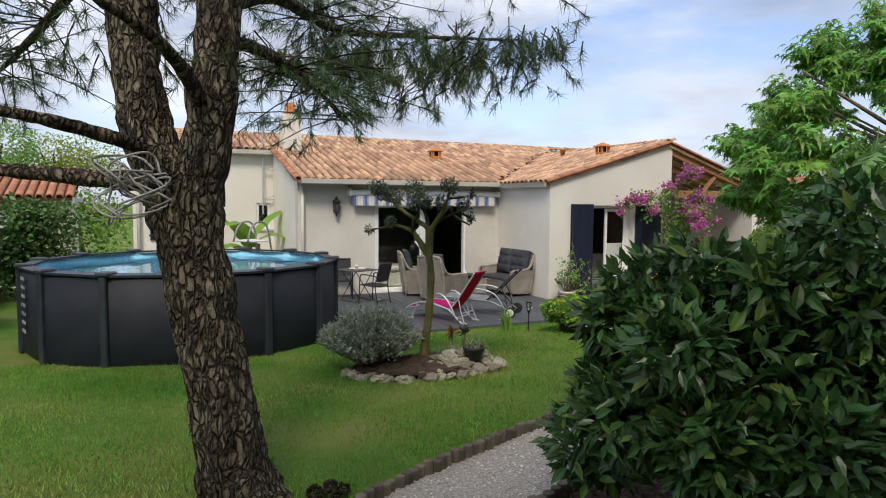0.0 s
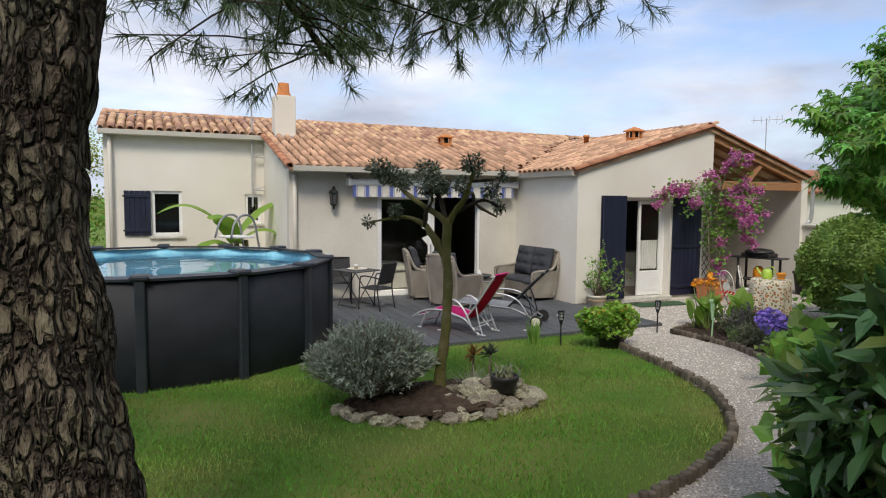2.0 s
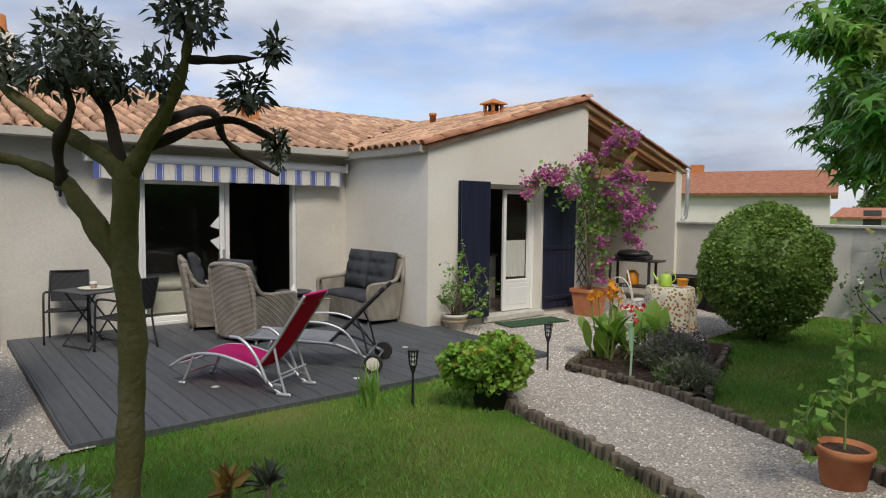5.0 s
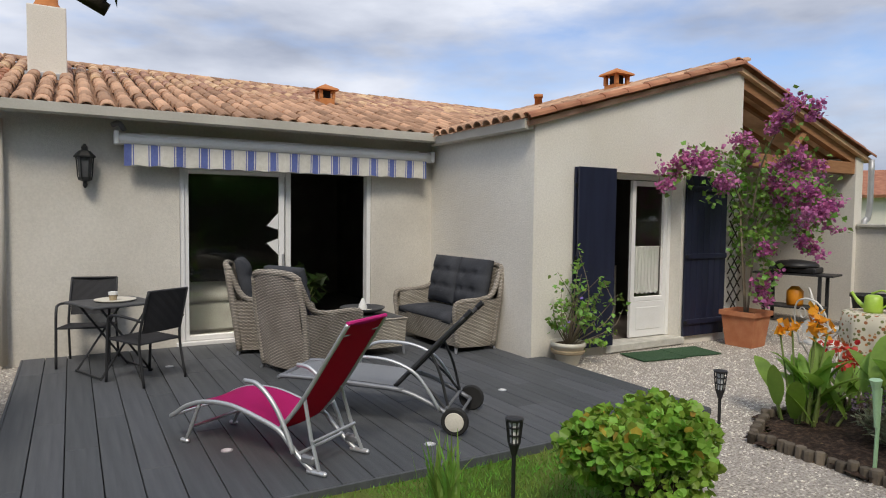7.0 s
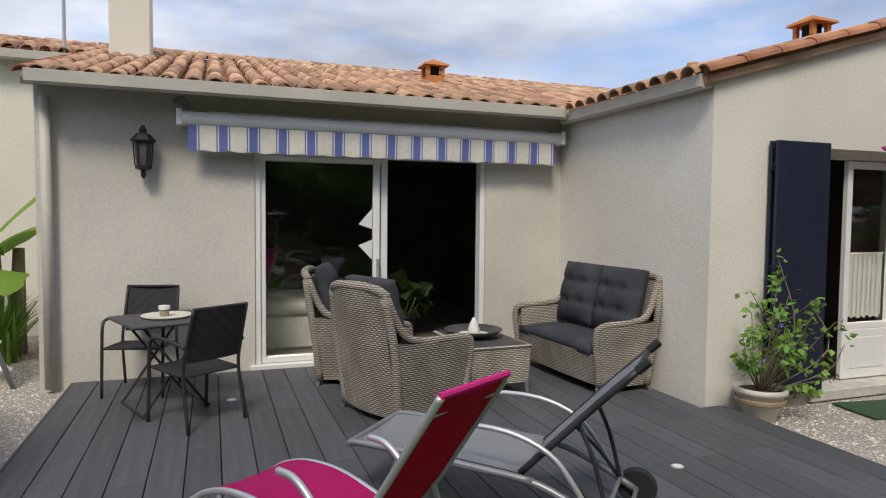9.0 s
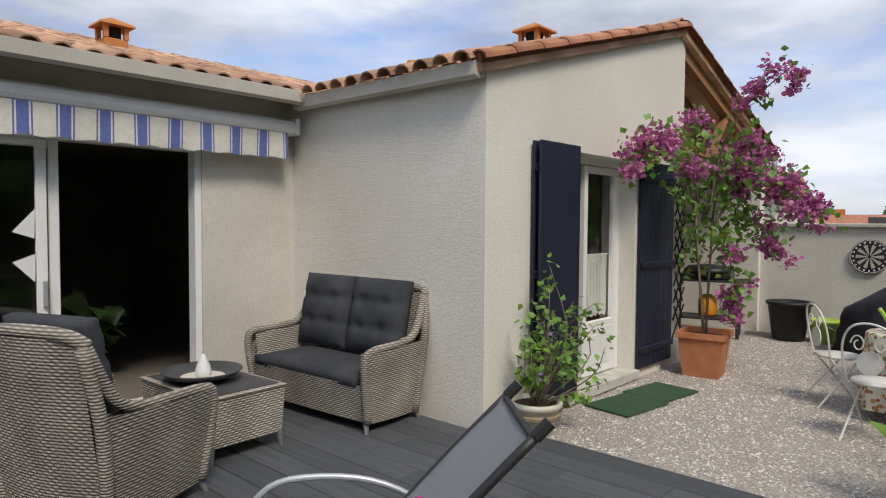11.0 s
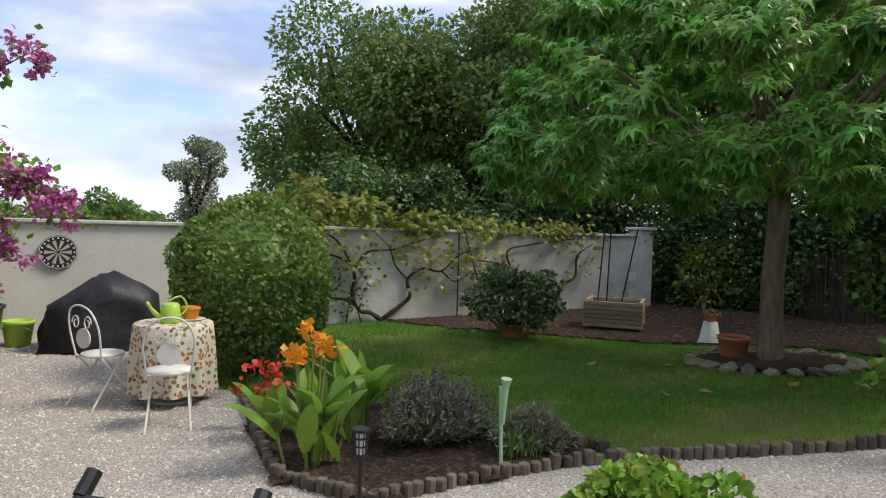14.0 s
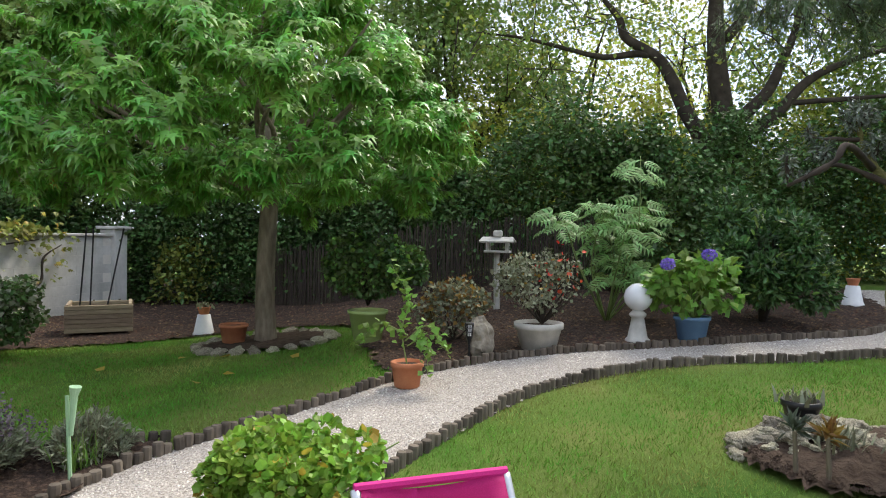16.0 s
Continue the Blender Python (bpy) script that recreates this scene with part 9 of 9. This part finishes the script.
# silver lavender of the rock garden, grey lavender of the bed
def lavender(name, label, loc, r, h, n, size, material, heads=None, seed=0):
    rr = np.random.default_rng(200 + seed)
    p = plant(name, label, "shrub", loc)
    x, y, z = loc
    m = n // 22
    a, rad = rr.uniform(0, 6.28, m), np.sqrt(rr.random(m))
    lump = 1 + 0.15 * np.sin(a * 3 + seed)
    tip = np.stack([r * rad * lump * np.cos(a), r * rad * lump * np.sin(a), h * (1 - 0.55 * rad ** 2) * (0.8 + 0.3 * rr.random(m))], 1)
    root = tip * (0.25, 0.25, 0.1)
    t = rr.uniform(0.45, 1.0, (m, 22))
    pos = (root[:, None] + (tip - root)[:, None] * t[..., None]).reshape(-1, 3) + rr.normal(0, 0.012, (m * 22, 3))
    al = np.repeat(unit(tip - root), 22, 0) + rr.normal(0, 0.5, (m * 22, 3))
    me = leaf_mesh("foliage", pos, al, size * (0.6 + 0.8 * rr.random(m * 22)), LEAF_LONG)
    part("foliage", me, material, p)
    bm = bmesh.new()
    for q, w in zip(root[::2], tip[::2]):
        tube(bm, [Vector(q) * 0.3, Vector(q), Vector(w)], [0.009, 0.007, 0.003], 3, False)
    part("twig_mass", bm, M_BARK2, p)["kind"] = "stuff"
    if heads is not None:
        k = rr.choice(m, m // 3, replace=False)
        hp = np.repeat(tip[k], 8, 0) * (1.05, 1.05, 1) + np.stack([rr.normal(0, 0.006, len(k) * 8), rr.normal(0, 0.006, len(k) * 8), np.tile(np.linspace(0.05, 0.14, 8), len(k))], 1)
        part("spike_mass", leaf_mesh("spike_mass", hp, rr.normal(0, 1, hp.shape), 0.02, LEAF_ROUND), heads, p, "faded lavender spikes")["kind"] = "stuff"
    return p


lavender("silver_shrub", "rounded silver-grey lavender shrub by the rocks", (-5.98, -7.15, ground_z(-5.98, -7.15) + 0.06), 0.66, 0.74, 17000, 0.055, L_SILVER, None, 1)
lavender("grey_lavender", "woody grey-green lavender in the flower bed", (0.55, -6.05, 0.06), 0.42, 0.46, 7500, 0.05, L_GREYG, mat("faded_lavender_spike", (0.10, 0.075, 0.10), (0.17, 0.13, 0.15), scale=20, rough=0.9), 2)
lavender("grey_lavender", "small grey-green lavender at the bed edge", (0.0, -6.55, 0.08), 0.30, 0.36, 3500, 0.045, L_GREYG, None, 3)

# geranium mound
GXY = (-1.92, -5.78)
ellipsoid_bush("geranium_bush", "bright green geranium mound at the path edge", "flower", (*GXY, ground_z(*GXY) + 0.08), (0.40, 0.40, 0.26), 3800, 0.046, LEAF_ROUND, L_GERA, 14, 0.16, (L_YELLOW, 0.03), 0.0, 0.7, 12, L_STALK)
round_pot("geranium_pot", "dark pot under the geranium", (*GXY, ground_z(*GXY)), 0.2, 0.22, M_BLACKPL, 0.8)

# hydrangea
HX, HY = -4.62, -11.0
HZ = ground_z(HX, HY)
p = ellipsoid_bush("hydrangea", "hydrangea with purple flower heads in the blue pot", "flower", (HX, HY, HZ + 0.30), (0.48, 0.45, 0.38), 800, 0.11, LEAF_FLAT, L_LIGHT, 12, 0.18, (L_GERA, 0.12), 0.35, 0.5, 8, L_STALK)
for hx, hy, hz, s in ((HX + 0.34, HY + 0.35, HZ + 0.98, 0.075), (HX - 0.10, HY + 0.42, HZ + 1.10, 0.075)):
    pts, d = blob_points([(hx, hy, hz, s, s, s * 0.75)], 220, 0.85)
    crown(p, pts, d, 0.024, LEAF_ROUND, L_PURPLE, "flower_head", 0, 0.3, 0.9, "purple mophead flower")

# feathery tall shrub behind the bowl
FX, FY_ = -3.65, -12.25
FG = ground_z(FX, FY_)
p = plant("feathery_shrub", "tall shrub with large feathery light green leaves", "shrub", (FX, FY_, FG))
tips = [(FX + RNG.normal(0, 0.42), FY_ + RNG.normal(0, 0.3), FG + RNG.uniform(0.75, 1.85)) for _ in range(13)] + [(FX - 0.42, FY_ + 0.1, FG + 2.35)]
stems(p, (FX, FY_, FG - 0.02), tips, 0.016, L_STALK, "stem", 0.1, 5)
pos, al, sz = [], [], []
for t in tips:
    for k in range(8):
        a = k * 2.4 + RNG.uniform(-0.3, 0.3)
        d = np.array((math.cos(a), math.sin(a), RNG.uniform(-0.75, 0.1)))
        pos.append(np.array(t) - np.array((FX, FY_, FG)) + d * 0.06 - (0, 0, 0.035 * k))
        al.append(d)
        sz.append(RNG.uniform(0.24, 0.40))
part("foliage", leaf_mesh("foliage", np.array(pos), np.array(al), np.array(sz), LEAF_FERN, np.array(al) * (1.2, 1.2, 0) + (0, 0.5, 0.55), 0.2), L_FEATHER, p)

# shrubs along the mulch
ellipsoid_bush("citrus_shrub", "round dark green citrus shrub in the lime pot", "shrub", (-0.62, -10.62, ground_z(-0.62, -10.62) + 0.50), (0.70, 0.60, 0.44), 5200, 0.065, LEAF_FLAT, L_HEDGE, 16, 0.18, (L_LIGHT, 0.12), 0.2, 0.5, low=-0.1)
ellipsoid_bush("rusty_shrub", "low rusty orange and green shrub by the rock", "shrub", (-1.75, -10.6, ground_z(-1.75, -10.6)), (0.5, 0.4, 0.36), 1300, 0.055, LEAF_FLAT, L_GREYG, 10, 0.18, (L_RUST, 0.35), 0.1, 0.4)
p = ellipsoid_bush("bowl_planting", "straggly red-flowering sage in the stone bowl", "potted plant", (-2.85, -10.35, ground_z(-2.8, -10.3) + 0.33), (0.55, 0.42, 0.40), 1500, 0.045, LEAF_FLAT, L_GREYG, 10, 0.2, (L_RUST, 0.06), 0.1, 0.2, 14)
pts, d = blob_points([(-3.0, -10.5, 1.35, 0.4, 0.3, 0.35)], 40, 0.3)
crown(p, pts, d, 0.05, LEAF_ROUND, L_REDF, "flower_mass")["kind"] = "stuff"
ellipsoid_bush("lemon_shrub", "dark-leaved shrub in a pot before the vine wall", "shrub", (4.5, -9.75, 0.06), (0.85, 0.8, 0.56), 2600, 0.075, LEAF_FLAT, L_HEDGE, 16, 0.2, (L_GREYG, 0.3), 0.2, 0.15, 14)
round_pot("clay_pot", "clay pot half hidden under the dark shrub", (4.5, -9.75, 0.02), 0.20, 0.22, M_TERRA)
p = plant("young_tree", "arching young tree in the terracotta pot", "potted plant", (-1.72, -8.55, ground_z(-1.72, -8.55) + 0.2))
o = p.matrix_world.translation
for pts_, n in (([(0, 0, 0), (0.05, 0.02, 0.35), (0.0, 0.0, 0.65), (0.18, -0.05, 0.95)], 60), ([(0.02, 0, 0.25), (-0.2, 0.05, 0.40), (-0.38, 0.1, 0.2)], 36), ([(0, 0, 0.3), (0.3, -0.1, 0.38), (0.55, -0.15, 0.2)], 36), ([(0, 0, 0.2), (-0.2, 0.1, 0.3), (-0.22, 0.1, -0.05)], 40)):
    line = smooth_line(pts_, 8)
    part("stem", tube(bmesh.new(), line, [0.008 * (1 - 0.7 * i / (len(line) - 1)) for i in range(len(line))], 5), L_STALK, p)
    pos = np.array([line[int(RNG.integers(len(line) // 4, len(line)))] for _ in range(n)]) + RNG.normal(0, 0.03, (n, 3)) + np.array(o)
    crown(p, pos, RNG.normal(0, 1, (n, 3)), 0.07, LEAF_FLAT, L_LIGHT, "foliage", 0.3)


# strap-leaved clumps
def tuft(name, label, loc, n, h, material, width=0.012, seed=0, spread=0.5):
    r = np.random.default_rng(300 + seed)
    p = plant(name, label, "grass clump", loc)
    vs, fs = [], []
    for k in range(n):
        a, lean, L = r.uniform(0, 6.28), r.uniform(0.1, 1.0) * spread, h * r.uniform(0.6, 1.1)
        bx, by = r.normal(0, 0.03 + 0.04 * spread, 2)
        b = len(vs)
        for i in range(6):
            t = i / 5
            out, up = L * lean * t ** 1.6, L * t * (1 - 0.35 * lean * t)
            w = width * (1 - t ** 2) + 0.001
            for s in (-1, 1):
                vs.append((bx + math.cos(a) * out - math.sin(a) * s * w, by + math.sin(a) * out + math.cos(a) * s * w, up))
        for i in range(5):
            fs.append((b + 2 * i, b + 2 * i + 1, b + 2 * i + 3, b + 2 * i + 2))
    me = bpy.data.meshes.new("foliage")
    me.from_pydata(vs, [], fs)
    part("foliage", me, material, p)["kind"] = "stuff"
    return p


tuft("iris_clump", "clump of narrow upright iris leaves at the deck edge", (-2.72, -5.0, ground_z(-2.72, -5.0)), 46, 0.42, L_LIGHT, 0.011, 1, 0.55)
tuft("grass_clump", "soft grass tuft beside the rain gauge", (-0.1, -6.35, 0.1), 60, 0.3, L_LIGHT, 0.005, 2)
for k, (x, y) in enumerate(((-6.35, 1.55), (-6.0, 1.75), (-6.65, 1.95), (-7.0, 1.5))):
    tuft("agapanthus_clump", "dense strap-leaved agapanthus beside the wall", (x, y, 0.0), 120, 0.9, L_LIGHT if k != 2 else L_HEDGE, 0.02, 10 + k, 0.8)
for k, (x, y) in enumerate(((-4.62, -7.08), (-4.78, -7.0))):
    z = ground_z(x, y) + 0.08
    s = plant("tree_aeonium", "dark rosette succulent on a bare stalk", "succulent", (x, y, z), "aeoniums")
    part("stalk", tube(bmesh.new(), [(0, 0, 0), (0.02, 0.02, 0.26)], [0.016, 0.012], 6), M_BARK2, s)
    m_ = leaf_mesh("rosette", np.tile((0.02, 0.02, 0.27), (26, 1)) + RNG.normal(0, 0.015, (26, 3)), RNG.normal(0, 0.7, (26, 3)) + (0, 0, 0.9), 0.13, LEAF_LONG)
    part("rosette", m_, L_RUST if k else L_OLIVE, s)
tuft("succulent", "blue-green succulent in the black pot", (-4.88, -7.86, ground_z(-4.88, -7.86) + 0.29), 30, 0.14, L_GREYG, 0.015, 30, 0.9)
tuft("succulent", "blue-green succulent on the white pot", (2.70, -12.15, ground_z(2.70, -12.15) + 0.44), 36, 0.13, L_GREYG, 0.018, 31, 0.9)
tuft("rock_plant", "low green plant among the rocks", (-5.0, -7.45, ground_z(-5.0, -7.45) + 0.08), 90, 0.25, L_GREYG, 0.008, 32, 0.9)


# banana by the step wall
def banana():
    p = plant("banana_plant", "banana plant with broad arching leaves by the wall", "plant", (-6.15, 2.1, 0))
    for k, (dx, dy) in enumerate(((0, 0), (0.18, 0.1))):
        part("trunk", tube(bmesh.new(), [(dx, dy, 0), (dx * 1.2, dy, 1.25)], [0.10, 0.06], 10), M_BARK2, p, "", True)
    specs = [(185, 1.15, 1.7, 1.35), (215, 1.35, 1.0, 1.0), (15, 1.05, 1.5, 1.4), (345, 1.25, 0.9, 1.2), (235, 0.95, 1.2, 1.2), (290, 1.5, 0.9, 0.85)]
    for deg, tilt, L, z0 in specs:
        a = radians(deg)
        vs, fs = [], []
        n = 14
        for i in range(n + 1):
            t = i / n
            w = 0.27 * math.sin(math.pi * min(1, 0.1 + 0.9 * t)) ** 0.5 * (1 + 0.08 * math.sin(i * 2.2))
            out = L * t * math.sin(tilt) + 0.12 * t * t
            up = L * t * math.cos(tilt) + 0.25 * L * math.sin(math.pi * t * 0.7) - 0.32 * L * t ** 3
            for s, lift in ((-1, 0.35), (0, 0), (1, 0.35)):
                vs.append((math.cos(a) * out - math.sin(a) * s * w, math.sin(a) * out + math.cos(a) * s * w, z0 + up - lift * w * 0.6 if s else z0 + up))
        for i in range(n):
            for s in range(2):
                q = 3 * i + s
                fs.append((q, q + 1, q + 4, q + 3))
        me = bpy.data.meshes.new("leaf")
        me.from_pydata(vs, [], fs)
        part("leaf", me, L_BANANA, p, "", True)


banana()
# palm fronds beyond the pool
p = plant("palm", "low fan palm beyond the pool", "palm", (-12.2, -1.6, 0))
part("trunk", tube(bmesh.new(), [(0, 0, 0), (0, 0, 1.3)], [0.18, 0.15], 10), M_BARK, p)
pos, al = [], []
for k in range(22):
    a, e = RNG.uniform(0, 6.28), RNG.uniform(-0.3, 0.9)
    d = Vector((math.cos(a) * math.cos(e), math.sin(a) * math.cos(e), math.sin(e)))
    for i in range(22):
        pos.append(np.array((-12.2, -1.6, 1.35)) + np.array(d) * 0.45)
        al.append(np.array(d) + RNG.normal(0, 0.45, 3))
crown(p, np.array(pos), np.array(al), 0.6, (LEAF_LONG[0] * (0.25, 1, 1), LEAF_LONG[1]), L_HEDGE, "fronds", 0.15, 0.3, 0.05)
# low plants near the pine foot
ellipsoid_bush("wild_aster", "wispy wild aster with pale blue flowers", "flower", (-9.25, -11.55, ground_z(-9.25, -11.5)), (0.32, 0.3, 0.25), 420, 0.05, LEAF_LONG, L_GREYG, 8, 0.12, (L_PURPLE, 0.03), 0.0, 0.1, 12, L_STALK)
tuft("seedling", "bright green seedling at the pine foot", (-7.85, -11.25, ground_z(-7.85, -11.25)), 16, 0.16, L_GERA, 0.03, 40, 0.9)
for k, (x, y) in enumerate(((-7.55, -11.0), (-7.45, -10.95), (-7.62, -10.9), (-7.5, -10.85))):
    c = thing("pine_cone", "dark open pine cone lying in the grass", "pine cone", (x, y, ground_z(x, y) + 0.03), k * 50, group="fallen pine cones")
    pts, d = blob_points([(0, 0, 0.01, 0.045, 0.06, 0.045)], 70, 0.9)
    part("scale_mass", leaf_mesh("scale_mass", pts * 0.6, d, 0.03, LEAF_ROUND), M_DARKBARK, c)["kind"] = "stuff"
# interior pot plant
ellipsoid_bush("house_plant", "large leafy house plant inside the open door", "potted plant", (-1.5, 1.5, 0.35), (0.35, 0.3, 0.25), 45, 0.24, LEAF_FLAT, L_HEDGE, 5, 0.12, None, 0.3, 0.4, 5, L_STALK)
round_pot("house_plant_pot", "dark pot of the house plant", (-1.5, 1.5, 0.09), 0.17, 0.3, M_BLACKPL)
# fallen leaves on the lawn
for k, (x, y) in enumerate(((2.1, -9.2), (1.5, -9.9), (0.55, -8.6), (0.4, -8.9), (2.9, -8.2), (-0.1, -9.7), (0.9, -9.9))):
    f = thing("fallen_leaf", "pale dry leaf fallen on the lawn", "leaf", (x, y, ground_z(x, y) + 0.035), k * 70, group="fallen leaves")
    part("blade", leaf_mesh("blade", [(0, 0, 0)], [(1, 0, 0.1)], 0.13, LEAF_FLAT), L_YELLOW, f)

# roof tiles, last
lay_roof(roof_tiles())
